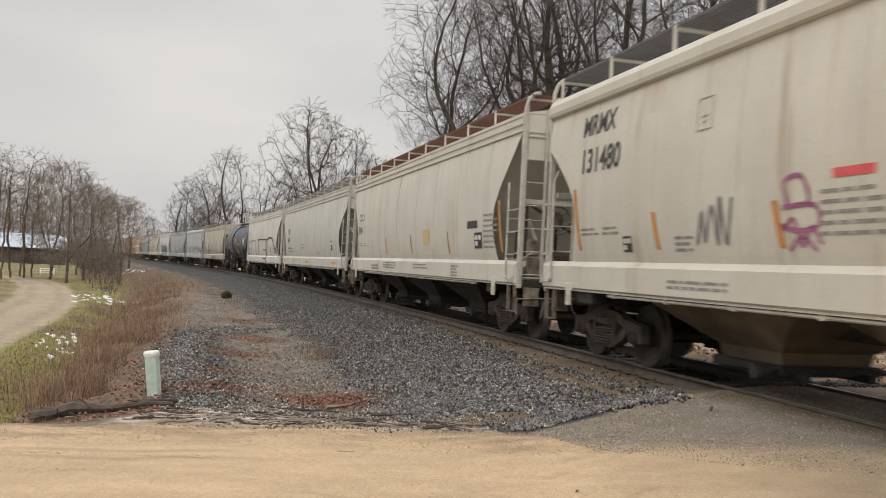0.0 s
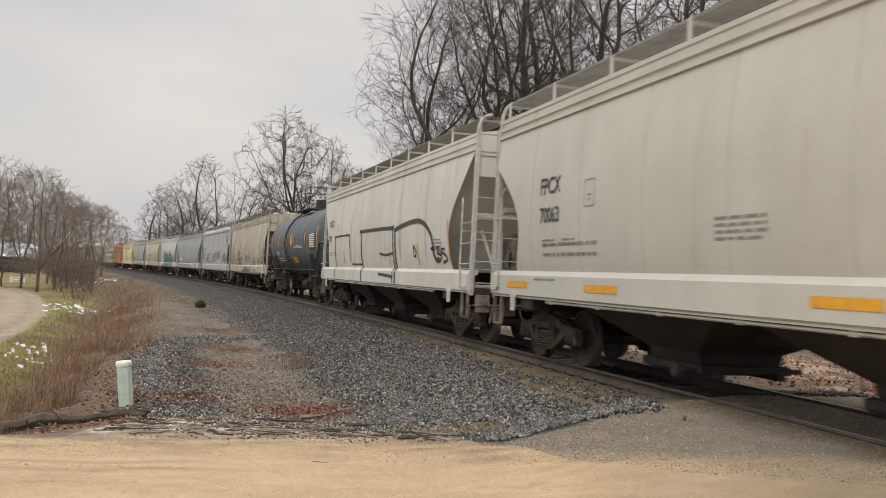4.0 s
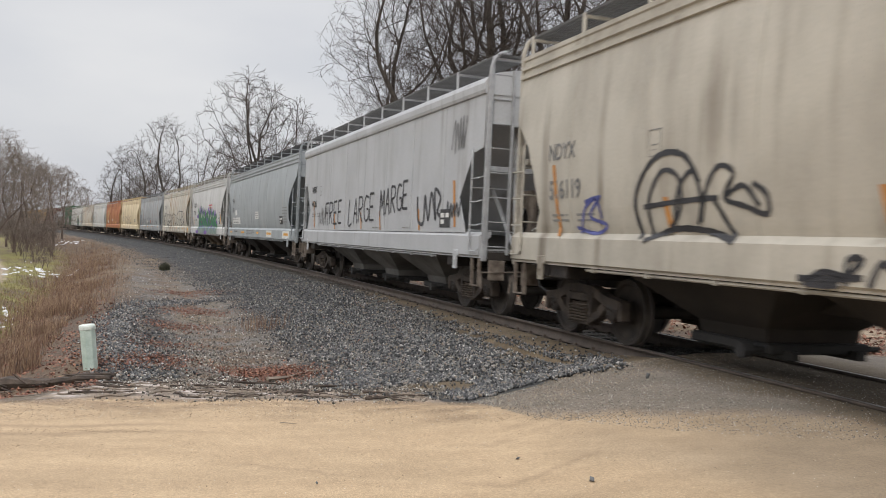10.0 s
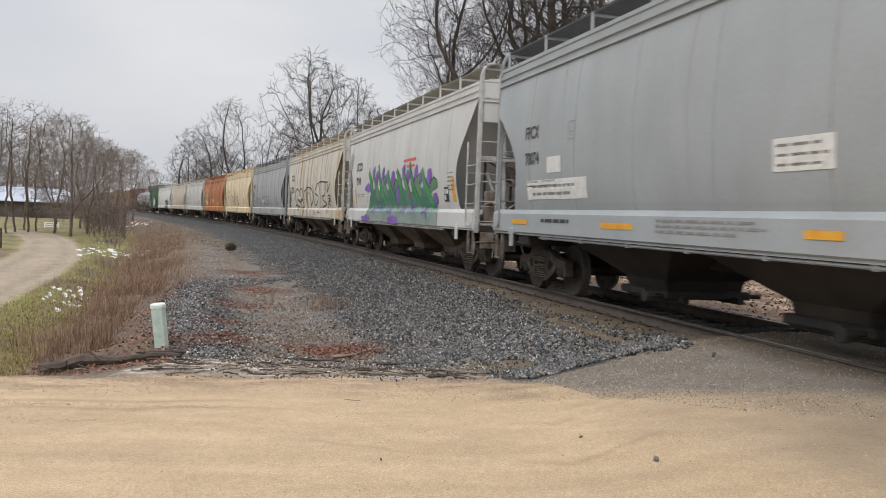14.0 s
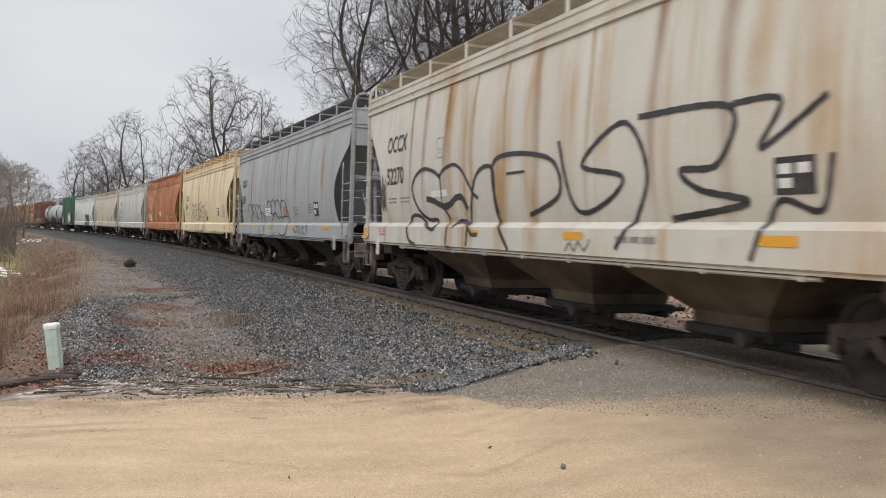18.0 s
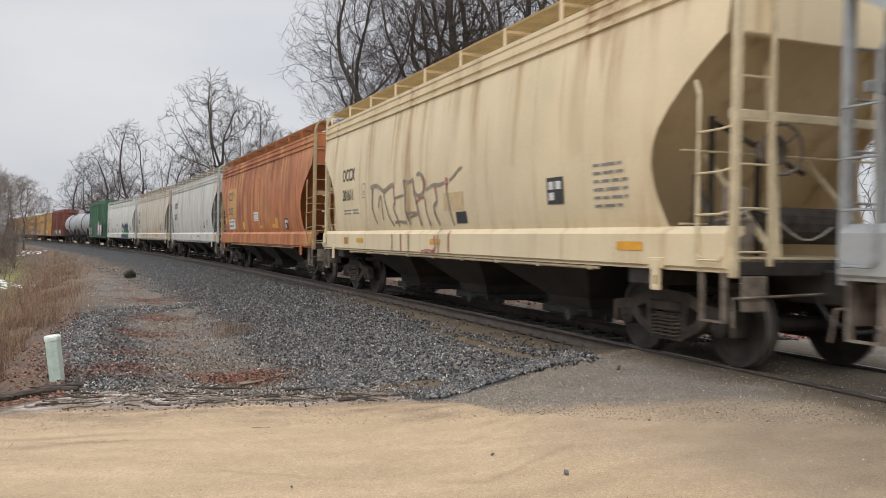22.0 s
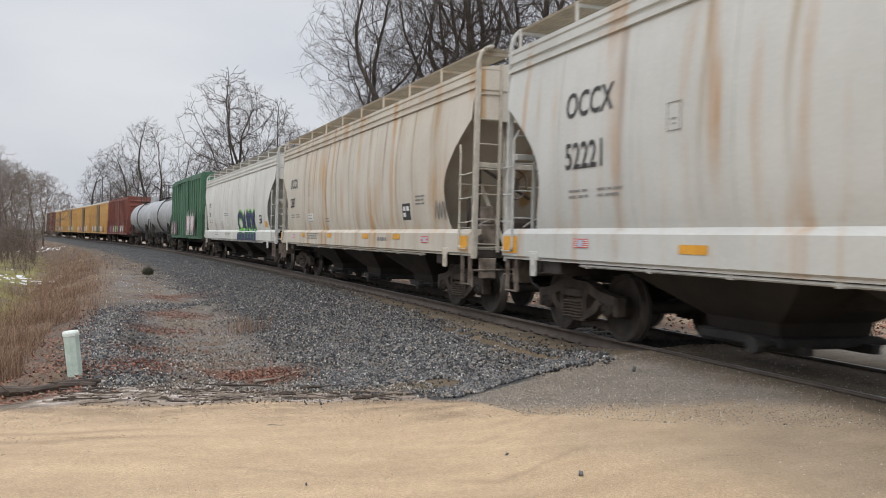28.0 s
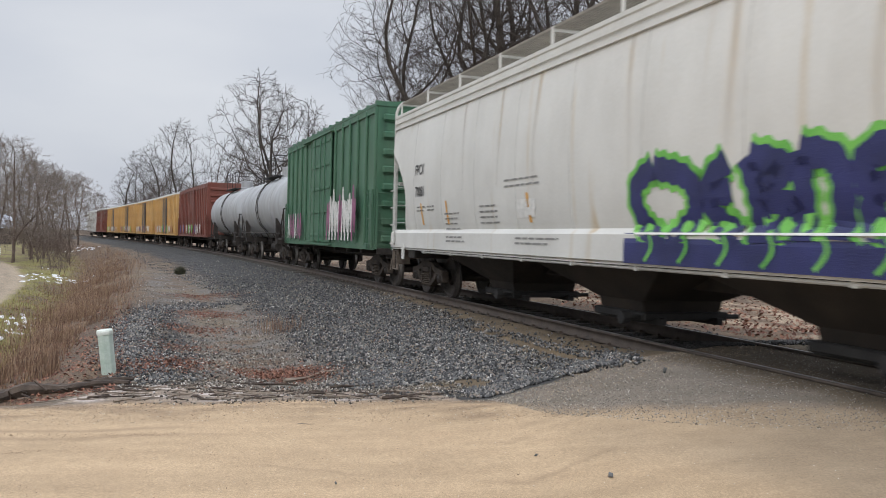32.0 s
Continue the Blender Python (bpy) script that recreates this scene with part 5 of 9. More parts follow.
def rust_run_material(name, colour):
    m, n, l, b = node_mat(name, 0.8)
    tc = n.new("ShaderNodeTexCoord").outputs["Object"]
    f = noise_node(n, l, tc, 2.2, 5.0, (3.0, 3.0, 0.35))
    l.new(ramp(n, l, f, ((0.3, tuple(v * 0.7 for v in colour)), (0.75, tuple(v * 1.35 for v in colour)))), b.inputs["Base Color"])
    at = n.new("ShaderNodeVertexColor")
    at.layer_name = "run"
    k = mix(n, l, 1.0, at.outputs["Color"], ramp(n, l, f, ((0.25, (0.25, 0.25, 0.25)), (0.6, (1, 1, 1)))), "MULTIPLY")
    l.new(k, b.inputs["Alpha"])
    return m


RUN = rust_run_material("rust_run", (0.30, 0.14, 0.055))
RUN_Y = rust_run_material("ochre_run", (0.46, 0.30, 0.12))
RUN_M = rust_run_material("maroon_run", (0.16, 0.045, 0.035))
RUN_D = rust_run_material("dark_run", (0.10, 0.08, 0.065))
SILL_Y = ((0.9, 1.535), (1.44, 1.535), (1.50, 1.47), (1.53, 1.46))


class Side:
    """The near side of one car, on which marks lie a few millimetres proud."""

    SET = (0.25, 0.14, -0.45, -0.96, -0.7, -0.35, 0.54, 0.55, 0.2, 0.79, 0.28, -0.03, 0.6, 0.38, 0.05, -0.6, -0.5)

    def __init__(self, k, kind="round"):
        self.car, self.kind = TRAIN[k][0], kind
        self.dx = self.SET[k] if k < len(self.SET) else 0.0
        self.half = self.car["half"]

    def y(self, z):
        if self.kind == "tank":
            return math.sqrt(max(0.01, 1.53 ** 2 - (z - 2.66) ** 2)) + 0.02
        if self.kind == "box":
            return 1.60
        if z < 1.53:
            return float(np.interp(z, [a for a, _ in SILL_Y], [b for _, b in SILL_Y]))
        return side_y(z) if self.kind == "round" else 1.5

    def at(self, x, z, lift=0.006):
        return (x + self.dx, self.y(z) + lift, z)

    def text(self, words, x, z, h, mat=INK, squeeze=0.86):
        fc = bpy.data.curves.new("lettering", "FONT")
        fc.body, fc.size, fc.resolution_u, fc.offset = words, 1.0, 3, 0.016
        fo = bpy.data.objects.new("lettering", fc)
        scene.collection.objects.link(fo)
        me = bpy.data.meshes.new_from_object(fo.evaluated_get(bpy.context.evaluated_depsgraph_get()))
        bpy.data.objects.remove(fo)
        k = h / 0.69
        for v in me.vertices:
            v.co = self.at(x - v.co.x * k * squeeze, z + v.co.y * k, 0.009)
        me.flip_normals()
        me.materials.clear()
        me.materials.append(mat)
        part("lettering", me, None, self.car, "stencilled lettering")

    def boxes(self, name, rects, mat, label="", lift=0.008):
        """Rectangles (x0, x1, z0, z1) that may lean by a fifth item."""
        bm = bmesh.new()
        for r in rects:
            x0, x1, z0, z1 = r[:4]
            lean = r[4] if len(r) > 4 else 0.0
            n = max(1, int((z1 - z0) / 0.12))
            prev = None
            for i in range(n + 1):
                z = z0 + (z1 - z0) * i / n
                dx = lean * i / n
                row = (bm.verts.new(self.at(max(x0, x1) + dx, z, lift)), bm.verts.new(self.at(min(x0, x1) + dx, z, lift)))
                if prev:
                    bm.faces.new((prev[0], prev[1], row[1], row[0]))
                prev = row
        return part(name, bm, mat, self.car, label)

    def strip(self, x, z0, z1, w=0.11, lean=0.12, mat=ORANGE):
        self.boxes("marker_strip", [(x - w / 2, x + w / 2, z0, z1, lean * 0.45)], mat, "leaning orange marker strip")

    def reflector(self, x, w=0.5, z=1.31, h=0.10):
        self.boxes("reflector", [(x - w / 2, x + w / 2, z - h / 2, z + h / 2)], AMBER, "amber reflector strip")

    def placard(self, x0, x1, z0, z1):
        self.boxes("placard", [(x0, x1, z0, z1)], CHALK, "red and white striped placard")
        h = (z1 - z0) / 9
        for i in range(5):
            self.boxes("placard_stripe", [(x0, x1, z0 + 2 * i * h, z0 + (2 * i + 1) * h)], TAG, "red stripe", 0.011)
        w = (x1 - x0) * 0.34
        self.boxes("placard_badge", [(x0 + w, x1 - w, z0 + h, z1 - h)], BADGE, "pale blue badge", 0.014)

    def end_block(self, g, w=0.4, z0=1.14, z1=1.40):
        """An amber block at the end of the sill."""
        E = self.half - 0.72
        a, b = g * (E - 0.04) - self.dx, g * (E - 0.04 - w) - self.dx
        self.boxes("reflector", [(min(a, b), max(a, b), z0, z1)], AMBER, "amber block at the sill's end")

    def lines(self, x, z, w, rows, gap=0.075, h=0.032, mat=FADED, seed=1):
        r = random.Random(seed * 31 + int(abs(x) * 10))
        rects = []
        for i in range(rows):
            a, zz = x, z - i * gap
            end = x - w * r.uniform(0.75, 1.0)
            while a > end + 0.05:
                b = max(end, a - r.uniform(0.10, 0.34))
                rects.append((b, a, zz - h, zz))
                a = b - 0.045
        self.boxes("stencil_block", rects, mat, "small stencilled print")

    def panel(self, x, z, w, h, mat=INK):
        """A small dark data panel with white blocks."""
        self.boxes("data_panel", [(x - w, x, z - h, z)], mat, "data panel")
        g = 0.12 * w
        self.boxes("data_panel", [(x - w + g, x - w * 0.56, z - h * 0.45, z - g), (x - w * 0.44, x - g, z - h * 0.45, z - g), (x - w * 0.44, x - g, z - h + g, z - h * 0.56)], CHALK, "white blocks", 0.012)

    def square(self, x, z, s):
        t = 0.014
        self.boxes("stencil_square", [(x - s, x, z - t, z), (x - s, x, z - s * 1.25, z - s * 1.25 + t), (x - s, x - s + t, z - s * 1.25, z), (x - t, x, z - s * 1.25, z), (x - s * 0.7, x - s * 0.3, z - s * 0.75, z - s * 0.68), (x - s * 0.6, x - s * 0.4, z - s * 0.98, z - s * 0.9)], FADED, "stencilled plate square")

    def stroke(self, pts, w, mat, lift=0.010, closed=False, name="graffiti", taper=0.0):
        """A brushed line through a few points, rounded by a spline."""
        P = [Vector(p) for p in pts]
        if closed:
            P = P + [P[0]]
        fine = []
        for i in range(len(P) - 1):
            a, b, c, d = P[max(i - 1, 0)], P[i], P[i + 1], P[min(i + 2, len(P) - 1)]
            n = max(3, int((c - b).length / 0.05))
            for j in range(n):
                t = j / n
                fine.append(0.5 * ((2 * b) + (c - a) * t + (2 * a - 5 * b + 4 * c - d) * t * t + (3 * b - a - 3 * c + d) * t ** 3))
        fine.append(P[-1])
        bm = bmesh.new()
        prev = None
        for i, p in enumerate(fine):
            q = fine[min(i + 1, len(fine) - 1)] - fine[max(i - 1, 0)]
            s = Vector((-q.y, q.x)).normalized() if q.length > 1e-6 else Vector((0, 1))
            ww = w * (1 - taper * abs(2 * i / len(fine) - 1)) * (1 + 0.12 * math.sin(i * 1.7))
            e = [p + s * ww / 2, p + s * ww / 6, p - s * ww / 6, p - s * ww / 2]
            row = [bm.verts.new(self.at(v.x, max(1.06 if self.kind != "tank" else 1.3, v.y), lift)) for v in e]
            if prev:
                for j in range(3):
                    bm.faces.new((prev[j], prev[j + 1], row[j + 1], row[j]))
            prev = row
        bmesh.ops.recalc_face_normals(bm, faces=bm.faces)
        return part(name, bm, mat, self.car, "spray-painted line")

    def fill(self, outline, mat, lift=0.008):
        """A sprayed patch: (x, low, high) across it, smoothed."""
        bm = bmesh.new()
        xs = [o[0] for o in outline]
        n = int(abs(xs[-1] - xs[0]) / 0.06) + 2
        order = sorted(outline)
        prev = None
        for i in range(n + 1):
            x = order[0][0] + (order[-1][0] - order[0][0]) * i / n
            lo = float(np.interp(x, [o[0] for o in order], [o[1] for o in order])) + 0.015 * math.sin(x * 9)
            hi = float(np.interp(x, [o[0] for o in order], [o[2] for o in order])) + 0.03 * math.sin(x * 11)
            m = max(2, int(2.0 / 0.09))
            row = [bm.verts.new(self.at(x, lo + (hi - lo) * j / m, lift)) for j in range(m + 1)]
            if prev:
                for j in range(m):
                    bm.faces.new((prev[j], prev[j + 1], row[j + 1], row[j]))
            prev = row
        part("graffiti", bm, mat, self.car, "spray-painted patch")

    def scribble(self, x, z, w, h, mat, seed, turns=6, thick=0.04):
        r = random.Random(seed)
        pts = []
        for i in range(turns * 2):
            pts.append((x - w * i / (turns * 2 - 1) + r.uniform(-0.05, 0.05) * w, z + (h if i % 2 else 0) * r.uniform(0.7, 1.0) + r.uniform(0, 0.15) * h))
        self.stroke(pts, thick, mat)

    def run(self, x, w=0.16, z0=1.56, z1=3.95, mat=RUN, strength=1.0, wob=0.04):
        """A stain that runs down from the eave, soft at its sides."""
        bm = bmesh.new()
        lay = bm.loops.layers.color.new("run")
        n = 22
        rows = []
        for i in range(n + 1):
            z = z0 + (z1 - z0) * i / n
            c = x + wob * math.sin(z * 2.3 + x)
            rows.append([bm.verts.new(self.at(c + w * u, z, 0.004)) for u in (0.75, 0.3, 0, -0.3, -0.75)])
        al = (0.0, 0.75, 1.0, 0.75, 0.0)
        for i in range(n):
            for j in range(4):
                f = bm.faces.new((rows[i][j], rows[i][j + 1], rows[i + 1][j + 1], rows[i + 1][j]))
                for lp, (a, b) in zip(f.loops, ((i, j), (i, j + 1), (i + 1, j + 1), (i + 1, j))):
                    v = al[b] * strength * (0.45 + 0.55 * a / n) * (0.0 if a == 0 else 1.0)
                    lp[lay] = (v, v, v, 1)
        part("rust_stain", bm, mat, self.car, "rust stain running down the side")


def common(s, mark, number, x, zm, hm, zn, hn, ink=INK):
    s.text(mark, x, zm, hm, ink)
    s.text(number, x - 0.02, zn, hn, ink)
    s.lines(x - 0.1, min(zn - 0.22, 2.03), 0.62, 2, seed=3, mat=FADED)
    s.lines(x - 0.85, min(zn - 0.22, 2.03), 0.62, 2, seed=4, mat=FADED)


def mark_cars():
    s = Side(0)
    common(s, "MRMX", "131480", 6.78, 3.47, 0.31, 2.89, 0.36)
    s.square(3.44, 3.5, 0.32)
    for x in (6.74, 4.31, 1.80):
        s.strip(x, 1.69, 2.18 if x < 6 else 2.66, 0.1, 0.26 if x < 6 else 0.4)
    s.scribble(3.4, 1.72, 0.75, 0.52, SPRAYG, 4, 4, 0.05)
    s.stroke([(1.7, 2.12), (1.75, 2.36), (1.5, 2.4), (1.38, 2.2), (1.42, 2.1)], 0.05, PLUM)
    s.stroke([(1.78, 2.1), (1.3, 2.1), (1.25, 1.9), (1.55, 1.86), (1.82, 1.92)], 0.05, PLUM)
    s.stroke([(1.8, 1.85), (1.62, 1.98), (1.5, 1.7), (1.35, 1.9), (1.22, 1.72)], 0.045, PLUM)
    s.stroke([(1.7, 1.66), (1.5, 1.8), (1.3, 1.66)], 0.045, PLUM)
    s.boxes("stencil_block", [(0.5, 1.05, 2.34, 2.43)], TAG, "red stencilled word")
    s.lines(1.22, 2.24, 1.0, 5, 0.1, 0.035, FADED)
    s.lines(3.9, 1.85, 0.5, 3)
    s.panel(5.3, 1.88, 0.26, 0.22)
    s.lines(4.0, 1.3, 1.6, 2, 0.07)
    s.lines(-2.0, 2.2, 1.2, 5)
    for x in (5.2, 3.3, 1.1, -1.2, -3.6, -5.8):
        s.run(x, 0.12, mat=RUN_Y, strength=0.35)
    s.run(4.6, 0.5, 3.5, 3.95, RUN_Y, 0.6)
    s = Side(1)
    s.boxes("stencil_patch", [(5.72, 6.84, 2.75, 3.08)], PALE, "white repaint patch")
    common(s, "OCCX", "5141", 6.8, 2.79, 0.26, 2.35, 0.25)
    s.square(5.86, 2.62, 0.26)
    for x in (2.45, -0.66, -4.19):
        s.strip(x, 1.66, 2.17, 0.09, 0.24)
    s.strip(-7.75, 1.68, 2.7, 0.11, 0.3)
    s.run(1.05, 0.07, 1.6, 4.0, RUN, 1.0)
    s.boxes("stencil_patch", [(-2.5, -1.9, 1.88, 2.28)], STRAW, "faded amber warning patch")
    s.boxes("stencil_patch", [(-6.3, -5.6, 2.2, 2.36)], INK, "dark painted-out patch")
    s.panel(-6.08, 2.1, 0.5, 0.34)
    s.lines(-6.68, 2.47, 0.85, 7, 0.11, 0.04)
    s.lines(4.45, 1.31, 1.2, 2, 0.09, 0.06)
    s.lines(2.7, 1.4, 1.75, 3, 0.07)
    s.lines(-1.0, 1.38, 1.6, 2, 0.08)
    s.lines(-4.5, 1.38, 0.6, 4, 0.07)
    for x in (3.6, -2.8, -6.9, 5.3):
        s.run(x, 0.1, mat=RUN_Y, strength=0.5)
    s = Side(2)
    common(s, "FPCX", "70063", 7.35, 2.76, 0.26, 2.3, 0.24)
    s.square(5.72, 2.87, 0.32)
    s.lines(7.23, 1.97, 2.0, 2, 0.16, 0.05)
    for x, w in ((8.25, 0.95), (5.15, 1.0), (-6.4, 1.0), (0.5, 0.9)):
        s.reflector(x, w, 1.28, 0.11)
    s.lines(7.5, 1.4, 0.9, 1)
    s.panel(-5.6, 2.2, 0.4, 0.4)
    s.lines(2.5, 2.15, 0.9, 4)
    s.lines(-2.0, 1.75, 1.0, 2)
    s = Side(3)
    common(s, "OCCX", "1058", 7.8, 2.97, 0.22, 2.44, 0.2)
    s.square(6.4, 3.0, 0.26)
    B = [(6.59, 1.1), (6.6, 2.45), (6.55, 2.57), (4.4, 2.58), (4.27, 2.5), (4.1, 1.7)]
    s.stroke(B, 0.06, SPRAY)
    s.stroke([(2.37, 1.1), (2.5, 2.5), (2.4, 2.62), (-1.1, 2.6), (-1.25, 2.5), (-1.36, 1.12)], 0.10, SPRAY)
    s.stroke([(4.0, 1.62), (2.5, 1.62)], 0.05, SPRAY)
    s.stroke([(-1.62, 1.12), (-1.5, 2.35), (-1.65, 2.55), (-3.17, 2.68), (-4.03, 2.62), (-4.69, 2.31), (-5.0, 1.76), (-5.3, 1.74)], 0.12, SPRAY)
    s.stroke([(0.19, 1.93), (-0.5, 1.88), (-1.26, 1.92)], 0.07, SPRAY)
    s.stroke([(0.2, 1.35), (-1.26, 1.30)], 0.08, SPRAY)
    s.stroke([(-3.25, 2.1), (-3.5, 1.9), (-3.3, 1.82), (-3.25, 2.1)], 0.06, SPRAY)
    s.stroke([(-4.66, 1.98), (-4.80, 2.00), (-4.98, 2.00)], 0.06, SPRAY)
    s.stroke([(-4.78, 2.00), (-4.86, 1.89), (-4.93, 1.79)], 0.06, SPRAY)
    s.stroke([(-5.07, 1.97), (-5.23, 2.01), (-5.32, 1.95), (-5.17, 1.88), (-5.42, 1.84), (-5.47, 1.78), (-5.21, 1.67)], 0.06, SPRAY)
    s.stroke([(-5.71, 1.96), (-5.50, 1.97), (-5.44, 1.90), (-5.67, 1.86), (-5.87, 1.75), (-5.74, 1.70), (-5.54, 1.67)], 0.06, SPRAY)
    for x in (5.1, 2.5, -0.93, -3.69):
        s.strip(x, 1.62, 2.1, 0.08, 0.2, AMBER)
    s.strip(-6.05, 1.66, 2.6, 0.08, 0.35)
    s.lines(-4.9, 2.2, 0.6, 4)
    s.run(-4.0, 0.9, 2.4, 3.9, RUN_D, 0.25)
    s = Side(4, "tank")
    s.text("MWAX", 4.88, 2.04, 0.23, CHALK)
    s.text("125", 3.25, 2.04, 0.22, CHALK)
    s.lines(4.7, 1.93, 1.7, 2, 0.12, 0.05, CHALK)
    s.text("MAGNESIUM HYDROXIDE SLURRY", -0.35, 2.33, 0.12, CHALK)
    for x, z0, z1 in ((6.2, 2.2, 3.15), (4.0, 2.52, 3.0), (1.45, 2.5, 2.98), (-0.45, 2.5, 2.95), (-3.2, 2.5, 3.0), (-5.75, 2.2, 3.15)):
        s.boxes("marker_strip", [(x - 0.06, x + 0.06, z0, z1)], AMBER, "yellow marker strip")
    s.boxes("marker_strip", [(-0.55, 0.5, 1.68, 1.95)], AMBER, "yellow warning patch")
    bm = bmesh.new()
    ring = [bm.verts.new(s.at(0.2 + 0.27 * math.cos(a), 2.72 + 0.27 * math.sin(a), 0.01)) for a in np.linspace(0, 2 * math.pi, 24, endpoint=False)]
    bm.faces.new(ring)
    part("marker_disc", bm, AMBER, s.car, "yellow painted disc")
    s.boxes("data_panel", [(-5.45, -4.2, 2.27, 2.9)], INK, "black data table")
    for i in range(8):
        s.boxes("data_panel", [(-5.4, -4.25, 2.31 + 0.073 * i, 2.335 + 0.073 * i)], CHALK, "white printed row", 0.014)
    s.lines(-4.25, 2.87, 1.1, 8, 0.073, 0.03, CHALK, 7)
    s.lines(-3.6, 2.2, 0.7, 2, 0.08, 0.03, FADED)
    s.lines(-3.7, 1.55, 0.5, 2, 0.08, 0.03, FADED)
    s = Side(5)
    common(s, "NDYX", "516119", 6.86, 2.57, 0.23, 2.01, 0.26, SPRAYG)
    s.square(4.2, 2.75, 0.26)
    s.strip(6.52, 1.47, 2.5, 0.09, 0.36)
    for x in (3.76, 0.65, -1.15, -4.3):
        s.strip(x, 1.54, 1.95, 0.1, 0.2)
    s.boxes("marker_strip", [(-6.35, -6.22, 2.25, 2.52)], ORANGE, "orange marker")
    s.stroke([(4.35, 1.46), (4.49, 1.91), (4.24, 2.29), (3.87, 2.45), (3.46, 2.38), (3.20, 2.08)], 0.07, SPRAY)
    s.stroke([(4.14, 1.49), (4.19, 1.91), (3.92, 2.24), (3.59, 2.16), (3.55, 1.83), (3.77, 1.60)], 0.06, SPRAY)
    s.stroke([(3.69, 1.63), (3.58, 2.03), (3.32, 2.21), (3.17, 1.89), (3.25, 1.63)], 0.06, SPRAY)
    s.stroke([(3.20, 1.66), (3.05, 2.07), (2.85, 2.24), (2.63, 2.15), (2.78, 1.91), (2.45, 1.81), (2.14, 1.73), (2.14, 1.92), (2.34, 2.04)], 0.06, SPRAY)
    s.stroke([(4.30, 1.84), (3.56, 1.89), (2.88, 1.91)], 0.06, SPRAY)
    s.stroke([(2.78, 1.91), (2.48, 2.02), (2.25, 1.81)], 0.06, SPRAY)
    s.stroke([(4.26, 1.44), (3.69, 1.58), (3.07, 1.56), (2.60, 1.45)], 0.07, SPRAY)
    s.stroke([(2.96, 1.91), (2.79, 1.69), (2.63, 1.49)], 0.06, SPRAY)
    s.stroke([(5.91, 1.52), (5.75, 1.86), (5.35, 2.00), (5.63, 1.75), (5.21, 1.63), (5.50, 1.52), (6.03, 1.60)], 0.05, BLUEP)
    s.stroke([(5.76, 1.94), (5.45, 1.97), (5.32, 1.71)], 0.05, BLUEP)
    s.stroke([(0.62, 2.12), (0.51, 1.91), (0.46, 2.17), (0.36, 1.91), (0.27, 2.13), (0.26, 1.88), (0.16, 1.77), (0.49, 1.75), (0.58, 1.89), (0.26, 1.90)], 0.05, NAVY)
    s.stroke([(-0.01, 1.87), (-0.13, 2.04), (-0.35, 2.03), (-0.44, 1.88), (-0.29, 1.77), (-0.06, 1.82), (-0.23, 1.95), (-0.36, 1.84)], 0.05, SPRAYG)
    s.stroke([(-0.12, 1.70), (-0.46, 1.68), (-0.69, 1.78)], 0.05, SPRAYG)
    s.stroke([(-0.55, 2.05), (-0.74, 2.22), (-0.96, 2.23), (-1.16, 2.11), (-1.17, 1.95), (-0.95, 1.90), (-0.76, 1.94)], 0.07, SPRAYG)
    s.stroke([(-0.59, 2.02), (-0.83, 2.07), (-0.76, 1.94), (-0.95, 1.96), (-0.89, 1.80), (-0.96, 1.78)], 0.05, BLUEP)
    s.stroke([(-2.41, 1.54), (-2.57, 1.58), (-2.65, 1.54), (-2.78, 1.56)], 0.07, BLUEP)
    s.stroke([(-2.79, 1.76), (-2.87, 1.69), (-3.01, 1.72), (-3.16, 1.58)], 0.09, BLUEP)
    s.stroke([(-2.82, 1.73), (-3.00, 1.81), (-3.18, 1.86), (-3.46, 1.86)], 0.09, BLUEP)
    s.stroke([(-3.27, 1.89), (-3.35, 1.96), (-3.44, 1.96)], 0.07, BLUEP)
    s.stroke([(-3.47, 1.72), (-3.24, 1.72), (-3.27, 1.63), (-3.42, 1.62), (-3.48, 1.54)], 0.07, BLUEP)
    s.stroke([(1.66, 1.14), (1.11, 1.16), (1.34, 1.21), (1.56, 1.10), (1.16, 1.10)], 0.06, SPRAY)
    s.stroke([(1.08, 1.10), (1.07, 1.32), (0.91, 1.33), (1.06, 1.18), (0.90, 1.18)], 0.06, SPRAY)
    s.stroke([(0.83, 1.10), (0.70, 1.31), (0.47, 1.10)], 0.06, SPRAY)
    s.stroke([(0.42, 1.10), (0.42, 1.31), (0.29, 1.16), (0.19, 1.10), (0.03, 1.35)], 0.06, SPRAY)
    s.stroke([(-0.06, 1.32), (0.26, 1.34), (0.18, 1.10), (-0.13, 1.10)], 0.06, SPRAY)
    s.stroke([(-0.22, 1.10), (-0.24, 1.33), (-0.45, 1.31), (-0.29, 1.19), (-0.60, 1.10)], 0.06, SPRAY)
    s.stroke([(-0.55, 1.15), (-0.97, 1.17), (-0.82, 1.24)], 0.09, SPRAY)
    s.stroke([(-1.05, 1.21), (-1.18, 1.30), (-1.13, 1.10), (-1.39, 1.32), (-1.42, 1.10)], 0.06, BLUEP)
    s.stroke([(-4.6, 1.58), (-4.9, 1.85), (-5.4, 1.88), (-5.6, 1.66)], 0.06, BLUEP)
    s.stroke([(-6.0, 1.75), (-6.2, 2.0), (-6.7, 1.8), (-6.6, 2.05)], 0.06, SPRAYG)
    s.panel(-5.75, 2.0, 0.62, 0.36)
    s.lines(-5.5, 2.4, 0.7, 4, 0.1)
    s.scribble(-3.0, 1.12, 1.0, 0.2, SPRAYG, 16, 5, 0.05)
    for x in (5.6, 4.4, 2.6, 1.0, -0.6, -2.2, -3.8, -5.4):
        s.run(x, 0.3, mat=RUN_D, strength=0.3)
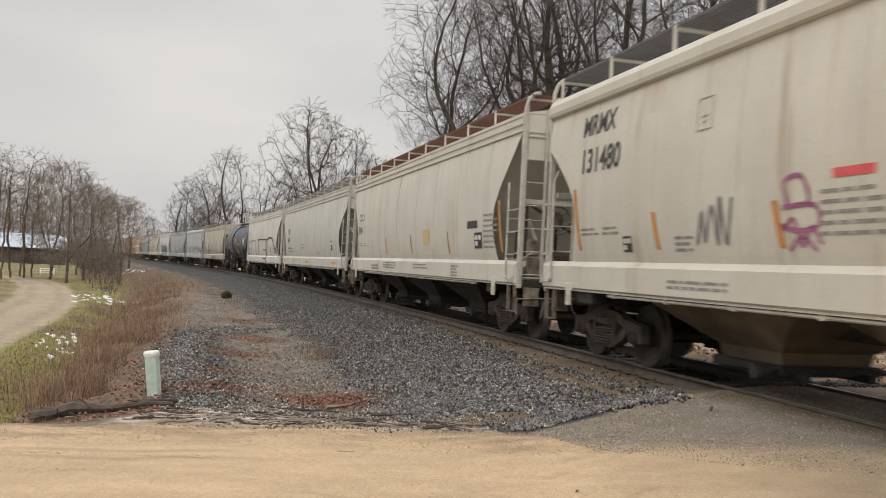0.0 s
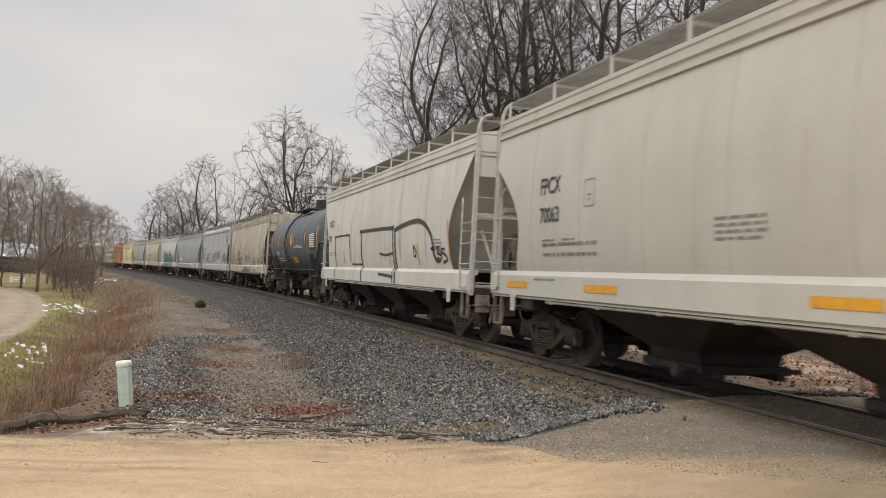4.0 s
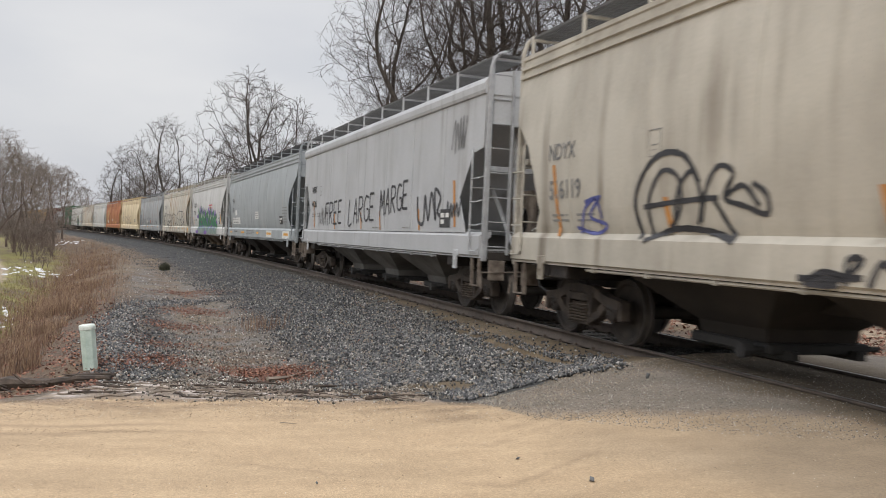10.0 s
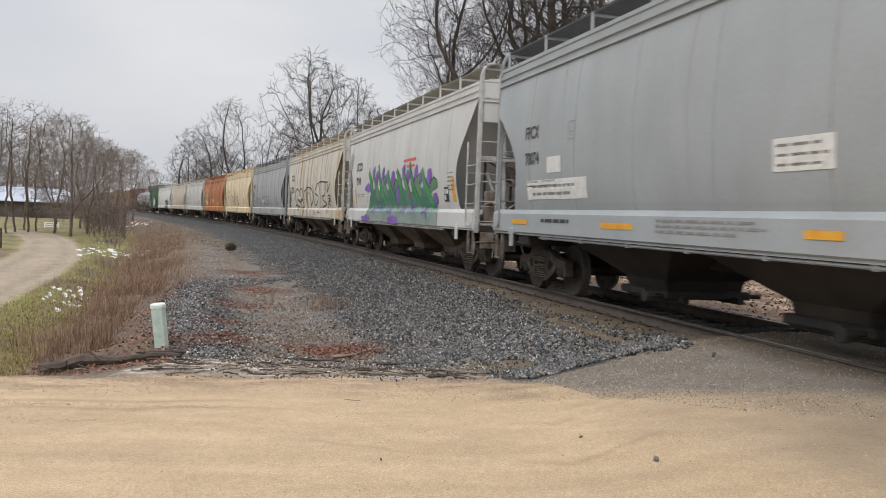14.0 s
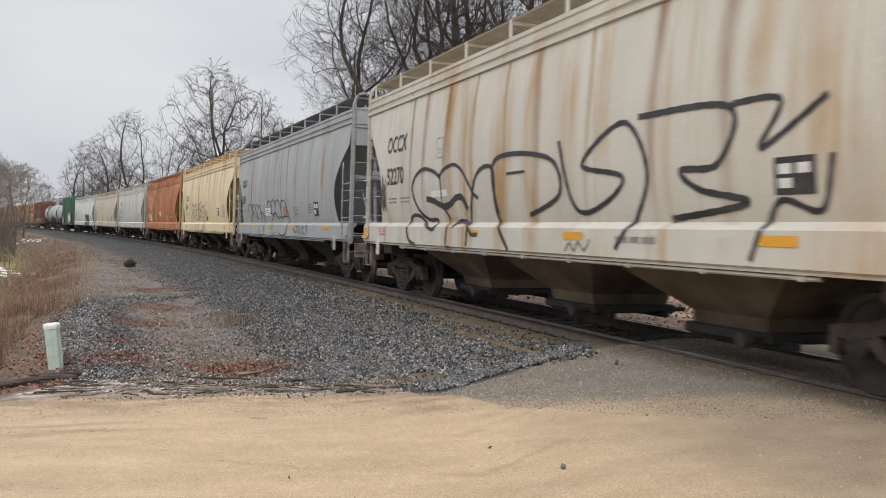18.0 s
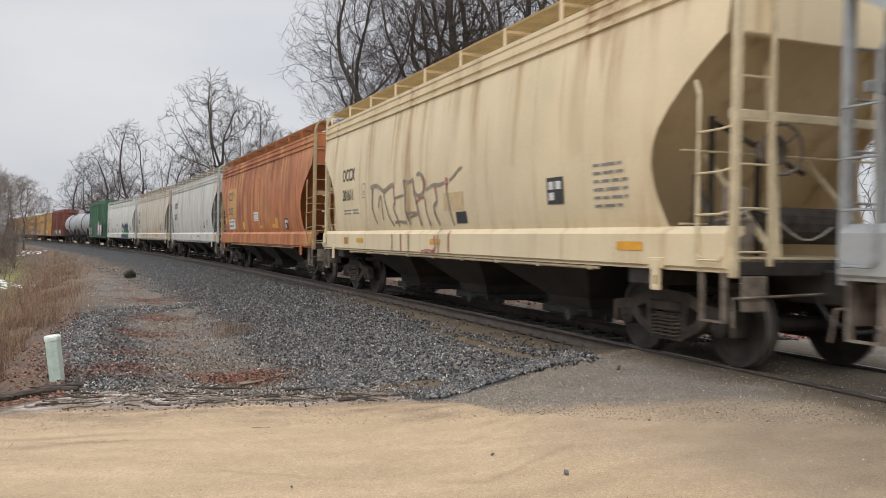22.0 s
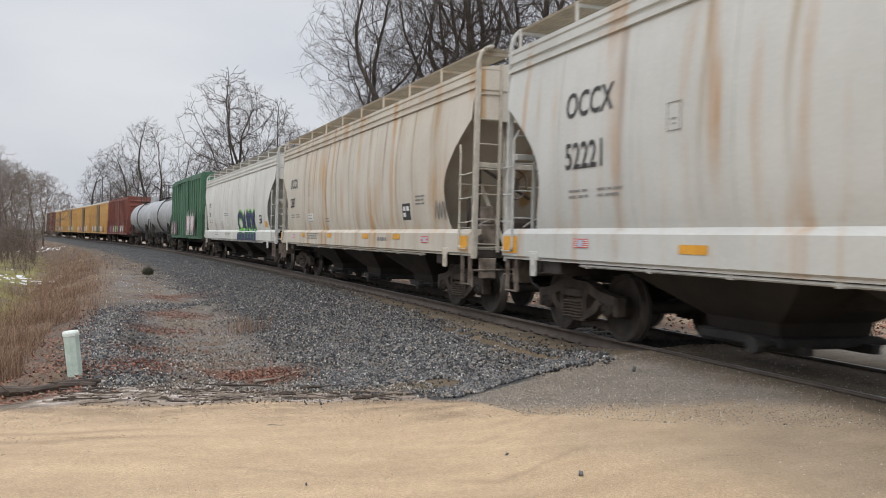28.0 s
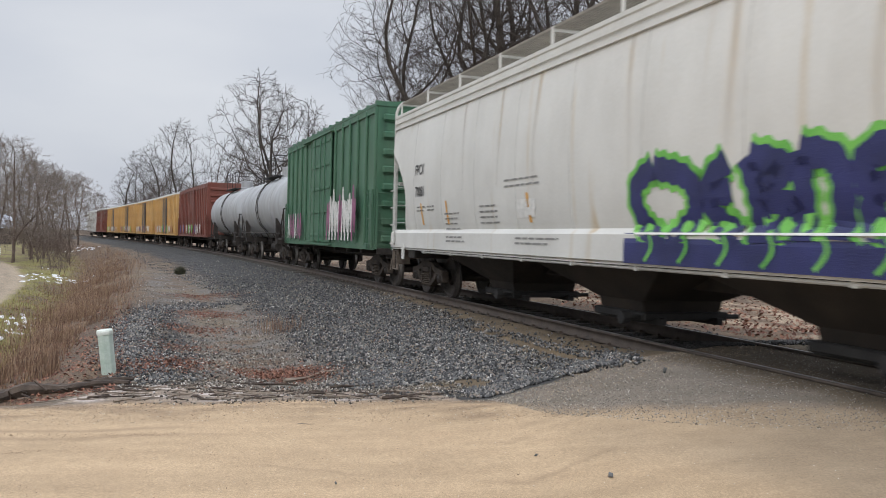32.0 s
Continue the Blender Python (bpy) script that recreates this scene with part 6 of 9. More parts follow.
    s = Side(6, "flat")
    common(s, "WFRX", "441266", 6.15, 2.7, 0.22, 2.25, 0.2)
    s.square(4.9, 2.9, 0.24)
    s.strip(5.6, 1.57, 2.44, 0.1, 0.5)
    for x in (2.67, -0.39, -2.2, -5.2):
        s.strip(x, 1.53, 1.98, 0.1, 0.25)
    s.strip(-7.3, 1.6, 2.5, 0.12, 0.3)
    # hand-sprayed capitals
    FREE = {"F": [[(0, 0), (0, 1)], [(0, 1), (0.6, 1)], [(0, 0.55), (0.45, 0.55)]], "R": [[(0, 0), (0, 1)], [(0, 1), (0.5, 0.95), (0.5, 0.6), (0, 0.5)], [(0.1, 0.5), (0.6, 0)]],
            "E": [[(0, 0), (0, 1)], [(0, 1), (0.55, 1)], [(0, 0.5), (0.45, 0.5)], [(0, 0), (0.6, 0)]], "L": [[(0.1, 1), (0, 0), (0.55, 0.05)]], "A": [[(0, 0), (0.3, 1)], [(0.3, 1), (0.6, 0)], [(0.1, 0.4), (0.5, 0.4)]],
            "G": [[(0.6, 0.9), (0.2, 0.95), (0, 0.5), (0.2, 0.05), (0.6, 0.1), (0.6, 0.45), (0.35, 0.45)]]}
    FREE["M"] = [[(0, 0), (0.05, 1), (0.3, 0.35), (0.55, 1), (0.62, 0)]]
    for word, x0, x1, z0, z1, tall in (("FREE", 4.52, 2.27, 1.66, 1.72, 0.66), ("LARGE", 1.57, -1.18, 1.66, 1.80, 0.68), ("MARGE", -1.58, -3.88, 1.86, 2.05, 0.62)):
        step = (x0 - x1) / len(word)
        for i, ch in enumerate(word):
            for ln in FREE[ch]:
                s.stroke([(x0 - s.dx - step * (i + 1.25 * p[0]), z0 + (z1 - z0) * i / len(word) + p[1] * tall) for p in ln], 0.062, SPRAY)
    s.stroke([(-5.0, 2.25), (-5.1, 1.75), (-5.45, 1.7), (-5.5, 2.25), (-5.75, 1.75), (-5.9, 2.3), (-6.2, 1.75), (-6.1, 2.35), (-6.45, 2.2), (-6.3, 1.9), (-6.6, 1.8)], 0.08, SPRAY)
    s.scribble(-6.8, 1.75, 0.75, 0.4, SPRAY, 21, 5, 0.05)
    s.scribble(4.9, 1.62, 1.3, 0.55, SPRAYG, 22, 6, 0.04)
    s.scribble(-7.0, 3.0, 0.7, 0.7, SPRAYG, 23, 5, 0.04)
    s.panel(-6.45, 1.95, 0.6, 0.36)
    s.lines(-1.5, 1.6, 0.6, 1)
    s.lines(-4.0, 1.6, 0.6, 1)
    for x in (4.2, 1.4, -1.8, -4.6):
        s.run(x, 0.16, mat=RUN_D, strength=0.22)
    s = Side(7)
    common(s, "FPCX", "70074", 6.57, 2.79, 0.22, 2.32, 0.22)
    s.square(4.6, 2.95, 0.24)
    s.boxes("stencil_patch", [(3.9, 6.46, 1.7, 2.04), (4.9, 5.5, 2.15, 2.42)], CHALK, "white repaint patches")
    s.lines(6.2, 1.95, 1.9, 2, 0.13, 0.05)
    s.boxes("stencil_patch", [(-1.6, -0.67, 1.92, 2.26)], CHALK, "white data plate")
    s.lines(-0.72, 2.2, 0.85, 3, 0.1, 0.03)
    s.panel(-6.46, 2.0, 0.62, 0.32)
    s.lines(-7.08, 2.34, 1.0, 6, 0.11, 0.035)
    for x, w in ((6.8, 0.85), (2.83, 1.0), (-1.5, 0.55), (-4.3, 1.0), (-7.9, 0.85)):
        s.reflector(x, w, 1.29, 0.09)
    s.boxes("stencil_patch", [(-4.95, -3.7, 1.14, 1.42), (-8.5, -7.2, 1.13, 1.42)], CHALK, "pale repaint behind the reflector", 0.005)
    s.lines(5.7, 1.36, 1.4, 1, 0.08, 0.06, INK)
    s.lines(1.7, 1.4, 2.4, 3, 0.07, 0.03)
    for x in (1.0, -2.9, -3.3, 4.9):
        s.run(x, 0.09, mat=RUN_Y, strength=0.45)
    s.run(-3.0, 0.5, mat=RUN_D, strength=0.2)
    s = Side(8)
    common(s, "OCCX", "77148", 5.54, 2.86, 0.29, 2.36, 0.26)
    s.square(3.31, 2.88, 0.28)
    s.boxes("marker_strip", [(5.55, 5.75, 1.72, 2.2, 0.15)], AMBER, "yellow marker strip")
    s.fill([(3.6, 1.1, 1.45), (3.2, 1.1, 1.9), (2.4, 1.1, 2.15), (0.9, 1.1, 2.1), (-1, 1.1, 2.15), (-2.6, 1.1, 2.0), (-4.0, 1.1, 2.1), (-5.0, 1.1, 1.7)], TEAL)
    s.fill([(3.7, 1.1, 1.3), (2.9, 1.1, 1.6), (1.5, 1.1, 1.62), (-1, 1.1, 1.6), (-3, 1.1, 1.62), (-5.2, 1.1, 1.5)], SAGE, 0.012)
    clouds = [[(4.15, 2.19), (3.35, 2.22), (3.05, 1.96)], [(2.75, 2.45), (2.6, 2.73), (2.45, 2.84)], [(2.15, 2.3), (2.1, 2.73)], [(1.45, 2.37), (1.15, 2.71), (1.05, 2.77)], [(0.65, 2.3), (0.8, 2.58)], [(0.15, 2.3), (-0.2, 2.49), (-0.35, 2.56)], [(-0.45, 1.92), (-0.85, 1.76)], [(4.7, 1.21), (4.15, 1.11), (3.3, 1.2)]]
    spikes = [[(3.45, 2.75), (3.0, 2.3), (2.7, 1.68)], [(2.6, 2.63), (2.3, 2.25), (1.75, 1.79)], [(1.9, 2.92), (1.75, 2.57), (1.4, 2.07), (0.9, 1.66)], [(0.8, 2.47), (1.1, 2.28), (0.6, 1.92)], [(0.55, 2.68), (0.35, 2.32), (-0.15, 1.88), (-0.55, 1.63)], [(-0.2, 2.03), (-0.5, 2.22), (-0.85, 2.23)]]
    for shift, squash in ((0.0, 1.0), (-4.1, 0.93)):
        for i, ln in enumerate(clouds):
            s.stroke([(x + shift - s.dx, 1.1 + (z - 1.1) * squash) for x, z in ln], 0.34 + 0.06 * (i % 3), PURPLE, 0.013, taper=0.8)
        for i, ln in enumerate(spikes):
            pts = [(x + shift - s.dx, 1.1 + (z - 1.1) * squash) for x, z in ln]
            s.stroke([(x + 0.03, z + 0.02) for x, z in pts], 0.40 - 0.03 * (i % 3), SPRAY, 0.015, taper=0.6)
            s.stroke(pts, 0.34 - 0.03 * (i % 3), LEAF if i % 2 == 0 else LEAF_PALE, 0.018, taper=0.55)
        for x, z in ((3.0, 1.42), (1.9, 1.5), (0.6, 1.38)):
            s.stroke([(x + shift - s.dx, z), (x - 0.35 + shift - s.dx, z + 0.1), (x - 0.5 + shift - s.dx, z - 0.12)], 0.10, PURPLE, 0.020)
            s.stroke([(x - 0.6 + shift - s.dx, z - 0.08), (x - 0.9 + shift - s.dx, z + 0.06)], 0.07, AQUA, 0.021)
        s.stroke([(2.2 + shift - s.dx, 1.9), (1.8 + shift - s.dx, 1.8)], 0.12, PLUM, 0.022)
    s.boxes("stencil_block", [(-3.0, -1.6, 2.85, 2.93), (-2.9, -2.0, 2.68, 2.75)], TAG, "red stencilled words")
    s.boxes("marker_strip", [(-6.7, -6.45, 1.7, 2.3, 0.2)], AMBER, "yellow marker strip")
    s.panel(-5.7, 2.05, 0.4, 0.35)
    s.scribble(6.9, 3.0, 0.6, 0.6, SPRAYG, 41, 4, 0.03)
    s.lines(-6.0, 2.4, 0.6, 5, 0.1, 0.03)
    s = Side(9)
    common(s, "OCCX", "52270", 5.5, 2.97, 0.33, 2.31, 0.34)
    s.square(2.6, 3.05, 0.3)
    s.scribble(5.95, 1.75, 0.35, 0.7, SPRAY, 44, 4, 0.03)
    s.stroke([(2.42, 2.31), (2.70, 2.44), (3.23, 2.52), (3.67, 2.43), (3.90, 2.21), (3.81, 1.97), (3.49, 1.71), (3.05, 1.57), (2.69, 1.57), (2.63, 1.48), (2.81, 1.39), (3.19, 1.48), (3.56, 1.64), (3.95, 1.65), (4.15, 1.53), (4.19, 1.36), (4.05, 1.17), (3.72, 1.10)], 0.07, SPRAY)
    s.stroke([(2.48, 2.33), (2.28, 2.45), (1.85, 2.52), (1.55, 2.46), (1.31, 2.31), (1.12, 2.14), (0.97, 2.00), (0.77, 1.91)], 0.06, SPRAY)
    s.stroke([(3.14, 1.96), (2.80, 1.92), (2.31, 1.81), (1.98, 1.84), (1.72, 1.94), (1.48, 1.95), (1.34, 1.87), (1.22, 1.73)], 0.11, SPRAY)
    s.stroke([(2.42, 2.31), (2.38, 2.02), (2.34, 1.82), (2.13, 1.66), (2.07, 1.54), (2.11, 1.11), (1.95, 1.10)], 0.05, SPRAY)
    s.stroke([(1.83, 1.45), (1.61, 1.54), (1.32, 1.52), (1.10, 1.40), (0.97, 1.32), (0.75, 1.32)], 0.07, SPRAY)
    s.stroke([(1.2, 1.12), (1.1, 1.7), (0.8, 2.3), (0.2, 2.35), (0.1, 1.65), (-0.4, 1.1)], 0.07, SPRAY)
    s.stroke([(0.05, 1.65), (0.1, 2.48), (-1.6, 2.4), (-1.9, 1.9), (-1.0, 1.62)], 0.07, SPRAY)
    s.stroke([(-0.3, 2.25), (-0.9, 2.25)], 0.04, SPRAY)
    s.stroke([(-1.9, 2.6), (-2.3, 1.7), (-3.0, 1.75), (-3.4, 2.05), (-2.5, 2.25), (-3.45, 2.68), (-3.9, 2.0), (-3.3, 1.2)], 0.065, SPRAY)
    s.stroke([(-3.73, 2.71), (-5.26, 2.64), (-5.1, 2.1), (-4.5, 2.06), (-4.8, 1.85), (-5.5, 1.7), (-4.3, 1.55)], 0.07, SPRAY)
    s.stroke([(-5.3, 2.66), (-5.95, 2.62), (-5.7, 2.2), (-6.5, 2.6)], 0.06, SPRAY)
    s.stroke([(-5.6, 1.15), (-5.9, 1.7), (-6.4, 1.62), (-6.55, 2.1)], 0.06, SPRAY)
    s.boxes("stencil_patch", [(2.1, 2.9, 1.98, 2.1)], CHALK, "pale repaint strip")
    s.panel(-5.86, 2.1, 0.5, 0.34)
    for x in (0.95, -2.3, -5.95):
        s.reflector(x, 0.48, 1.34, 0.1)
    s.lines(-3.3, 1.35, 0.9, 1, 0.08, 0.07, FADED)
    s.placard(5.6, 6.0, 1.25, 1.39)
    s.end_block(-1, 0.38)
    s.end_block(1, 0.35)
    s.scribble(-2.1, 1.14, 0.6, 0.16, SPRAYG, 45, 3, 0.03)
    for x, w in ((4.05, 0.16), (3.32, 0.2), (2.2, 0.2), (1.0, 0.12), (-0.2, 0.12), (-1.2, 0.2), (-2.6, 0.12), (-4.0, 0.2), (-5.2, 0.25)):
        s.run(x, w, 1.1, 4.0, RUN if w > 0.15 else RUN_Y, 0.85)
    s = Side(10)
    common(s, "OCCX", "2359", 6.46, 2.91, 0.28, 2.28, 0.28)
    s.square(4.6, 2.9, 0.26)
    for x in (6.4, 3.8, 0.9, -2.35, -6.2):
        s.reflector(x, 0.55, 1.39, 0.1)
    s.stroke([(4.73, 1.57), (5.12, 1.95), (5.07, 2.16), (4.67, 2.19), (4.36, 1.96)], 0.045, SPRAY)
    s.stroke([(4.36, 1.93), (4.37, 2.13), (4.04, 2.19), (3.72, 2.01), (3.67, 1.90)], 0.045, SPRAY)
    s.stroke([(3.67, 1.94), (3.64, 2.15), (3.39, 2.17), (3.16, 1.99)], 0.045, SPRAY)
    s.stroke([(3.17, 2.01), (3.06, 2.14), (2.82, 2.11), (2.73, 1.91), (2.43, 1.87), (2.20, 1.67), (2.14, 1.17)], 0.045, SPRAY)
    s.stroke([(4.64, 1.71), (4.17, 1.92), (3.94, 1.70)], 0.04, SPRAY)
    s.stroke([(3.72, 1.91), (3.37, 1.83), (3.62, 1.71), (3.20, 1.66)], 0.04, SPRAY)
    s.stroke([(2.88, 1.65), (2.65, 1.86), (2.46, 1.64)], 0.04, SPRAY)
    s.stroke([(1.60, 1.90), (1.57, 2.14), (1.36, 2.26), (1.11, 2.22), (0.93, 2.08), (0.85, 1.76)], 0.045, SPRAY)
    s.stroke([(0.87, 2.02), (0.79, 2.24), (0.54, 2.29), (0.28, 2.18), (0.18, 1.96)], 0.045, SPRAY)
    s.stroke([(0.19, 2.07), (0.11, 2.22), (-0.14, 2.27), (-0.43, 2.14), (-0.63, 1.87), (-0.72, 1.65)], 0.045, SPRAY)
    s.stroke([(-0.58, 2.00), (-0.70, 2.19), (-1.00, 2.24), (-1.29, 2.15), (-1.54, 1.91), (-1.69, 1.70), (-1.63, 1.47), (-1.41, 1.19), (-0.92, 1.10), (-0.38, 1.17)], 0.045, SPRAY)
    s.stroke([(1.16, 1.83), (0.80, 1.82), (0.57, 1.76), (0.25, 1.86), (-0.06, 1.69)], 0.04, SPRAY)
    s.stroke([(0.91, 1.59), (0.36, 1.86), (-0.02, 1.66)], 0.04, SPRAY)
    s.stroke([(-0.85, 1.69), (-1.19, 1.73), (-1.58, 1.69)], 0.04, SPRAY)
    s.stroke([(-0.12, 1.64), (-0.45, 1.72), (-0.73, 1.63)], 0.04, SPRAY)
    s.stroke([(0.73, 1.54), (0.78, 1.25), (0.54, 1.12), (0.12, 1.21)], 0.04, SPRAYG)
    s.stroke([(-2.52, 1.32), (-2.76, 1.23), (-2.99, 1.27), (-2.87, 1.39), (-3.10, 1.41), (-3.26, 1.33), (-3.16, 1.22), (-3.37, 1.24)], 0.07, SPRAYG)
    s.stroke([(-3.52, 1.14), (-3.63, 1.39), (-3.80, 1.38), (-3.71, 1.25), (-3.98, 1.15)], 0.06, SPRAYG)
    s.stroke([(-4.02, 1.40), (-4.23, 1.41), (-4.15, 1.19)], 0.06, SPRAYG)
    s.boxes("stencil_patch", [(1.05, 1.95, 1.75, 2.02)], CHALK, "white data plate")
    s.lines(1.9, 1.96, 0.8, 3, 0.08, 0.03)
    s.lines(-2.4, 2.0, 0.7, 4)
    s.lines(-4.2, 2.05, 0.7, 4)
    s.panel(-4.9, 2.1, 0.5, 0.4)
    s.boxes("graffiti", [(-1.4, -0.9, 1.7, 2.05)], PINKISH, "faded pink patch")
    for x, w in ((4.55, 0.14), (1.56, 0.15), (0.4, 0.1), (-0.6, 0.1), (-1.43, 0.22), (-2.6, 0.14), (-4.4, 0.12)):
        s.run(x, w, 1.56, 4.0, RUN, 0.8)
    s = Side(11)
    common(s, "OCCX", "201611", 6.08, 2.73, 0.29, 2.26, 0.26)
    s.square(4.4, 2.6, 0.26)
    s.stroke([(3.73, 2.48), (3.24, 2.49), (2.78, 2.36), (2.43, 2.43), (2.13, 2.47)], 0.09, WORN)
    s.stroke([(3.56, 2.46), (3.63, 2.02), (3.37, 1.67)], 0.08, WORN)
    s.stroke([(3.22, 2.01), (3.00, 2.25), (2.91, 1.74)], 0.07, WORN)
    s.stroke([(2.78, 2.35), (2.70, 2.09), (2.48, 1.79), (2.23, 1.61)], 0.07, WORN)
    s.stroke([(2.13, 2.47), (2.09, 2.19), (2.05, 2.05)], 0.08, PINKISH)
    s.stroke([(2.05, 2.09), (2.18, 1.99), (2.01, 1.78), (1.91, 1.59)], 0.07, WORN)
    s.stroke([(2.09, 2.18), (1.78, 2.20), (1.54, 2.22)], 0.05, WORN)
    s.stroke([(2.17, 1.68), (1.82, 1.69), (1.46, 1.67)], 0.06, WORN)
    s.stroke([(1.49, 2.52), (1.42, 2.24), (1.44, 1.92), (1.23, 1.63)], 0.08, WORN)
    s.stroke([(1.49, 2.51), (1.20, 2.46), (0.93, 2.50)], 0.07, WORN)
    s.stroke([(1.38, 1.86), (0.81, 1.85)], 0.05, WORN)
    s.stroke([(1.21, 1.77), (0.78, 1.83)], 0.05, WORN)
    s.stroke([(0.93, 2.48), (0.90, 2.30), (0.72, 2.18), (0.52, 2.18), (0.38, 2.25), (0.36, 2.40), (0.46, 2.54), (0.61, 2.59), (0.73, 2.57)], 0.08, WORN)
    s.stroke([(0.46, 2.55), (0.29, 2.42), (0.36, 2.28)], 0.08, PINKISH)
    s.stroke([(0.90, 2.27), (0.76, 1.98), (0.68, 1.74), (0.60, 1.60)], 0.09, WORN)
    s.stroke([(0.82, 2.02), (0.57, 2.12), (0.31, 2.12)], 0.06, PINKISH)
    s.stroke([(0.31, 2.10), (0.28, 1.87), (0.20, 1.70), (0.13, 1.59)], 0.07, WORN)
    s.stroke([(0.24, 2.27), (-0.02, 2.32), (-0.21, 2.34), (-0.44, 2.32), (-0.67, 2.35)], 0.06, WORN)
    s.stroke([(-0.21, 2.34), (-0.26, 2.17)], 0.09, PINKISH)
    s.stroke([(-0.72, 2.37), (-0.85, 2.36)], 0.13, PINKISH)
    s.stroke([(-0.78, 2.33), (-0.78, 2.15)], 0.08, PINKISH)
    s.stroke([(-0.26, 2.17), (-0.28, 2.03), (-0.12, 1.93), (-0.21, 1.74), (-0.34, 1.60)], 0.08, WORN)
    s.stroke([(-0.78, 2.18), (-0.86, 1.95), (-0.92, 1.74), (-1.00, 1.59)], 0.08, WORN)
    s.stroke([(-0.92, 2.37), (-1.13, 2.45), (-1.32, 2.53), (-1.48, 2.57)], 0.05, WORN)
    s.stroke([(1.69, 1.44), (1.65, 1.10)], 0.08, PINKISH)
    s.stroke([(2.23, 1.44), (2.22, 1.10)], 0.06, WORN)
    s.stroke([(1.22, 1.44), (1.19, 1.10)], 0.06, WORN)
    s.stroke([(-0.18, 1.41), (-0.25, 1.19), (-0.06, 1.10)], 0.08, PINKISH)
    s.stroke([(-0.34, 1.55), (-0.37, 1.28), (-0.41, 1.10)], 0.06, WORN)
    s.stroke([(-0.87, 1.49), (-0.87, 1.13)], 0.07, PINKISH)
    s.stroke([(0.49, 1.10), (0.16, 1.13), (-0.23, 1.11)], 0.06, PINKISH)
    s.boxes("stencil_patch", [(-1.5, -0.6, 1.84, 2.16)], STRAW, "worn yellow print", 0.005)
    s.boxes("stencil_patch", [(-1.58, -1.12, 1.62, 1.82)], INK, "black patch")
    s.panel(-4.4, 2.2, 0.45, 0.36)
    s.lines(-5.6, 2.3, 0.8, 6, 0.1, 0.035)
    for x in (4.6, -0.22, -6.4):
        s.reflector(x, 0.52, 1.3, 0.1)
    s.boxes("reflector", [(5.6, 5.95, 1.2, 1.36)], ORANGE, "dull amber reflector")
    for x, w in ((3.9, 0.12), (2.0, 0.25), (0.5, 0.2), (-1.9, 0.3), (-3.4, 0.2), (-5.2, 0.3)):
        s.run(x, w, 2.4, 3.95, RUN_Y, 0.7)
    s.run(2.3, 0.1, 2.9, 3.95, RUN, 0.8)
    s = Side(12)
    s.boxes("stencil_patch", [(3.55, 5.5, 2.12, 3.36)], mottled("ochre_repaint", (0.42, 0.23, 0.09), (0.55, 0.32, 0.13), 2.0, 0.6), "ochre repaint patch", 0.005)
    s.boxes("stencil_patch", [(3.78, 5.3, 1.64, 2.06)], CHALK, "pale repaint patch", 0.005)
    s.text("OCCX", 5.4, 2.86, 0.34)
    s.text("201623", 5.33, 2.25, 0.3)
    s.lines(5.2, 2.0, 1.3, 2, 0.18, 0.07)
    s.square(3.2, 2.95, 0.3)
    for x0, x1, z0, z1 in ((1.67, 2.05, 1.62, 1.92), (-1.82, -1.3, 1.66, 1.75), (-3.96, -3.41, 1.66, 1.78), (-4.35, -3.97, 1.64, 1.97), (5.75, 6.1, 1.9, 2.15)):
        s.boxes("marker_strip", [(x0, x1, z0, z1)], AMBER, "yellow marker patch")
    s.boxes("stencil_patch", [(-1.15, -0.3, 1.93, 2.25)], CHALK, "white data plate")
    s.lines(-0.35, 2.18, 0.75, 3, 0.09, 0.03)
    s.panel(-5.4, 1.95, 0.45, 0.36)
    for x, w in ((6.6, 0.3), (4.6, 0.35), (2.9, 0.5), (1.2, 0.4), (0.0, 0.5), (-2.0, 0.45), (-3.2, 0.5), (-5.0, 0.5), (-6.4, 0.3)):
        s.run(x, w, 1.8, 3.95, RUN_Y, 0.55)
    for x, w in ((5.9, 0.2), (2.0, 0.3), (-1.0, 0.35), (-4.2, 0.3)):
        s.run(x, w, 1.8, 3.95, rust_run_material("maroon_run", (0.15, 0.045, 0.03)), 0.6)
    for j, x in enumerate((6.6, 5.2, 3.9, 3.3, 2.6, 1.7, 0.8, -0.3, -1.3, -2.2, -3.4, -4.6, -5.6)):
        s.run(x, 0.16 + 0.14 * (j % 3), 1.56 if j % 2 else 2.2, 4.0, RUN_Y if j % 3 == 0 else RUN_M, 0.75)
    s = Side(13)
    common(s, "OCCX", "52221", 5.88, 3.0, 0.33, 2.31, 0.34)
    s.square(3.5, 2.9, 0.26)
    s.panel(-4.88, 2.06, 0.42, 0.32)
    s.lines(-5.9, 2.15, 0.6, 4)
    s.placard(5.2, 5.6, 1.26, 1.38)
    s.placard(-6.6, -6.2, 1.26, 1.38)
    for x in (-1.0, 3.0):
        s.reflector(x, 0.5, 1.28, 0.1)
    s.end_block(-1)
    s.end_block(1, 0.5)
    s.lines(-3.0, 1.36, 0.9, 1, 0.08, 0.08, FADED)
    for x, w, m in ((4.5, 0.16, RUN), (-4.3, 0.17, RUN), (2.9, 0.14, RUN_Y), (1.6, 0.12, RUN_Y), (0.3, 0.14, RUN), (-1.0, 0.12, RUN_Y), (-2.2, 0.14, RUN_Y), (-4.9, 0.1, RUN)):
        s.run(x, w, 1.1 if w > 0.15 else 1.56, 4.0, m, 0.75)
    s = Side(14)
    common(s, "OCCX", "2387", 6.86, 2.89, 0.31, 2.27, 0.29)
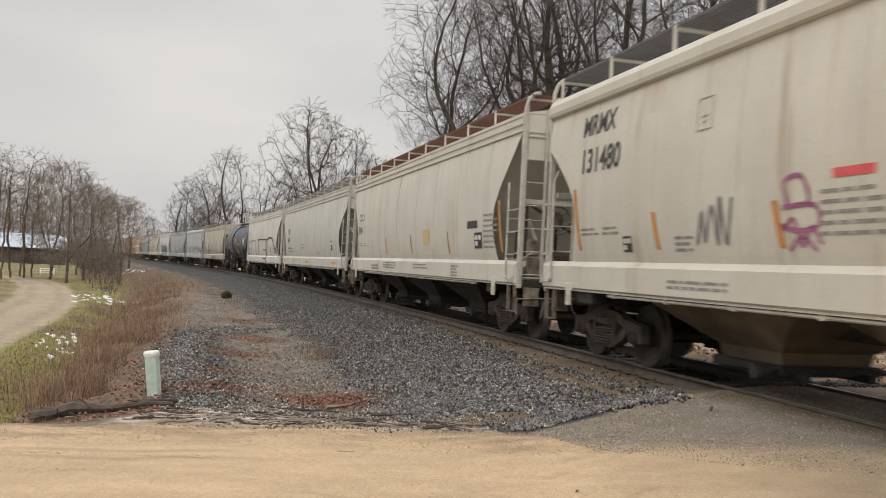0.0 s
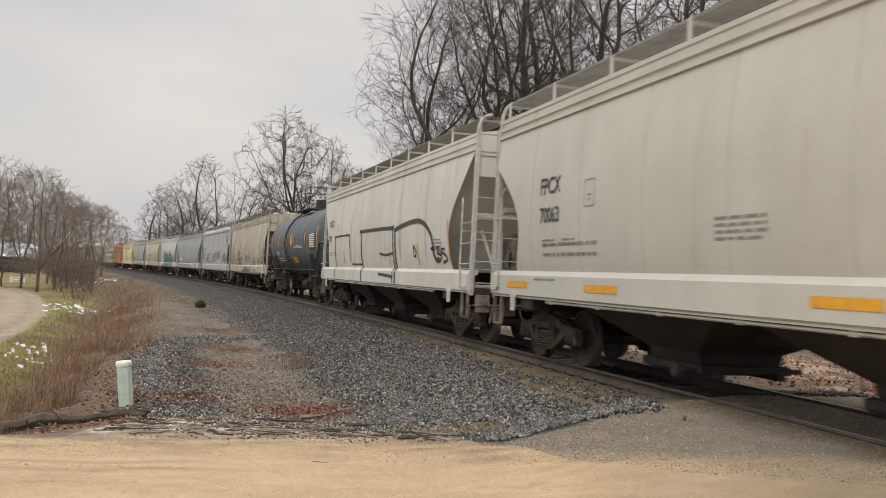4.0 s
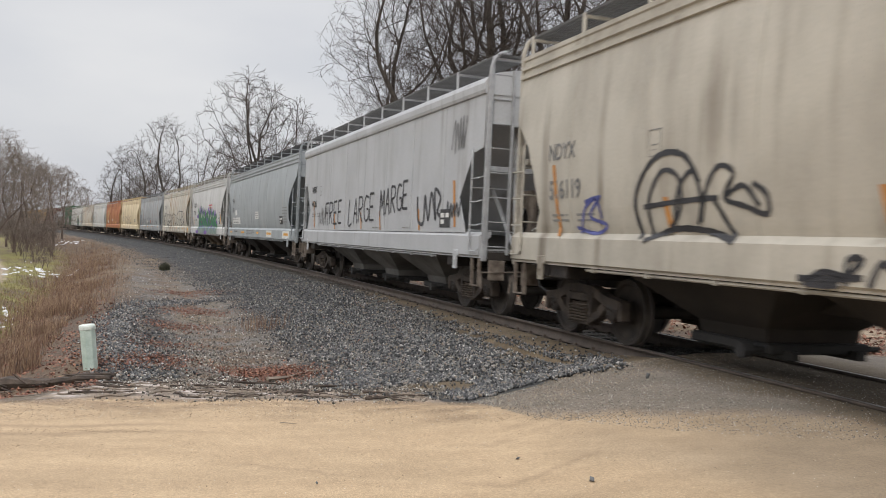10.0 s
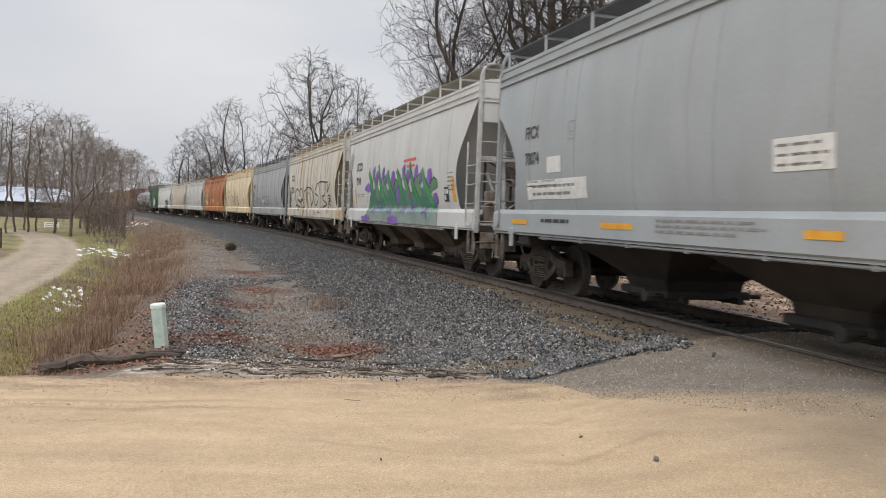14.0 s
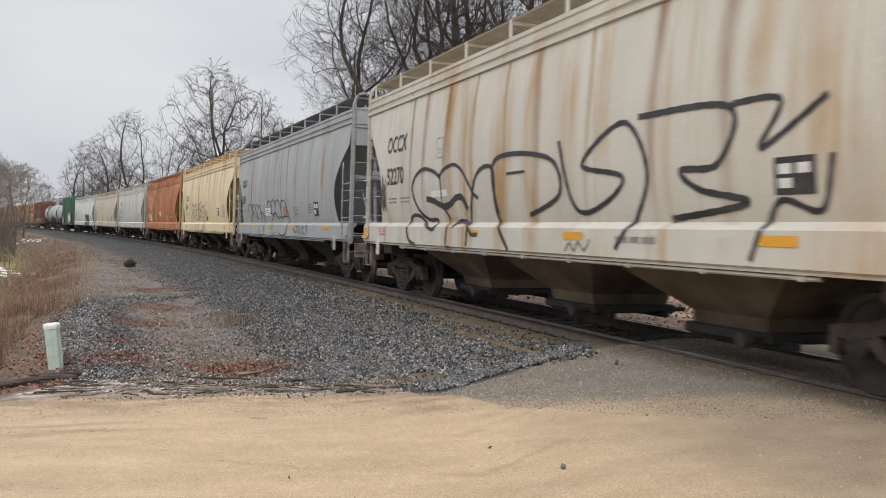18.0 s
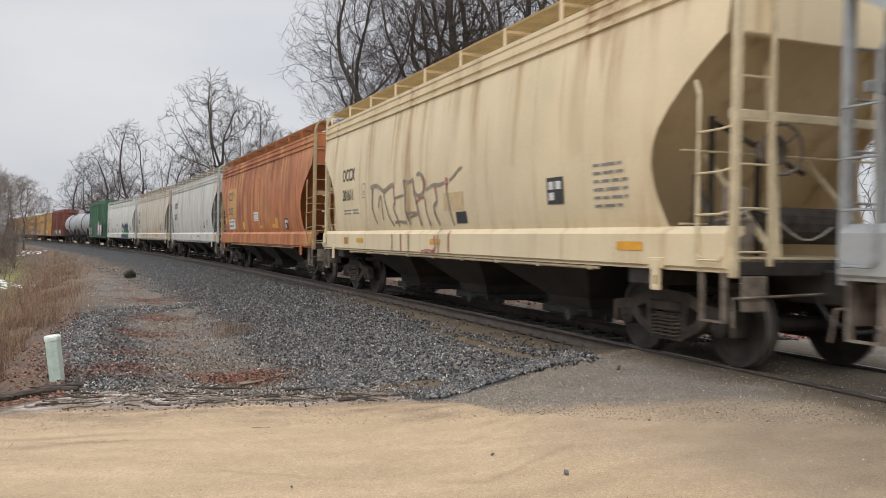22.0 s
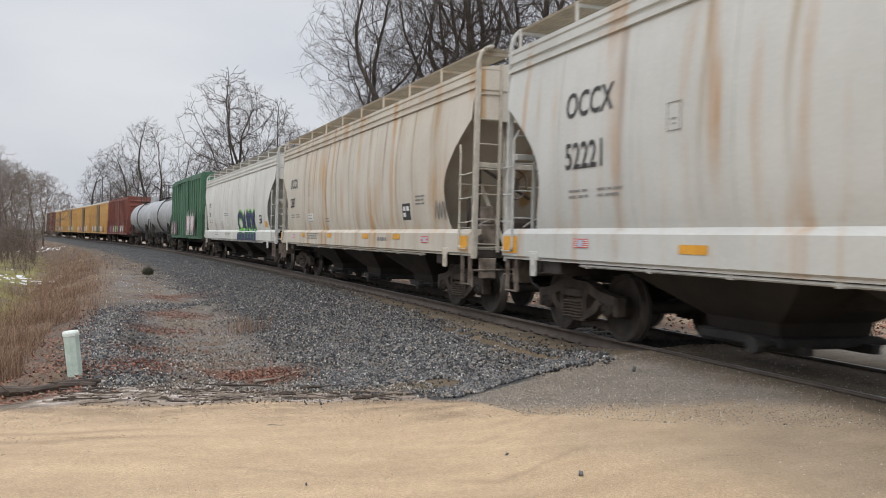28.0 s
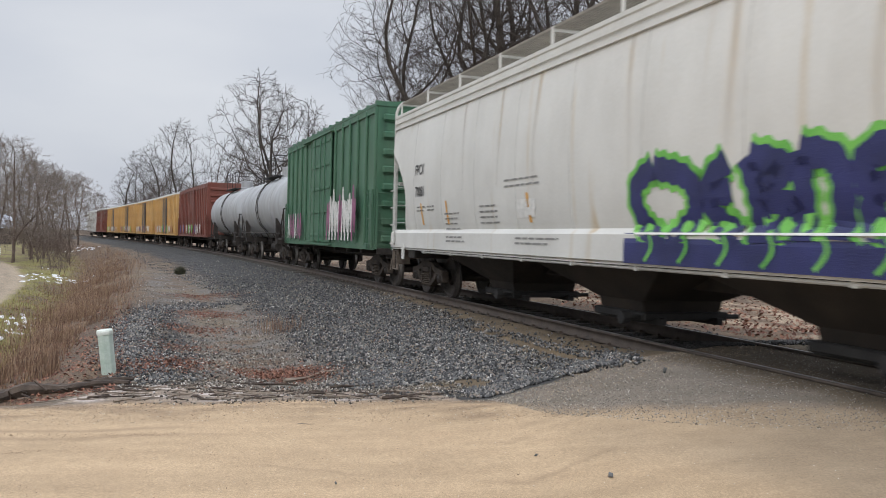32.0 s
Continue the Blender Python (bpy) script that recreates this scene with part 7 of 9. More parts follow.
    s.square(4.1, 2.9, 0.26)
    s.boxes("stencil_patch", [(3.5, 4.2, 1.75, 2.02)], CHALK, "white data plate")
    s.lines(4.15, 1.98, 0.65, 3, 0.09, 0.03)
    s.lines(2.0, 1.85, 0.5, 2)
    s.placard(6.1, 6.45, 1.25, 1.38)
    s.placard(-6.6, -6.2, 1.25, 1.38)
    for x in (4.8, 1.4, -2.2, -4.6):
        s.reflector(x, 0.5, 1.36, 0.12)
    s.end_block(-1, 0.45)
    s.end_block(1, 0.3)
    s.lines(4.3, 1.42, 1.6, 3, 0.07)
    s.lines(-3.2, 1.34, 0.8, 1, 0.08, 0.08, FADED)
    s.panel(-4.95, 2.06, 0.5, 0.34)
    s.scribble(-6.9, 1.68, 0.6, 0.42, SPRAYG, 61, 4, 0.04)
    s.lines(-5.8, 2.2, 0.7, 3)
    for x, w, m in ((4.72, 0.15, RUN), (1.78, 0.16, RUN), (0.7, 0.13, RUN), (3.4, 0.14, RUN_Y), (-0.6, 0.14, RUN_Y), (-2.4, 0.22, RUN_Y), (-3.6, 0.14, RUN), (-4.6, 0.2, RUN_Y), (-5.6, 0.14, RUN_Y), (-6.9, 0.5, RUN_Y)):
        s.run(x, w, 1.1 if m is RUN and w > 0.14 else 1.56, 4.0, m, 0.75)
    s = Side(15)
    common(s, "FPCX", "70081", 8.2, 2.74, 0.22, 2.25, 0.22)
    s.lines(3.0, 2.35, 1.6, 2, 0.1)
    s.lines(4.2, 1.95, 1.0, 4, 0.1)
    s.lines(6.2, 1.85, 0.9, 4, 0.1)
    s.boxes("stencil_patch", [(1.8, 2.5, 1.7, 2.0)], CHALK, "white data plate")
    for x in (7.7, 6.0, 2.0):
        s.strip(x, 1.62, 2.1, 0.09, 0.2, AMBER)
    glyphs = [[(-2.2, 2.24), (-1.8, 2.0), (-1.95, 1.58), (-2.45, 1.33)], [(-2.2, 2.24), (-2.9, 2.06), (-3.0, 1.67), (-2.55, 1.38)], [(-3.6, 2.22), (-3.25, 1.95), (-3.4, 1.62), (-3.8, 1.42)], [(-3.3, 1.86), (-3.65, 1.91)], [(-3.9, 2.23), (-4.05, 1.84), (-4.1, 1.36)], [(-3.95, 2.23), (-4.45, 2.09), (-4.15, 1.86), (-4.6, 1.65), (-4.2, 1.42)], [(-4.65, 2.23), (-4.7, 1.82), (-4.7, 1.39)], [(-4.65, 2.23), (-5.15, 2.06), (-5.15, 1.4)], [(-5.85, 2.21), (-5.45, 2.09), (-5.5, 1.76), (-5.5, 1.56), (-5.95, 1.43)], [(-5.5, 1.83), (-5.8, 1.87)]]
    for gl in glyphs:
        s.stroke([(x - s.dx, z) for x, z in gl], 0.44, LIME, 0.008)
    for gl in glyphs:
        s.stroke([(x - s.dx, z) for x, z in gl], 0.28, NAVY, 0.014)
    s.boxes("graffiti", [(-6.10 - s.dx, -1.55 - s.dx, 1.08, 1.46)], NAVY, "navy sprayed base", 0.01)
    for x in np.linspace(-5.65, -2.10, 6):
        s.stroke([(x - s.dx, 1.5), (x - 0.1 - s.dx, 1.3), (x + 0.05 - s.dx, 1.12)], 0.05, LIME, 0.016)
    s.boxes("graffiti", [(-5.95 - s.dx, -1.80 - s.dx, 1.44, 1.465)], CHALK, "thin pale line", 0.02)
    s.panel(-6.15, 2.12, 0.5, 0.34)
    s.boxes("marker_strip", [(-7.7, -7.23, 1.63, 1.86)], AMBER, "yellow marker patch")
    s.lines(6.0, 1.38, 1.2, 2, 0.08)
    s.lines(2.5, 1.38, 1.6, 2, 0.08)
    for x, w, m in ((5.1, 0.1, RUN), (1.8, 0.13, RUN_Y), (3.3, 0.1, RUN_Y), (-1.0, 0.12, RUN_Y), (-3.0, 0.14, RUN_Y), (-5.0, 0.12, RUN_Y)):
        s.run(x, w, 2.2, 4.0, m, 0.7)
    s = Side(16, "box")
    for i in range(9):
        s.stroke([(-1.0 - 0.42 * i, 1.2), (-1.1 - 0.42 * i, 2.3 + 0.22 * (i % 3)), (-1.3 - 0.42 * i, 1.5), (-1.35 - 0.42 * i, 2.4)], 0.15, CHALK if i % 4 else PLUM, 0.08)
    for i in range(6):
        s.stroke([(6.2 - 0.5 * i, 1.2), (6.1 - 0.5 * i, 2.1), (5.9 - 0.5 * i, 1.3)], 0.14, PLUM if i % 3 else CHALK, 0.08)
    for k in (19, 20, 21, 22, 23):
        s = Side(k, "box")
        r = random.Random(k)
        for i in range(12):
            x = 6.5 - 1.1 * i + r.uniform(-0.3, 0.3)
            s.stroke([(x, 1.2), (x - 0.1, 1.9), (x - 0.35, 1.35), (x - 0.5, 1.9)], 0.16, r.choice((CHALK, PINKISH, LIME, CHALK, BLUEP)), 0.08)


mark_cars()


# ---- trees: tapered trunk and limbs that divide towards the light, bare crown of fine twigs ----
def grow(seed, h, trunk_r, stems=3, bole=0.15, wide=0.30, low=0.22, fullest=0.55, points=900, step=0.45, twigs=3, twig_len=0.8, spread=0.35, lean=0.0, droop=0.0, fine=0.012):
    """Segments of a bare tree, (start, end, radius at start, radius at end, level): limbs reach for points strewn through the crown."""
    r = np.random.RandomState(seed)
    pos, up_of = [np.array([0, 0, -0.3])], [-1]

    def add(p, parent):
        pos.append(p)
        up_of.append(parent)
        return len(pos) - 1
    top, k = h * bole, 0
    while pos[k][2] < top:
        k = add(pos[k] + np.array([lean * 0.35 * step + r.normal(0, 0.05), r.normal(0, 0.05), step]), k)
    for j in range(stems):
        az, ang = 2 * np.pi * (j + r.uniform(-0.25, 0.25)) / stems, spread * (0.35 if j == 0 and stems > 2 else r.uniform(0.75, 1.2))
        d = np.array([math.sin(ang) * math.cos(az) + lean * 0.7, math.sin(ang) * math.sin(az), math.cos(ang)])
        q = max(0, k - (j % 3) * (2 if k > 6 else 0))
        for i in range(int(h * r.uniform(0.28, 0.42) / step)):
            d = d + np.array([r.normal(0, 0.10), r.normal(0, 0.10), 0.05])
            d /= np.linalg.norm(d)
            q = add(pos[q] + d * step, q)
    # the crown's light: points in an uneven egg round the stems
    u = r.uniform(0, 1, points * 4)
    R0 = h * wide * np.interp(u, (0, 0.12, fullest, 0.85, 1.0), (0.35, 0.7, 1.0, 0.62, 0.12))
    az, rad = r.uniform(0, 2 * np.pi, len(u)), np.sqrt(r.uniform(0.02, 1, len(u)))
    lump = 1 + 0.22 * np.sin(3 * az + 5 * u + seed) + 0.15 * np.sin(5 * az - 9 * u + 2 * seed)
    A = np.stack([R0 * rad * lump * np.cos(az), R0 * rad * lump * np.sin(az), h * (low + (1 - low) * u)], -1)
    A[:, 0] += lean * A[:, 2] * 0.6
    gap = np.sin(A[:, 0] * 1.1 + seed) + np.sin(A[:, 1] * 1.3 + 2 * seed) + np.sin(A[:, 2] * 0.9 + 3 * seed) + r.normal(0, 0.5, len(A))
    A = A[gap > -0.9][:points]
    P = np.array(pos)
    heading = [np.array([0, 0, 1.0])] + [(P[i] - P[up_of[i]]) / step for i in range(1, len(pos))]
    D = np.linalg.norm(A[:, None] - P[None], axis=2)
    near, dist = D.argmin(1), D.min(1)
    for _ in range(150):
        hit = dist < h * 0.32
        if not hit.any():
            break
        pull = np.zeros((len(pos), 3))
        np.add.at(pull, near[hit], (A[hit] - P[near[hit]]) / dist[hit, None])
        full = np.bincount([p for p in up_of if p >= 0], minlength=len(pos)) >= 3
        grows = np.flatnonzero((np.abs(pull).sum(1) > 0) & ~full)
        if len(grows) == 0:
            break
        d = pull[grows]
        d /= np.linalg.norm(d, axis=1)[:, None] + 1e-9
        d += 1.1 * np.array([heading[g] for g in grows]) + r.normal(0, 0.16, d.shape) + np.array([0, 0, 0.10 - droop])
        d /= np.linalg.norm(d, axis=1)[:, None]
        fresh = P[grows] + d * step
        room = np.array([np.min(np.linalg.norm(P - p, axis=1)) > 0.45 * step for p in fresh])
        crowded = set(grows[~room].tolist())
        live = np.array([g not in crowded for g in near])
        grows, d, fresh = grows[room], d[room], fresh[room]
        if not live.all():
            A, near, dist = A[live], near[live], dist[live]
        if len(grows) == 0 or len(A) == 0:
            continue
        first = len(pos)
        for p, g, w in zip(fresh, grows, d):
            add(p, int(g))
            heading.append(w)
        P = np.array(pos)
        D = np.linalg.norm(A[:, None] - fresh[None], axis=2)
        m = D.min(1)
        closer = m < dist
        near = np.where(closer, first + D.argmin(1), near)
        dist = np.where(closer, m, dist)
        live = dist > step * 1.15
        A, near, dist = A[live], near[live], dist[live]
        if len(A) == 0 or len(pos) > 6000:
            break
    n = len(pos)
    up_of = np.array(up_of)
    kids = np.bincount(up_of[1:], minlength=n)
    area = np.zeros(n)
    for i in range(n - 1, 0, -1):
        if kids[i] == 0:
            area[i] = 1.0
        area[up_of[i]] += area[i]
    rad = np.maximum(trunk_r * (area / area[0]) ** (math.log(trunk_r / fine) / math.log(area[0])), fine)
    out = [(P[up_of[i]], P[i], min(rad[up_of[i]], rad[i] * 1.45), rad[i], 0 if rad[i] > trunk_r * 0.22 else 2) for i in range(1, n)]
    # sprays of fine twigs on the outer wood
    outer = np.flatnonzero(rad < trunk_r * 0.14)
    for i in outer:
        way = P[i] - P[up_of[i]]
        way /= np.linalg.norm(way) + 1e-9
        for _ in range(twigs if kids[i] == 0 else max(1, twigs - 2)):
            d = way + r.normal(0, 0.55, 3) + np.array([0, 0, 0.12 - droop])
            d /= np.linalg.norm(d)
            ln = twig_len * r.uniform(0.4, 1.1)
            a = P[i]
            b = a + d * ln * 0.5
            e = d + r.normal(0, 0.25, 3) + np.array([0, 0, 0.15])
            c = b + e / np.linalg.norm(e) * ln * 0.5
            out += [(a, b, fine * 0.95, fine * 0.8, 3), (b, c, fine * 0.8, fine * 0.5, 3)]
            e = d + r.normal(0, 0.6, 3)
            out.append((b, b + e / np.linalg.norm(e) * ln * 0.45, fine * 0.75, fine * 0.5, 3))
    return out


def tubes(segs, name, mat, thin=1.0):
    """All segments as joined prisms: five sides for thick ones, three for twigs."""
    verts, quads = [], []
    base = 0
    for sides, part_of in ((6, [s for s in segs if s[2] > 0.05]), (3, [s for s in segs if s[2] <= 0.05])):
        if not part_of:
            continue
        p = np.array([s[0] for s in part_of])
        q = np.array([s[1] for s in part_of])
        ra, rb = np.array([s[2] for s in part_of]) * thin, np.array([s[3] for s in part_of]) * thin
        w = q - p
        w /= np.linalg.norm(w, axis=1)[:, None] + 1e-9
        ref = np.where(np.abs(w[:, 2:3]) < 0.9, np.array([[0, 0, 1.0]]), np.array([[1.0, 0, 0]]))
        u = np.cross(w, ref)
        u /= np.linalg.norm(u, axis=1)[:, None]
        v = np.cross(w, u)
        ang = 2 * np.pi * np.arange(sides) / sides
        ring = u[:, None] * np.cos(ang)[None, :, None] + v[:, None] * np.sin(ang)[None, :, None]
        a, b = p[:, None] + ring * ra[:, None, None], q[:, None] + ring * rb[:, None, None]
        verts.append(np.concatenate([a, b], 1).reshape(-1, 3))
        i = np.arange(sides)
        f = np.stack([i, (i + 1) % sides, (i + 1) % sides + sides, i + sides], -1)
        quads.append((base + np.arange(len(part_of))[:, None, None] * 2 * sides + f[None]).reshape(-1, 4))
        base += len(part_of) * 2 * sides
    return raw_mesh(name, np.concatenate(verts), np.concatenate(quads), mat, smooth=True)


def tree_kind(seed, h, label, twig=None, bark=None, **kw):
    segs = grow(seed, h, **kw)
    trunk = [s for s in segs if s[4] <= 1]
    crown = [s for s in segs if s[4] > 1]
    top = max(s[1][2] for s in segs)
    ob = tagged(new("tree"), label, "tree", "bare trees along the line")
    part("trunk", tubes(trunk, "trunk", bark or M_BARK), None, ob)
    part("crown", tubes(crown, "crown", twig or M_TWIG), None, ob, "bare winter twigs")
    return ob, top


def plant(kind, x, y, h, turn, first=[]):
    ob, top = kind
    k = h / top
    m = Matrix.Translation((x, y, height(x, y))) @ Matrix.Rotation(turn, 4, "Z") @ Matrix.Scale(k, 4)
    if ob.get("set"):
        c = copy_thing(ob, m)
        c.matrix_basis = m
    else:
        ob.matrix_basis = m
        ob["set"] = 1


def by_view(bearing_px, dist):
    """A ground point at a bearing (as picture columns of the first view) and a distance."""
    a = math.atan((bearing_px - 784) / 1535.0)
    return dist * math.sin(a), dist * math.cos(a)


# M_BRUSH and M_FAR are lightened: the haze of distance is in their colour
M_BRUSH = mottled("haze_paled_grey_brown_thicket", (0.14, 0.112, 0.095), (0.24, 0.198, 0.168), 1.2, 0.95, 0.0, 0.1)
M_THICKET = mottled("brown_thicket_stems", (0.085, 0.062, 0.050), (0.17, 0.128, 0.105), 1.2, 0.95, 0.0, 0.1)
M_FAR = mottled("haze_paled_far_twigs", (0.16, 0.148, 0.14), (0.26, 0.245, 0.235), 0.8, 0.95, 0.0, 0.1)
TALL = [tree_kind(s, 24, "tall bare deciduous tree with ascending limbs behind the track", trunk_r=0.42, stems=n, bole=bo, wide=w, low=lo, points=1400, step=0.5, twigs=3, twig_len=1.2, spread=sp, fine=0.0105) for s, n, bo, w, lo, sp in ((3, 3, 0.20, 0.27, 0.20, 0.35), (11, 4, 0.12, 0.25, 0.25, 0.42), (25, 2, 0.25, 0.23, 0.26, 0.3))]
BROAD = [tree_kind(s, 15, "spreading bare tree with crooked limbs", trunk_r=0.33, stems=n, bole=bo, wide=w, low=0.22, points=700, step=0.45, twigs=3, twig_len=1.0, spread=0.6, lean=le, fine=0.015) for s, n, bo, w, le in ((7, 3, 0.14, 0.34, -0.10), (19, 3, 0.12, 0.36, -0.42), (53, 2, 0.2, 0.30, 0.0))]
EDGE = [tree_kind(s, 10, "grey-brown bare tree with fine upright twigs by the lane", twig=M_BRUSH, bark=M_THICKET, trunk_r=0.13, stems=4, bole=0.14, wide=0.34, low=0.16, fullest=0.45, points=600, step=0.32, twigs=4, twig_len=0.85, spread=0.4, fine=0.010) for s in (61, 67)]
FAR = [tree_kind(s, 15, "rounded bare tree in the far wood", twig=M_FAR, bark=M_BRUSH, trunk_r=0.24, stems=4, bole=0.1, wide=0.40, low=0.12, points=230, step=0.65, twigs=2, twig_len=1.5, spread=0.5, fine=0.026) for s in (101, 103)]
SMALL = [tree_kind(s, 9, "slender bare tree at the wood's edge", twig=M_BRUSH, bark=M_THICKET, trunk_r=0.075, stems=1, bole=0.5, wide=0.17, low=0.35, points=260, step=0.3, twigs=3, twig_len=0.7, spread=0.2, fine=0.010) for s in (31, 37, 71)]
BRUSH = [tree_kind(s, 6, "tangled leafless brush on the bank", twig=M_THICKET, bark=M_THICKET, trunk_r=0.07, stems=6, bole=0.03, wide=0.42, low=0.04, fullest=0.4, points=130, step=0.36, twigs=2, twig_len=0.8, spread=0.5, fine=0.012) for s in (81, 87)]
rt = random.Random(5)
# the tall group behind the track: (bearing, distance, height, kind, turn)
for px, dist, h, k, turn in ((868, 50, 23, 0, 2.6), (915, 54, 26, 1, 0.4), (790, 62, 17, 2, 1.9), (828, 56, 22, 1, 3.3), (945, 58, 25, 0, 4.6), (985, 50, 25, 2, 4.0), (1600, 60, 23, 2, 1.3), (1062, 47, 24, 0, 1.0), (1150, 45, 24, 2, 2.2), (1250, 43, 23, 1, 5.1), (1350, 42, 24, 0, 4.2), (1460, 40, 23, 2, 0.7), (1580, 38, 23, 1, 2.9), (1700, 36, 22, 0, 0.2), (1210, 74, 22, 2, 5.9)):
    x, y = by_view(px, dist)
    plant(TALL[k], x, y, h, turn)
for px, dist, h, k, turn in ((612, 94, 19.5, 1, 0.2), (566, 100, 18.0, 0, 3.2), (440, 118, 16.4, 1, 0.9), (505, 114, 13.5, 2, 0.6), (650, 90, 13.5, 2, 2.2), (690, 84, 12.5, 0, 5.0), (770, 74, 11, 2, 1.0), (352, 168, 17.5, 0, 1.0), (322, 178, 15.5, 0, 4.0), (384, 172, 14.5, 2, 2.6), (720, 100, 13, 2, 0.3)):
    x, y = by_view(px, dist)
    plant(BROAD[k], x, y, h, turn)
for px, dist, h, k in ((120, 64, 8.6, 0), (92, 71, 9.4, 1), (150, 72, 8.0, 1), (172, 80, 8.4, 0), (196, 92, 8.8, 1), (216, 106, 9.4, 0), (230, 124, 10.0, 1), (138, 90, 9.0, 0), (182, 118, 10.0, 1)):
    x, y = by_view(px, dist)
    plant(EDGE[k], x, y, h, rt.uniform(0, 6.28))
for px, dist, h in ((60, 74, 9.2), (46, 71, 9.8), (38, 78, 9.4), (22, 72, 9.9), (5, 68, 9.2), (-12, 70, 9.4), (-34, 70, 10), (-70, 66, 11), (-110, 66, 11)):
    x, y = by_view(px, dist)
    plant(rt.choice(SMALL), x, y, h, rt.uniform(0, 6.28))
for i in range(150):
    s0 = rt.uniform(30, 165)
    d0 = rt.uniform(10.6, 14 if s0 < 125 else 22)
    x, y, _ = on_line(s0, d0)
    if lane_distance(np.array([x]), np.array([y]))[0] > 2.6:
        plant(rt.choice(BRUSH), x, y, rt.uniform(0.9, 1.8) + 0.022 * max(0, s0 - 25) * rt.uniform(0.5, 1.1), rt.uniform(0, 6.28))
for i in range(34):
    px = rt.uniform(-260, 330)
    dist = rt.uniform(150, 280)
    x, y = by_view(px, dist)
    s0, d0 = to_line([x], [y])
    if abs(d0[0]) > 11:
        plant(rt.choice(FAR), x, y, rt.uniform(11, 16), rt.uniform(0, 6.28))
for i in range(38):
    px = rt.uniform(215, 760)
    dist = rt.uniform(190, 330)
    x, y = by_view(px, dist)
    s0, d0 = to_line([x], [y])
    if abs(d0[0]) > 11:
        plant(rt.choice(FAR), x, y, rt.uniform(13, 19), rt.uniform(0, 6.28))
for i in range(30):
    px = rt.uniform(560, 1750)
    dist = rt.uniform(40, 74)
    x, y = by_view(px, dist)
    s0, d0 = to_line([x], [y])
    if d0[0] < -9:
        plant(rt.choice(BRUSH), x, y, rt.uniform(3.0, 6.5), rt.uniform(0, 6.28))


# ---- loose stone, weeds, litter ----
def island_mat(name, stops, rough=0.9, relief=0.4):
    """Each loose piece takes its own shade."""
    m, n, l, b = node_mat(name, rough)
    geo = n.new("ShaderNodeNewGeometry")
    tc = n.new("ShaderNodeTexCoord").outputs["Object"]
    c = ramp(n, l, geo.outputs["Random Per Island"], stops)
    f = noise_node(n, l, tc, 45.0, 3.0)
    c = mix(n, l, 0.5, c, ramp(n, l, f, ((0.3, (0.38, 0.38, 0.38)), (0.7, (0.64, 0.64, 0.64)))), "OVERLAY")
    l.new(c, b.inputs["Base Color"])
    bump(n, l, b, f, relief, 0.01)
    return m


STONE_BITS = np.array([(1, 0, 0), (-1, 0, 0), (0, 1, 0), (0, -1, 0), (0, 0, 1), (0, 0, -1)], float)
STONE_FACES = np.array([(0, 2, 4), (2, 1, 4), (1, 3, 4), (3, 0, 4), (2, 0, 5), (1, 2, 5), (3, 1, 5), (0, 3, 5)])


def stones(name, x, y, size, mat, label, seed, sink=0.25, flat=0.7):
    r = np.random.RandomState(seed)
    n = len(x)
    z = ground_z(x, y)
    v = STONE_BITS[None] * r.uniform(0.55, 1.15, (n, 6, 1)) * np.stack([r.uniform(0.9, 1.6, n), r.uniform(0.7, 1.1, n), r.uniform(0.5, 0.9, n) * flat / 0.7], -1)[:, None]
    v = v + r.uniform(-0.22, 0.22, v.shape)
    q = r.normal(size=(n, 4))
    q /= np.linalg.norm(q, axis=1)[:, None]
    w, a, b, c = q.T
    R = np.stack([1 - 2 * (b * b + c * c), 2 * (a * b - c * w), 2 * (a * c + b * w), 2 * (a * b + c * w), 1 - 2 * (a * a + c * c), 2 * (b * c - a * w), 2 * (a * c - b * w), 2 * (b * c + a * w), 1 - 2 * (a * a + b * b)], -1).reshape(n, 3, 3)
    v = np.einsum("nij,nkj->nki", R, v) * (size[:, None, None] / 2)
    v += np.stack([x, y, z + size * (0.5 - sink)], -1)[:, None]
    f = (np.arange(n)[:, None, None] * 6 + STONE_FACES[None]).reshape(-1, 3)
    ob = new(name, raw_mesh(name, v.reshape(-1, 3), f, mat))
    return tagged(ob, label, "gravel", kind="stuff")


def line_points(s, d):
    h = np.interp(s, LINE_S, LINE_H)
    return np.interp(s, LINE_S, LINE_X) - d * np.cos(h), np.interp(s, LINE_S, LINE_Y) - d * np.sin(h)


def near_far(r, n, a, b, k=14.0):
    """Places along the track, thick near the crossing and thinner with distance."""
    u = r.uniform(0, 1, n)
    pa, pb = 1 / (a + k), 1 / (b + k)
    return 1 / (pa + (pb - pa) * u) - k


M_BALLAST = island_mat("crushed_dark_ballast", ((0.0, (0.014, 0.014, 0.015)), (0.3, (0.05, 0.051, 0.053)), (0.6, (0.13, 0.132, 0.134)), (0.8, (0.21, 0.205, 0.195)), (0.9, (0.23, 0.18, 0.13)), (0.97, (0.33, 0.32, 0.30)), (1.0, (0.5, 0.48, 0.45))))
M_PEBBLE = island_mat("mixed_pale_gravel", ((0.0, (0.04, 0.036, 0.032)), (0.35, (0.10, 0.088, 0.075)), (0.6, (0.19, 0.165, 0.135)), (0.85, (0.33, 0.295, 0.25)), (1.0, (0.6, 0.58, 0.54))))
M_GRIT = island_mat("sandy_grit", ((0.0, (0.14, 0.10, 0.065)), (0.3, (0.28, 0.2, 0.125)), (0.7, (0.40, 0.30, 0.2)), (1.0, (0.62, 0.56, 0.46))))
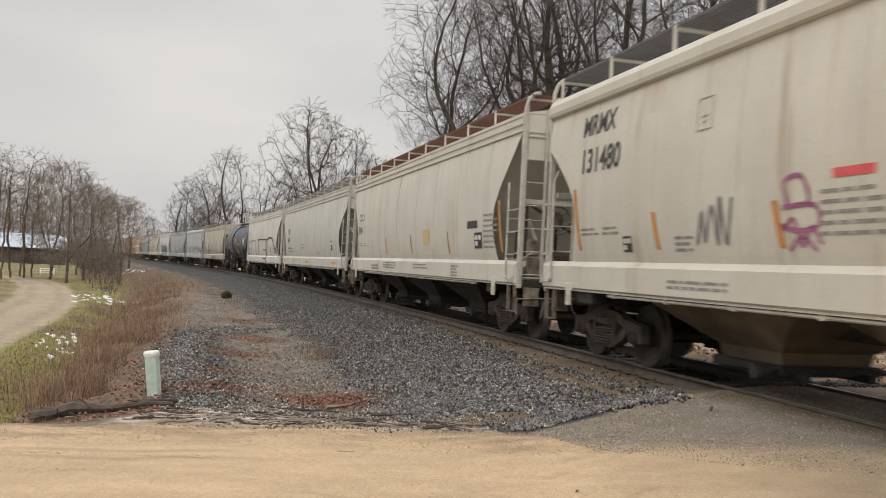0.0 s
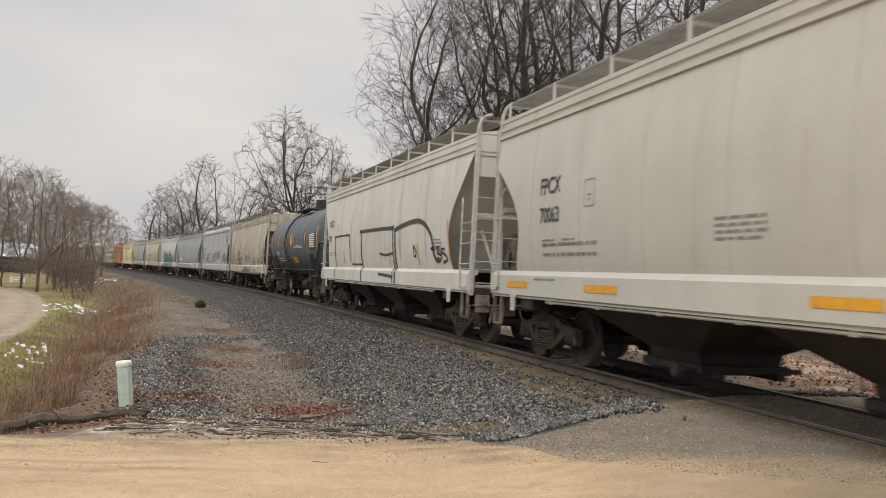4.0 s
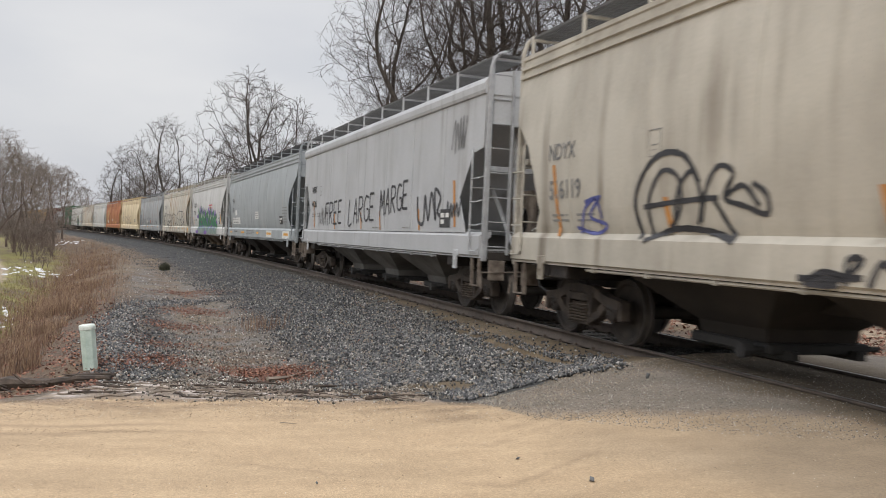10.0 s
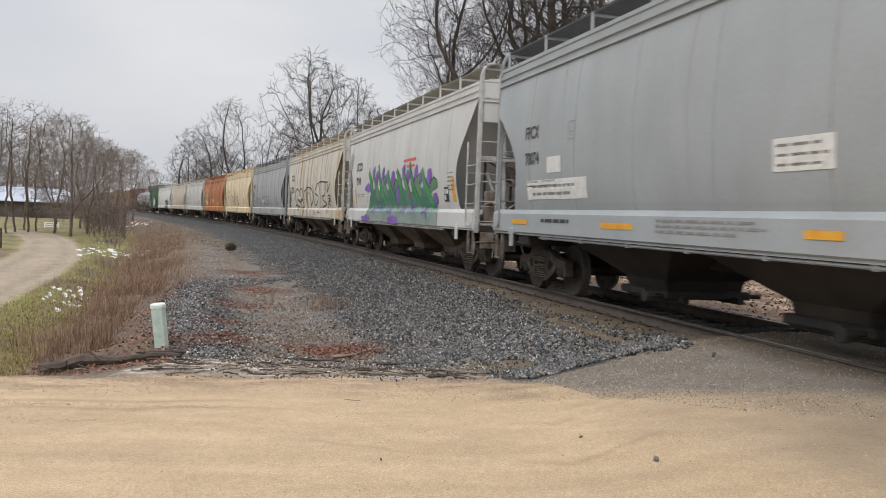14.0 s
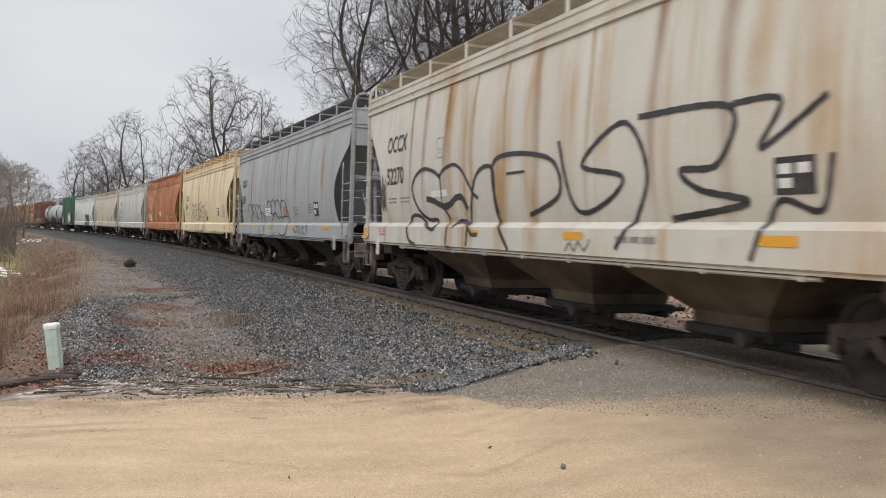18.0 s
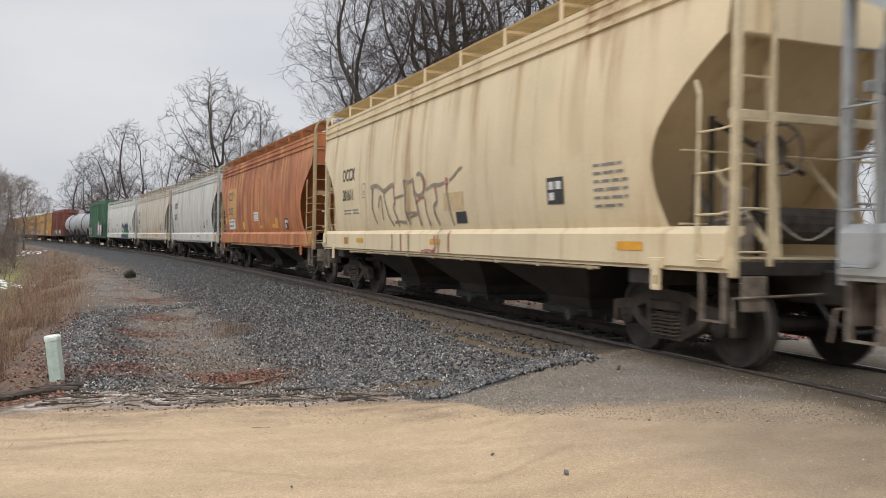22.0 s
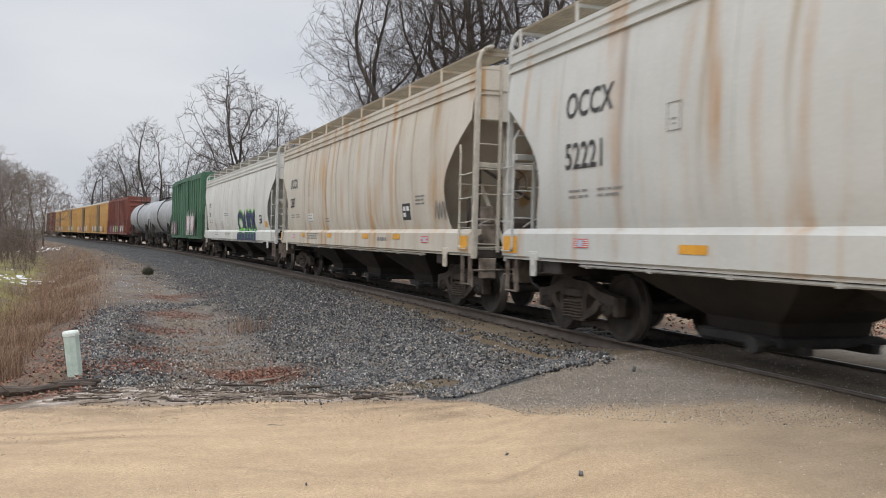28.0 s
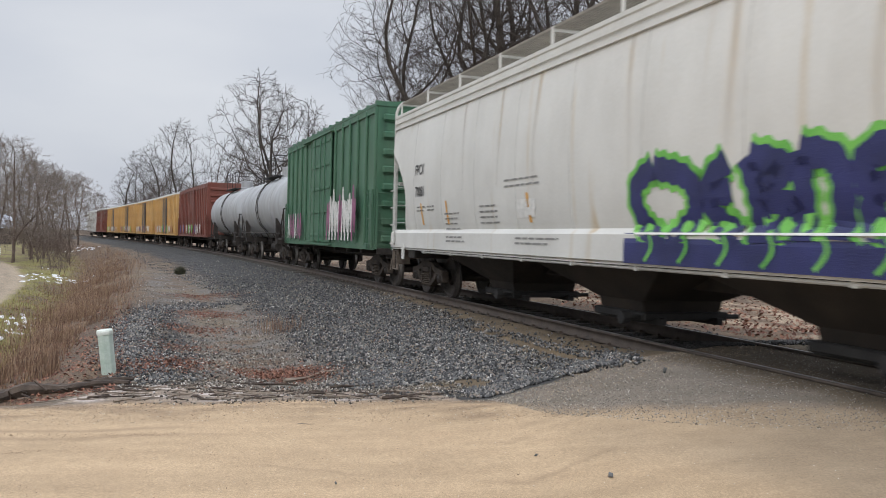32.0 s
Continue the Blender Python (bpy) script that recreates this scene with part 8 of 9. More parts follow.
rs = np.random.RandomState(21)
s_ = near_far(rs, 100000, -7.5, 110.0, 11.0)
d_ = 1.22 + (3.75 + 1.5 * smooth(10, 40, s_)) * rs.uniform(0, 1, len(s_)) ** 0.9 + rs.normal(0, 0.12, len(s_))
x_, y_ = line_points(s_, d_)
keep = (road_side(x_, y_) < np.where(x_ < 0.8, -1.45, -0.2) + 0.25 * wander(x_, y_, 1.2, 41)) & (bare_mud(x_, y_, s_, d_) < np.where(rs.uniform(0, 1, len(s_)) < np.where(d_ > 3.0, 0.03, np.where(d_ > 1.6, 0.3, 0.05)), 2, rs.uniform(0.02, 1, len(s_)) ** 0.35)) & (d_ < np.where(s_ < 12, 4.0 + 0.5 * wander(x_, y_, 1.5, 45) + rs.exponential(0.35, len(s_)), 9))
x_, y_ = x_[keep], y_[keep]
stones("track_ballast", x_, y_, rs.uniform(0.028, 0.062, len(x_)), M_BALLAST, "crushed dark grey ballast on the track's shoulder", 1)
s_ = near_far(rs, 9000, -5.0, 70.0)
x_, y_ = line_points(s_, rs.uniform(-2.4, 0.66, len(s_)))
# oily stones, coloured darker still to carry the train's shade
M_OILY = island_mat("oily_wet_shade_darkened_ballast", ((0.0, (0.010, 0.010, 0.010)), (0.6, (0.026, 0.025, 0.024)), (1.0, (0.07, 0.066, 0.06))), 0.5)
stones("crib_ballast", x_, y_, rs.uniform(0.035, 0.07, len(x_)), M_OILY, "oily ballast between the rails, darkened further for shade under the train", 2)
# the old ridge of ballast that curls round the gravel bench
u = rs.uniform(0, 1, 9000)
s_ = np.interp(u, (0, 0.25, 0.5, 0.7, 0.85, 1), (-3.2, 0.0, 3.5, 6.5, 8.8, 10.5))
d_ = np.interp(u, (0, 0.25, 0.5, 0.7, 0.85, 1), (7.1, 7.5, 7.45, 7.2, 6.2, 4.7)) + rs.normal(0, 0.27, len(u))
x_, y_ = line_points(s_ + rs.normal(0, 0.35, len(u)), d_)
keep = road_side(x_, y_) < -1.5 + 0.25 * wander(x_, y_, 1.2, 42)
stones("ballast_ridge", x_[keep], y_[keep], rs.uniform(0.03, 0.065, keep.sum()), M_BALLAST, "low curving ridge of dark ballast", 3)
s_ = near_far(rs, 30000, -6.5, 30.0, 10.0)
x_, y_ = line_points(s_, rs.uniform(3.6, 7.6, len(s_)))
keep = (road_side(x_, y_) < -1.3 + 0.35 * wander(x_, y_, 1.2, 43)) | ((road_side(x_, y_) < 0.2) & (rs.uniform(0, 1, len(x_)) < 0.1))
stones("bench_gravel", x_[keep], y_[keep], rs.uniform(0.012, 0.042, keep.sum()), M_PEBBLE, "pale mixed gravel on the bench", 4)
# stones swept against the crossing
u = rs.uniform(-0.05, 1.0, 3600)
x_ = 1.44 + 1.34 * u + rs.normal(0, 0.10, len(u))
y_ = 9.68 + 0.74 * u + 0.05 + rs.normal(0, 0.2, len(u)) * (0.6 + 0.6 * u)
stones("swept_ballast", x_, y_, rs.uniform(0.03, 0.065, len(x_)), M_BALLAST, "loose ballast swept to the crossing's edge", 5, sink=0.1)
x_, y_ = rs.normal(0.45, 0.6, 420), rs.normal(9.85, 0.12, 420)
stones("swept_ballast", x_, y_, rs.uniform(0.02, 0.05, len(x_)), M_BALLAST, "loose stones along the mud by the crossing", 16)
x_ = rs.uniform(-6.5, 5.5, 9000)
y_ = np.interp(x_, EDGE_X, EDGE_Y) - 1.0 * rs.uniform(0, 1, 9000) ** 1.5
stones("road_grit", x_, y_, rs.uniform(0.005, 0.017, len(x_)), M_GRIT, "small stones along the sandy road's margin", 6, sink=0.35)
x_, y_ = rs.uniform(-6.0, 6.0, 13000), 3.8 + 6.0 * rs.uniform(0, 1, 13000) ** 1.1
keep = (road_side(x_, y_) > 0.2) & (wander(x_ * 0.3, y_, 0.8, 44) > rs.uniform(-0.9, 0.6, 13000))
stones("road_grit", x_[keep], y_[keep], rs.uniform(0.004, 0.013, keep.sum()), M_GRIT, "small stones lying on the sandy road", 17, sink=0.35)
x_ = rs.uniform(0.95, 5.4, 15000)
y_ = np.interp(x_, EDGE_X, EDGE_Y)
y_ = y_ + (np.interp(x_, (0.9, 1.46, 2.6, 6.0), (8.8, 8.14, 7.73, 7.1)) - y_) * rs.uniform(0, 1.3, 15000)
stones("crossing_gravel", x_, y_, rs.uniform(0.005, 0.018, len(x_)), island_mat("pale_chippings", ((0.0, (0.06, 0.055, 0.05)), (0.4, (0.17, 0.155, 0.135)), (0.75, (0.3, 0.27, 0.23)), (1.0, (0.62, 0.58, 0.52)))), "fine gravel on the tarred crossing", 7, sink=0.35)
# a thin ragged line of grit left by tyres
for xa, xb, ya, yb, k in ((-4.6, -1.9, 8.02, 7.84, 500), (1.0, 2.3, 7.9, 7.65, 260), (-4.5, -2.6, 7.4, 7.3, 200)):
    u = rs.uniform(0, 1, k)
    stones("tyre_grit", xa + (xb - xa) * u, ya + (yb - ya) * u + rs.normal(0, 0.05, k), rs.uniform(0.004, 0.013, k), island_mat("damp_grit", ((0.0, (0.15, 0.10, 0.065)), (1.0, (0.34, 0.25, 0.16)))), "line of damp grit left by tyres", 18 + k, sink=0.3)
for (px_, py_), sz in (((2.93, 9.28), 0.085), ((1.52, 5.95), 0.06), ((2.2, 10.0), 0.06), ((1.1, 6.6), 0.03), ((-0.4, 6.2), 0.03)):
    o = stones("stone", np.array([px_]), np.array([py_]), np.array([sz]), M_BALLAST, "single dark stone lying on the road", int(px_ * 50) + 99, sink=0.15)
    tagged(o, kind="thing", category="stone")
    o.pop("kind", None)


def blades(name, x, y, h, lean, width, mat, label, cat, seed, z=None, split=1):
    """Thin upright stalks or grass blades, each a bent three-sided sliver."""
    r = np.random.RandomState(seed)
    n = len(x)
    z = ground_z(x, y) - 0.02 if z is None else z
    a = r.uniform(0, 2 * np.pi, n)
    ln = lean * np.abs(r.normal(0.5, 0.5, n))
    base = np.stack([x, y, z], -1)
    mid = base + np.stack([np.cos(a) * ln * h * 0.3, np.sin(a) * ln * h * 0.3, h * 0.55], -1)
    tip = base + np.stack([np.cos(a) * ln * h, np.sin(a) * ln * h, h * (1 - 0.25 * ln)], -1)
    b = r.uniform(0, 2 * np.pi, n)
    ring = [np.stack([np.cos(b + k), np.sin(b + k), 0 * b], -1) * (width / 2)[:, None] for k in (0, 2.09, 4.19)]
    v = np.stack([base + q for q in ring] + [mid + q * 0.8 for q in ring] + [tip], 1)
    f = np.array([(0, 1, 4), (0, 4, 3), (1, 2, 5), (1, 5, 4), (2, 0, 3), (2, 3, 5), (3, 4, 6), (4, 5, 6), (5, 3, 6)])
    ob = new(name, raw_mesh(name, v.reshape(-1, 3), (np.arange(n)[:, None, None] * 7 + f[None]).reshape(-1, 3), mat))
    return tagged(ob, label, cat, kind="stuff")


M_WEED = island_mat("dead_weed_stalks", ((0.0, (0.085, 0.043, 0.028)), (0.5, (0.20, 0.122, 0.078)), (1.0, (0.36, 0.25, 0.155))), 0.95, 0.1)
M_GRASS = island_mat("winter_grass", ((0.0, (0.12, 0.12, 0.03)), (0.55, (0.25, 0.225, 0.065)), (1.0, (0.38, 0.31, 0.14))), 0.95, 0.1)
M_LEAF = island_mat("fallen_leaves", ((0.0, (0.085, 0.036, 0.025)), (0.5, (0.19, 0.08, 0.052)), (1.0, (0.33, 0.17, 0.11))), 0.9, 0.1)
s_ = near_far(rs, 52000, -4.5, 120.0, 22.0)
d_ = rs.normal(9.1, 0.62, len(s_)) - 0.35 * wander(s_, s_ * 0, 8, 51) + np.clip((s_ - 8) / 60, 0, 1) * rs.uniform(-3.2, 1.2, len(s_))
x_, y_ = line_points(s_, d_)
keep = (road_side(x_, y_) < -3.3 - 0.6 * wander(x_, y_, 1.1, 56)) & (d_ > np.where(s_ < 6, 8.5, 6.6)) & (wander(x_, y_, 1.3, 52) > -0.1) & (rs.uniform(0, 1, len(s_)) < np.clip(0.35 + s_ / 25, 0.35, 0.85))
x_, y_ = x_[keep], y_[keep]
blades("dead_weeds", x_, y_, rs.uniform(0.12, 0.62, len(x_)) * (0.75 + 0.35 * wander(x_, y_, 4, 53)), 0.55, rs.uniform(0.005, 0.010, len(x_)), M_WEED, "thicket of dead brown weed stalks on the bank", "weeds", 8)
s_ = near_far(rs, 26000, -3.5, 70.0, 16.0)
x_, y_ = line_points(s_, rs.uniform(9.6, 13.5, len(s_)))
keep = (road_side(x_, y_) < -0.15) & (lane_distance(x_, y_) > 1.5)
x_, y_ = x_[keep], y_[keep]
blades("verge_grass", x_, y_, rs.uniform(0.05, 0.16, len(x_)), 0.9, rs.uniform(0.006, 0.014, len(x_)), M_GRASS, "short yellow-green winter grass on the verge", "grass", 9)
# dry stems by the road's edge
x_, y_ = rs.uniform(-7.5, -4.6, 2600), rs.uniform(0.5, 1.9, 2600)
y_ = np.interp(x_, EDGE_X, EDGE_Y) + y_
keep = wander(x_, y_, 1.5, 58) > -0.2
blades("dry_stems", x_[keep], y_[keep], rs.uniform(0.04, 0.2, keep.sum()), 0.8, rs.uniform(0.005, 0.011, keep.sum()), M_WEED, "low dry stems along the road's edge", "weeds", 10)
x_, y_ = rs.normal(-2.35, 0.24, 130), rs.normal(17.6, 0.4, 130)
blades("dry_stems", x_, y_, rs.uniform(0.2, 0.5, 130), 0.5, rs.uniform(0.005, 0.009, 130), M_WEED, "sparse dry stems standing in the gravel", "weeds", 11)


def leaves(name, x, y, size, label, seed):
    r = np.random.RandomState(seed)
    n = len(x)
    z = ground_z(x, y) + r.uniform(0.006, 0.03, n)
    a, t1, t2 = r.uniform(0, 6.28, n), r.normal(0, 0.45, n), r.normal(0, 0.45, n)
    u = np.stack([np.cos(a), np.sin(a), t1], -1) * size[:, None] / 2
    v = np.stack([-np.sin(a), np.cos(a), t2], -1) * size[:, None] * 0.3
    c = np.stack([x, y, z], -1)
    q = np.stack([c - u, c - v + np.array([0, 0, 0.006]), c + u, c + v + np.array([0, 0, 0.006])], 1)
    ob = new(name, raw_mesh(name, q.reshape(-1, 3), np.arange(4 * n).reshape(-1, 4), M_LEAF))
    tagged(ob, label, "leaves", kind="stuff")


px_, py_, pn = (-1.5, -3.34, -4.12, -5.9, -3.7, -4.5), (12.3, 12.45, 17.4, 27.0, 14.4, 21.0), (2300, 2000, 900, 1300, 500, 1300)
x_ = np.concatenate([rs.normal(a, 0.16 + 0.016 * b, k) for a, b, k in zip(px_, py_, pn)] + [rs.uniform(-6.5, 0.5, 900)])
y_ = np.concatenate([rs.normal(b, 0.0 + 0.025 * b, k) for b, k in zip(py_, pn)] + [9.6 + 12 * rs.uniform(0, 1, 900)])
keep = road_side(x_, y_) < -0.1
leaves("fallen_leaves", x_[keep], y_[keep], rs.uniform(0.02, 0.05, keep.sum()), "drifts of rust-red fallen leaves on gravel", 12)
s_ = near_far(rs, 9000, -4.0, 60.0)
x_, y_ = line_points(s_, rs.uniform(-14, -2.8, len(s_)))
leaves("leaf_litter", x_, y_, rs.uniform(0.05, 0.12, len(x_)), "leaf litter beyond the track", 13)
s_ = near_far(rs, 9000, -4.0, 60.0)
x_, y_ = line_points(s_, rs.uniform(7.6, 11.0, len(s_)))
keep = road_side(x_, y_) < -0.2
leaves("leaf_litter", x_[keep], y_[keep], rs.uniform(0.025, 0.065, keep.sum()), "brown leaf litter on the bank", 14)


# ---- the marker post ----
def marker_post():
    ob = tagged(new("marker_post"), "weathered pale green utility marker post leaning in gravel", "post")
    body = mottled("faded_green_plastic", (0.36, 0.45, 0.39), (0.52, 0.60, 0.54), 7.0, 0.6)
    bm = bmesh.new()
    prof = [(0.098, -0.25), (0.10, 0.0), (0.102, 0.57), (0.100, 0.575)]
    lathe(bm, prof, 8, "z")
    part("shaft", bm, body, ob, "faded pale green shaft with scuffs near the ground")
    bm = bmesh.new()
    lathe(bm, [(0.104, 0.56), (0.112, 0.565), (0.112, 0.605), (0.10, 0.625), (0.04, 0.632), (0.01, 0.633)], 8, "z")
    part("cap", bm, mottled("sun_bleached_cap", (0.5, 0.56, 0.5), (0.64, 0.68, 0.63), 8.0, 0.6), ob, "bleached cap")
    ob.matrix_basis = Matrix.Translation((-3.86, 11.95, height(-3.86, 11.95) - 0.03)) @ Matrix.Rotation(radians(-6), 4, "Y") @ Matrix.Rotation(radians(3), 4, "X")


marker_post()
M_WOOD = mottled("wet_dark_wood", (0.028, 0.02, 0.016), (0.095, 0.07, 0.052), 6.0, 0.85, 0.0, 0.6)
M_PALEWOOD = mottled("split_pale_wood", (0.16, 0.125, 0.095), (0.30, 0.25, 0.2), 6.0, 0.85, 0.0, 0.5)


def bough(bm, pts, radii, n=7):
    rings = []
    for i, p in enumerate(pts):
        w = (pts[min(i + 1, len(pts) - 1)] - pts[max(i - 1, 0)]).normalized()
        u = w.cross(Vector((0, 0, 1))).normalized()
        v = u.cross(w)
        rings.append([bm.verts.new(p + (u * math.cos(a) + v * math.sin(a)) * radii[i]) for a in (2 * math.pi * k / n for k in range(n))])
    for a, b in zip(rings, rings[1:]):
        for k in range(n):
            bm.faces.new((a[k], a[(k + 1) % n], b[(k + 1) % n], b[k]))
    bm.faces.new(rings[0][::-1])
    bm.faces.new(rings[-1])


def fallen_branch():
    r = random.Random(8)
    ob = tagged(new("fallen_branch"), "long dark fallen branch with side shoots beside the road", "branch")
    A, B = Vector((-5.35, 11.55)), Vector((-3.35, 11.25))
    for k in range(2):
        bm = bmesh.new()
        pts, rad = [], []
        for i in range(15):
            t = i / 14
            p = A.lerp(B, t) + Vector((0.0, (0.13 if k else 0) + 0.10 * math.sin(5 * t + k) + r.uniform(-0.02, 0.02)))
            rr = (0.085 - 0.055 * t) * (1 if k == 0 else 0.6) * r.uniform(0.85, 1.15) * (1.35 if i in (3, 4) else 1)
            pts.append(Vector((p.x, p.y, height(p.x, p.y) + rr * 0.9 + (0.03 if k else 0.0))))
            rad.append(rr)
        bough(bm, pts, rad)
        part("bough", bm, M_WOOD, ob)
    for i in range(9):
        t = r.uniform(0.1, 0.95)
        p = A.lerp(B, t)
        bm = bmesh.new()
        q = Vector((p.x, p.y, height(p.x, p.y) + 0.06))
        e = q + Vector((r.uniform(-0.3, 0.35), r.uniform(-0.3, 0.15), r.uniform(-0.02, 0.14)))
        tube(bm, q, e, 0.018, 5, 0.006)
        part("side_shoot", bm, M_WOOD, ob)


fallen_branch()


def sticks():
    r = random.Random(77)
    kinds = []
    for k in range(7):
        bm = bmesh.new()
        pts = [Vector((-0.5 + i / 5, 0.05 * math.sin(i * 1.3 + k) + r.uniform(-0.02, 0.02), r.uniform(0, 0.02))) for i in range(6)]
        bough(bm, pts, [0.028 * (1 - 0.1 * i) * r.uniform(0.7, 1.2) for i in range(6)], 5)
        kinds.append(mesh_of(bm, "fallen_stick", M_WOOD if k % 3 else M_PALEWOOD))

    def lay(x, y, ln, turn, thick=1.0):
        ob = tagged(new("fallen_stick", r.choice(kinds)), "dark wet stick lying in the mud by the road", "stick", "sticks by the road")
        s = ln
        ob.matrix_basis = Matrix.Translation((x, y, height(x, y) + 0.015)) @ Matrix.Rotation(turn, 4, "Z") @ Matrix.Diagonal((s, s * thick, s * thick, 1))
    lay(-1.16, 12.07, 1.1, 1.0, 0.9)
    lay(-1.7, 11.3, 0.9, 0.1, 0.9)
    lay(-0.45, 11.1, 0.75, 0.25, 0.9)
    lay(-0.81, 8.11, 0.16, 0.05)
    for i in range(150):
        x = r.uniform(-3.5, 0.5)
        e = float(np.interp(x, EDGE_X, EDGE_Y))
        y = e + 0.12 + 1.25 * r.random() ** 1.2
        ln = r.choice((0.08, 0.12, 0.16, 0.22, 0.3, 0.42))
        lay(x, y, ln, r.gauss(0.15, 0.75), r.uniform(0.6, 1.1) * min(2.6, 0.36 / ln + 0.4))
    for i in range(20):
        x = r.uniform(-6.2, -2.0)
        y = float(np.interp(x, EDGE_X, EDGE_Y)) + r.uniform(0.3, 2.2)
        lay(x, y, r.uniform(0.15, 0.5), r.gauss(0.1, 0.5))


sticks()


# ---- old snow in the ditch ----
M_SNOW = mottled("old_granular_snow", (0.55, 0.56, 0.58), (0.72, 0.73, 0.74), 5.0, 0.7, 0.0, 0.4)


def snow(x, y, n, spread, seed, along):
    r = random.Random(seed)
    ca, sa = math.cos(along), math.sin(along)
    for i in range(n):
        a, b = r.gauss(0, spread), r.gauss(0, spread * 0.28)
        cx, cy = x + a * ca - b * sa, y + a * sa + b * ca
        R = r.uniform(0.05, 0.2) * spread * 0.27
        k = 14
        rim = [1 + 0.35 * math.sin(3 * t + seed + i) * r.uniform(0.5, 1) for t in np.linspace(0, 6.28, k, endpoint=False)]
        verts, faces = [(cx, cy, height(cx, cy) + 0.034)], []
        for ring, (f, up) in enumerate(((0.55, 0.03), (0.85, 0.02), (1.0, -0.01))):
            for j in range(k):
                t = 6.2832 * j / k
                u, v = R * f * rim[j] * math.cos(t) * 2.1, R * f * rim[j] * math.sin(t)
                X, Y = cx + u * ca * 1.6 - v * sa, cy + u * sa * 1.6 + v * ca
                verts.append((X, Y, height(X, Y) + up))
        for j in range(k):
            faces.append((0, 1 + j, 1 + (j + 1) % k, 1 + (j + 1) % k))
            for q in (0, k):
                faces.append((1 + q + j, 1 + q + k + j, 1 + q + k + (j + 1) % k, 1 + q + (j + 1) % k))
        bm = bmesh.new()
        vs = [bm.verts.new(p) for p in verts]
        for f in faces:
            bm.faces.new([vs[q] for q in dict.fromkeys(f)])
        ob = new("snow_patch", mesh_of(bm, "snow_patch", M_SNOW, True))
        tagged(ob, "thin patch of old white snow in the ditch", "snow", "snow patches in the ditch")


snow(-37.5, 103.0, 30, 5.0, 1, 1.95)
snow(-16.6, 42.4, 40, 2.6, 2, 2.0)
snow(-9.5, 22.0, 34, 1.3, 3, 2.0)
snow(-21.0, 53.0, 4, 1.2, 4, 2.0)


# ---- low evergreen tuft on the ballast, white gate and barn beyond the lane ----
def tuft():
    r = np.random.RandomState(4)
    n = 420
    a, rad = r.uniform(0, 6.28, n), 0.24 * np.sqrt(r.uniform(0, 1, n))
    x, y = -10.1 + rad * np.cos(a), 41.0 + rad * np.sin(a)
    ob = blades("evergreen_tuft", x, y, 0.25 + 0.3 * (1 - rad / 0.26), 0.6, np.full(n, 0.012), island_mat("dark_needles", ((0.0, (0.02, 0.025, 0.014)), (1.0, (0.07, 0.065, 0.035)))), "small dark evergreen tuft growing in the ballast", "bush", 15)
    ob.pop("kind", None)


tuft()


def white_gate():
    ob = tagged(new("fence"), "short white rail fence beyond the lane", "fence")
    m = mottled("white_fence_paint", (0.66, 0.66, 0.64), (0.8, 0.8, 0.78), 5.0, 0.6)
    for x in (-0.9, 0.9):
        bm = bmesh.new()
        box(bm, x - 0.06, x + 0.06, -0.06, 0.06, -0.2, 0.95, 0.01)
        part("fence_post", bm, m, ob)
    for z in (0.25, 0.52, 0.8):
        bm = bmesh.new()
        box(bm, -1.05, 1.05, -0.09, -0.06, z, z + 0.13, 0.005)
        part("fence_board", bm, m, ob)
    ob.matrix_basis = Matrix.Translation((-35.2, 77.5, height(-35.2, 77.5))) @ Matrix.Rotation(0.35, 4, "Z") @ Matrix.Scale(0.6, 4)


white_gate()


def barn():
    ob = tagged(new("barn"), "long low barn with a pale blue metal roof", "barn")
    wall = mottled("weathered_barn_boards", (0.06, 0.05, 0.045), (0.12, 0.10, 0.09), 1.0, 0.9)
    roof = mottled("pale_blue_roof_metal", (0.36, 0.40, 0.47), (0.5, 0.54, 0.6), 0.6, 0.5)
    bm = bmesh.new()
    box(bm, -16, 16, -5, 5, -0.5, 3.0)
    part("wall", bm, wall, ob)
    for g in (-1, 1):
        bm = bmesh.new()
        vs = [bm.verts.new(p) for p in ((-16.5, g * 5.6, 2.85), (16.5, g * 5.6, 2.85), (16.5, 0, 5.0), (-16.5, 0, 5.0), (-16.5, g * 5.6, 2.75), (16.5, g * 5.6, 2.75), (16.5, 0, 4.9), (-16.5, 0, 4.9))]
        for f in ((0, 1, 2, 3), (4, 7, 6, 5), (0, 4, 5, 1), (1, 5, 6, 2), (2, 6, 7, 3), (3, 7, 4, 0)):
            bm.faces.new([vs[i] for i in f])
        bmesh.ops.recalc_face_normals(bm, faces=bm.faces)
        part("roof", bm, roof, ob)
        for i in range(18):
            bm = bmesh.new()
            x = -16 + 32 * i / 17
            tube(bm, (x, g * 5.6, 2.87), (x, 0.0, 5.02), 0.04, 4)
            part("roof_rib", bm, roof, ob)
    # dark slabs on the solid wall imitate the shade inside open bays
    for x in (-11, -4, 4, 11):
        bm = bmesh.new()
        box(bm, x - 1.3, x + 1.3, -5.08, -4.98, 0, 2.5)
        part("door", bm, M_TIE, ob, "dark panel standing in for an open bay's shade")
    x, y = by_view(-95, 150)
    ob.matrix_basis = Matrix.Translation((x, y, height(x, y) - 0.4)) @ Matrix.Rotation(0.55, 4, "Z")


barn()


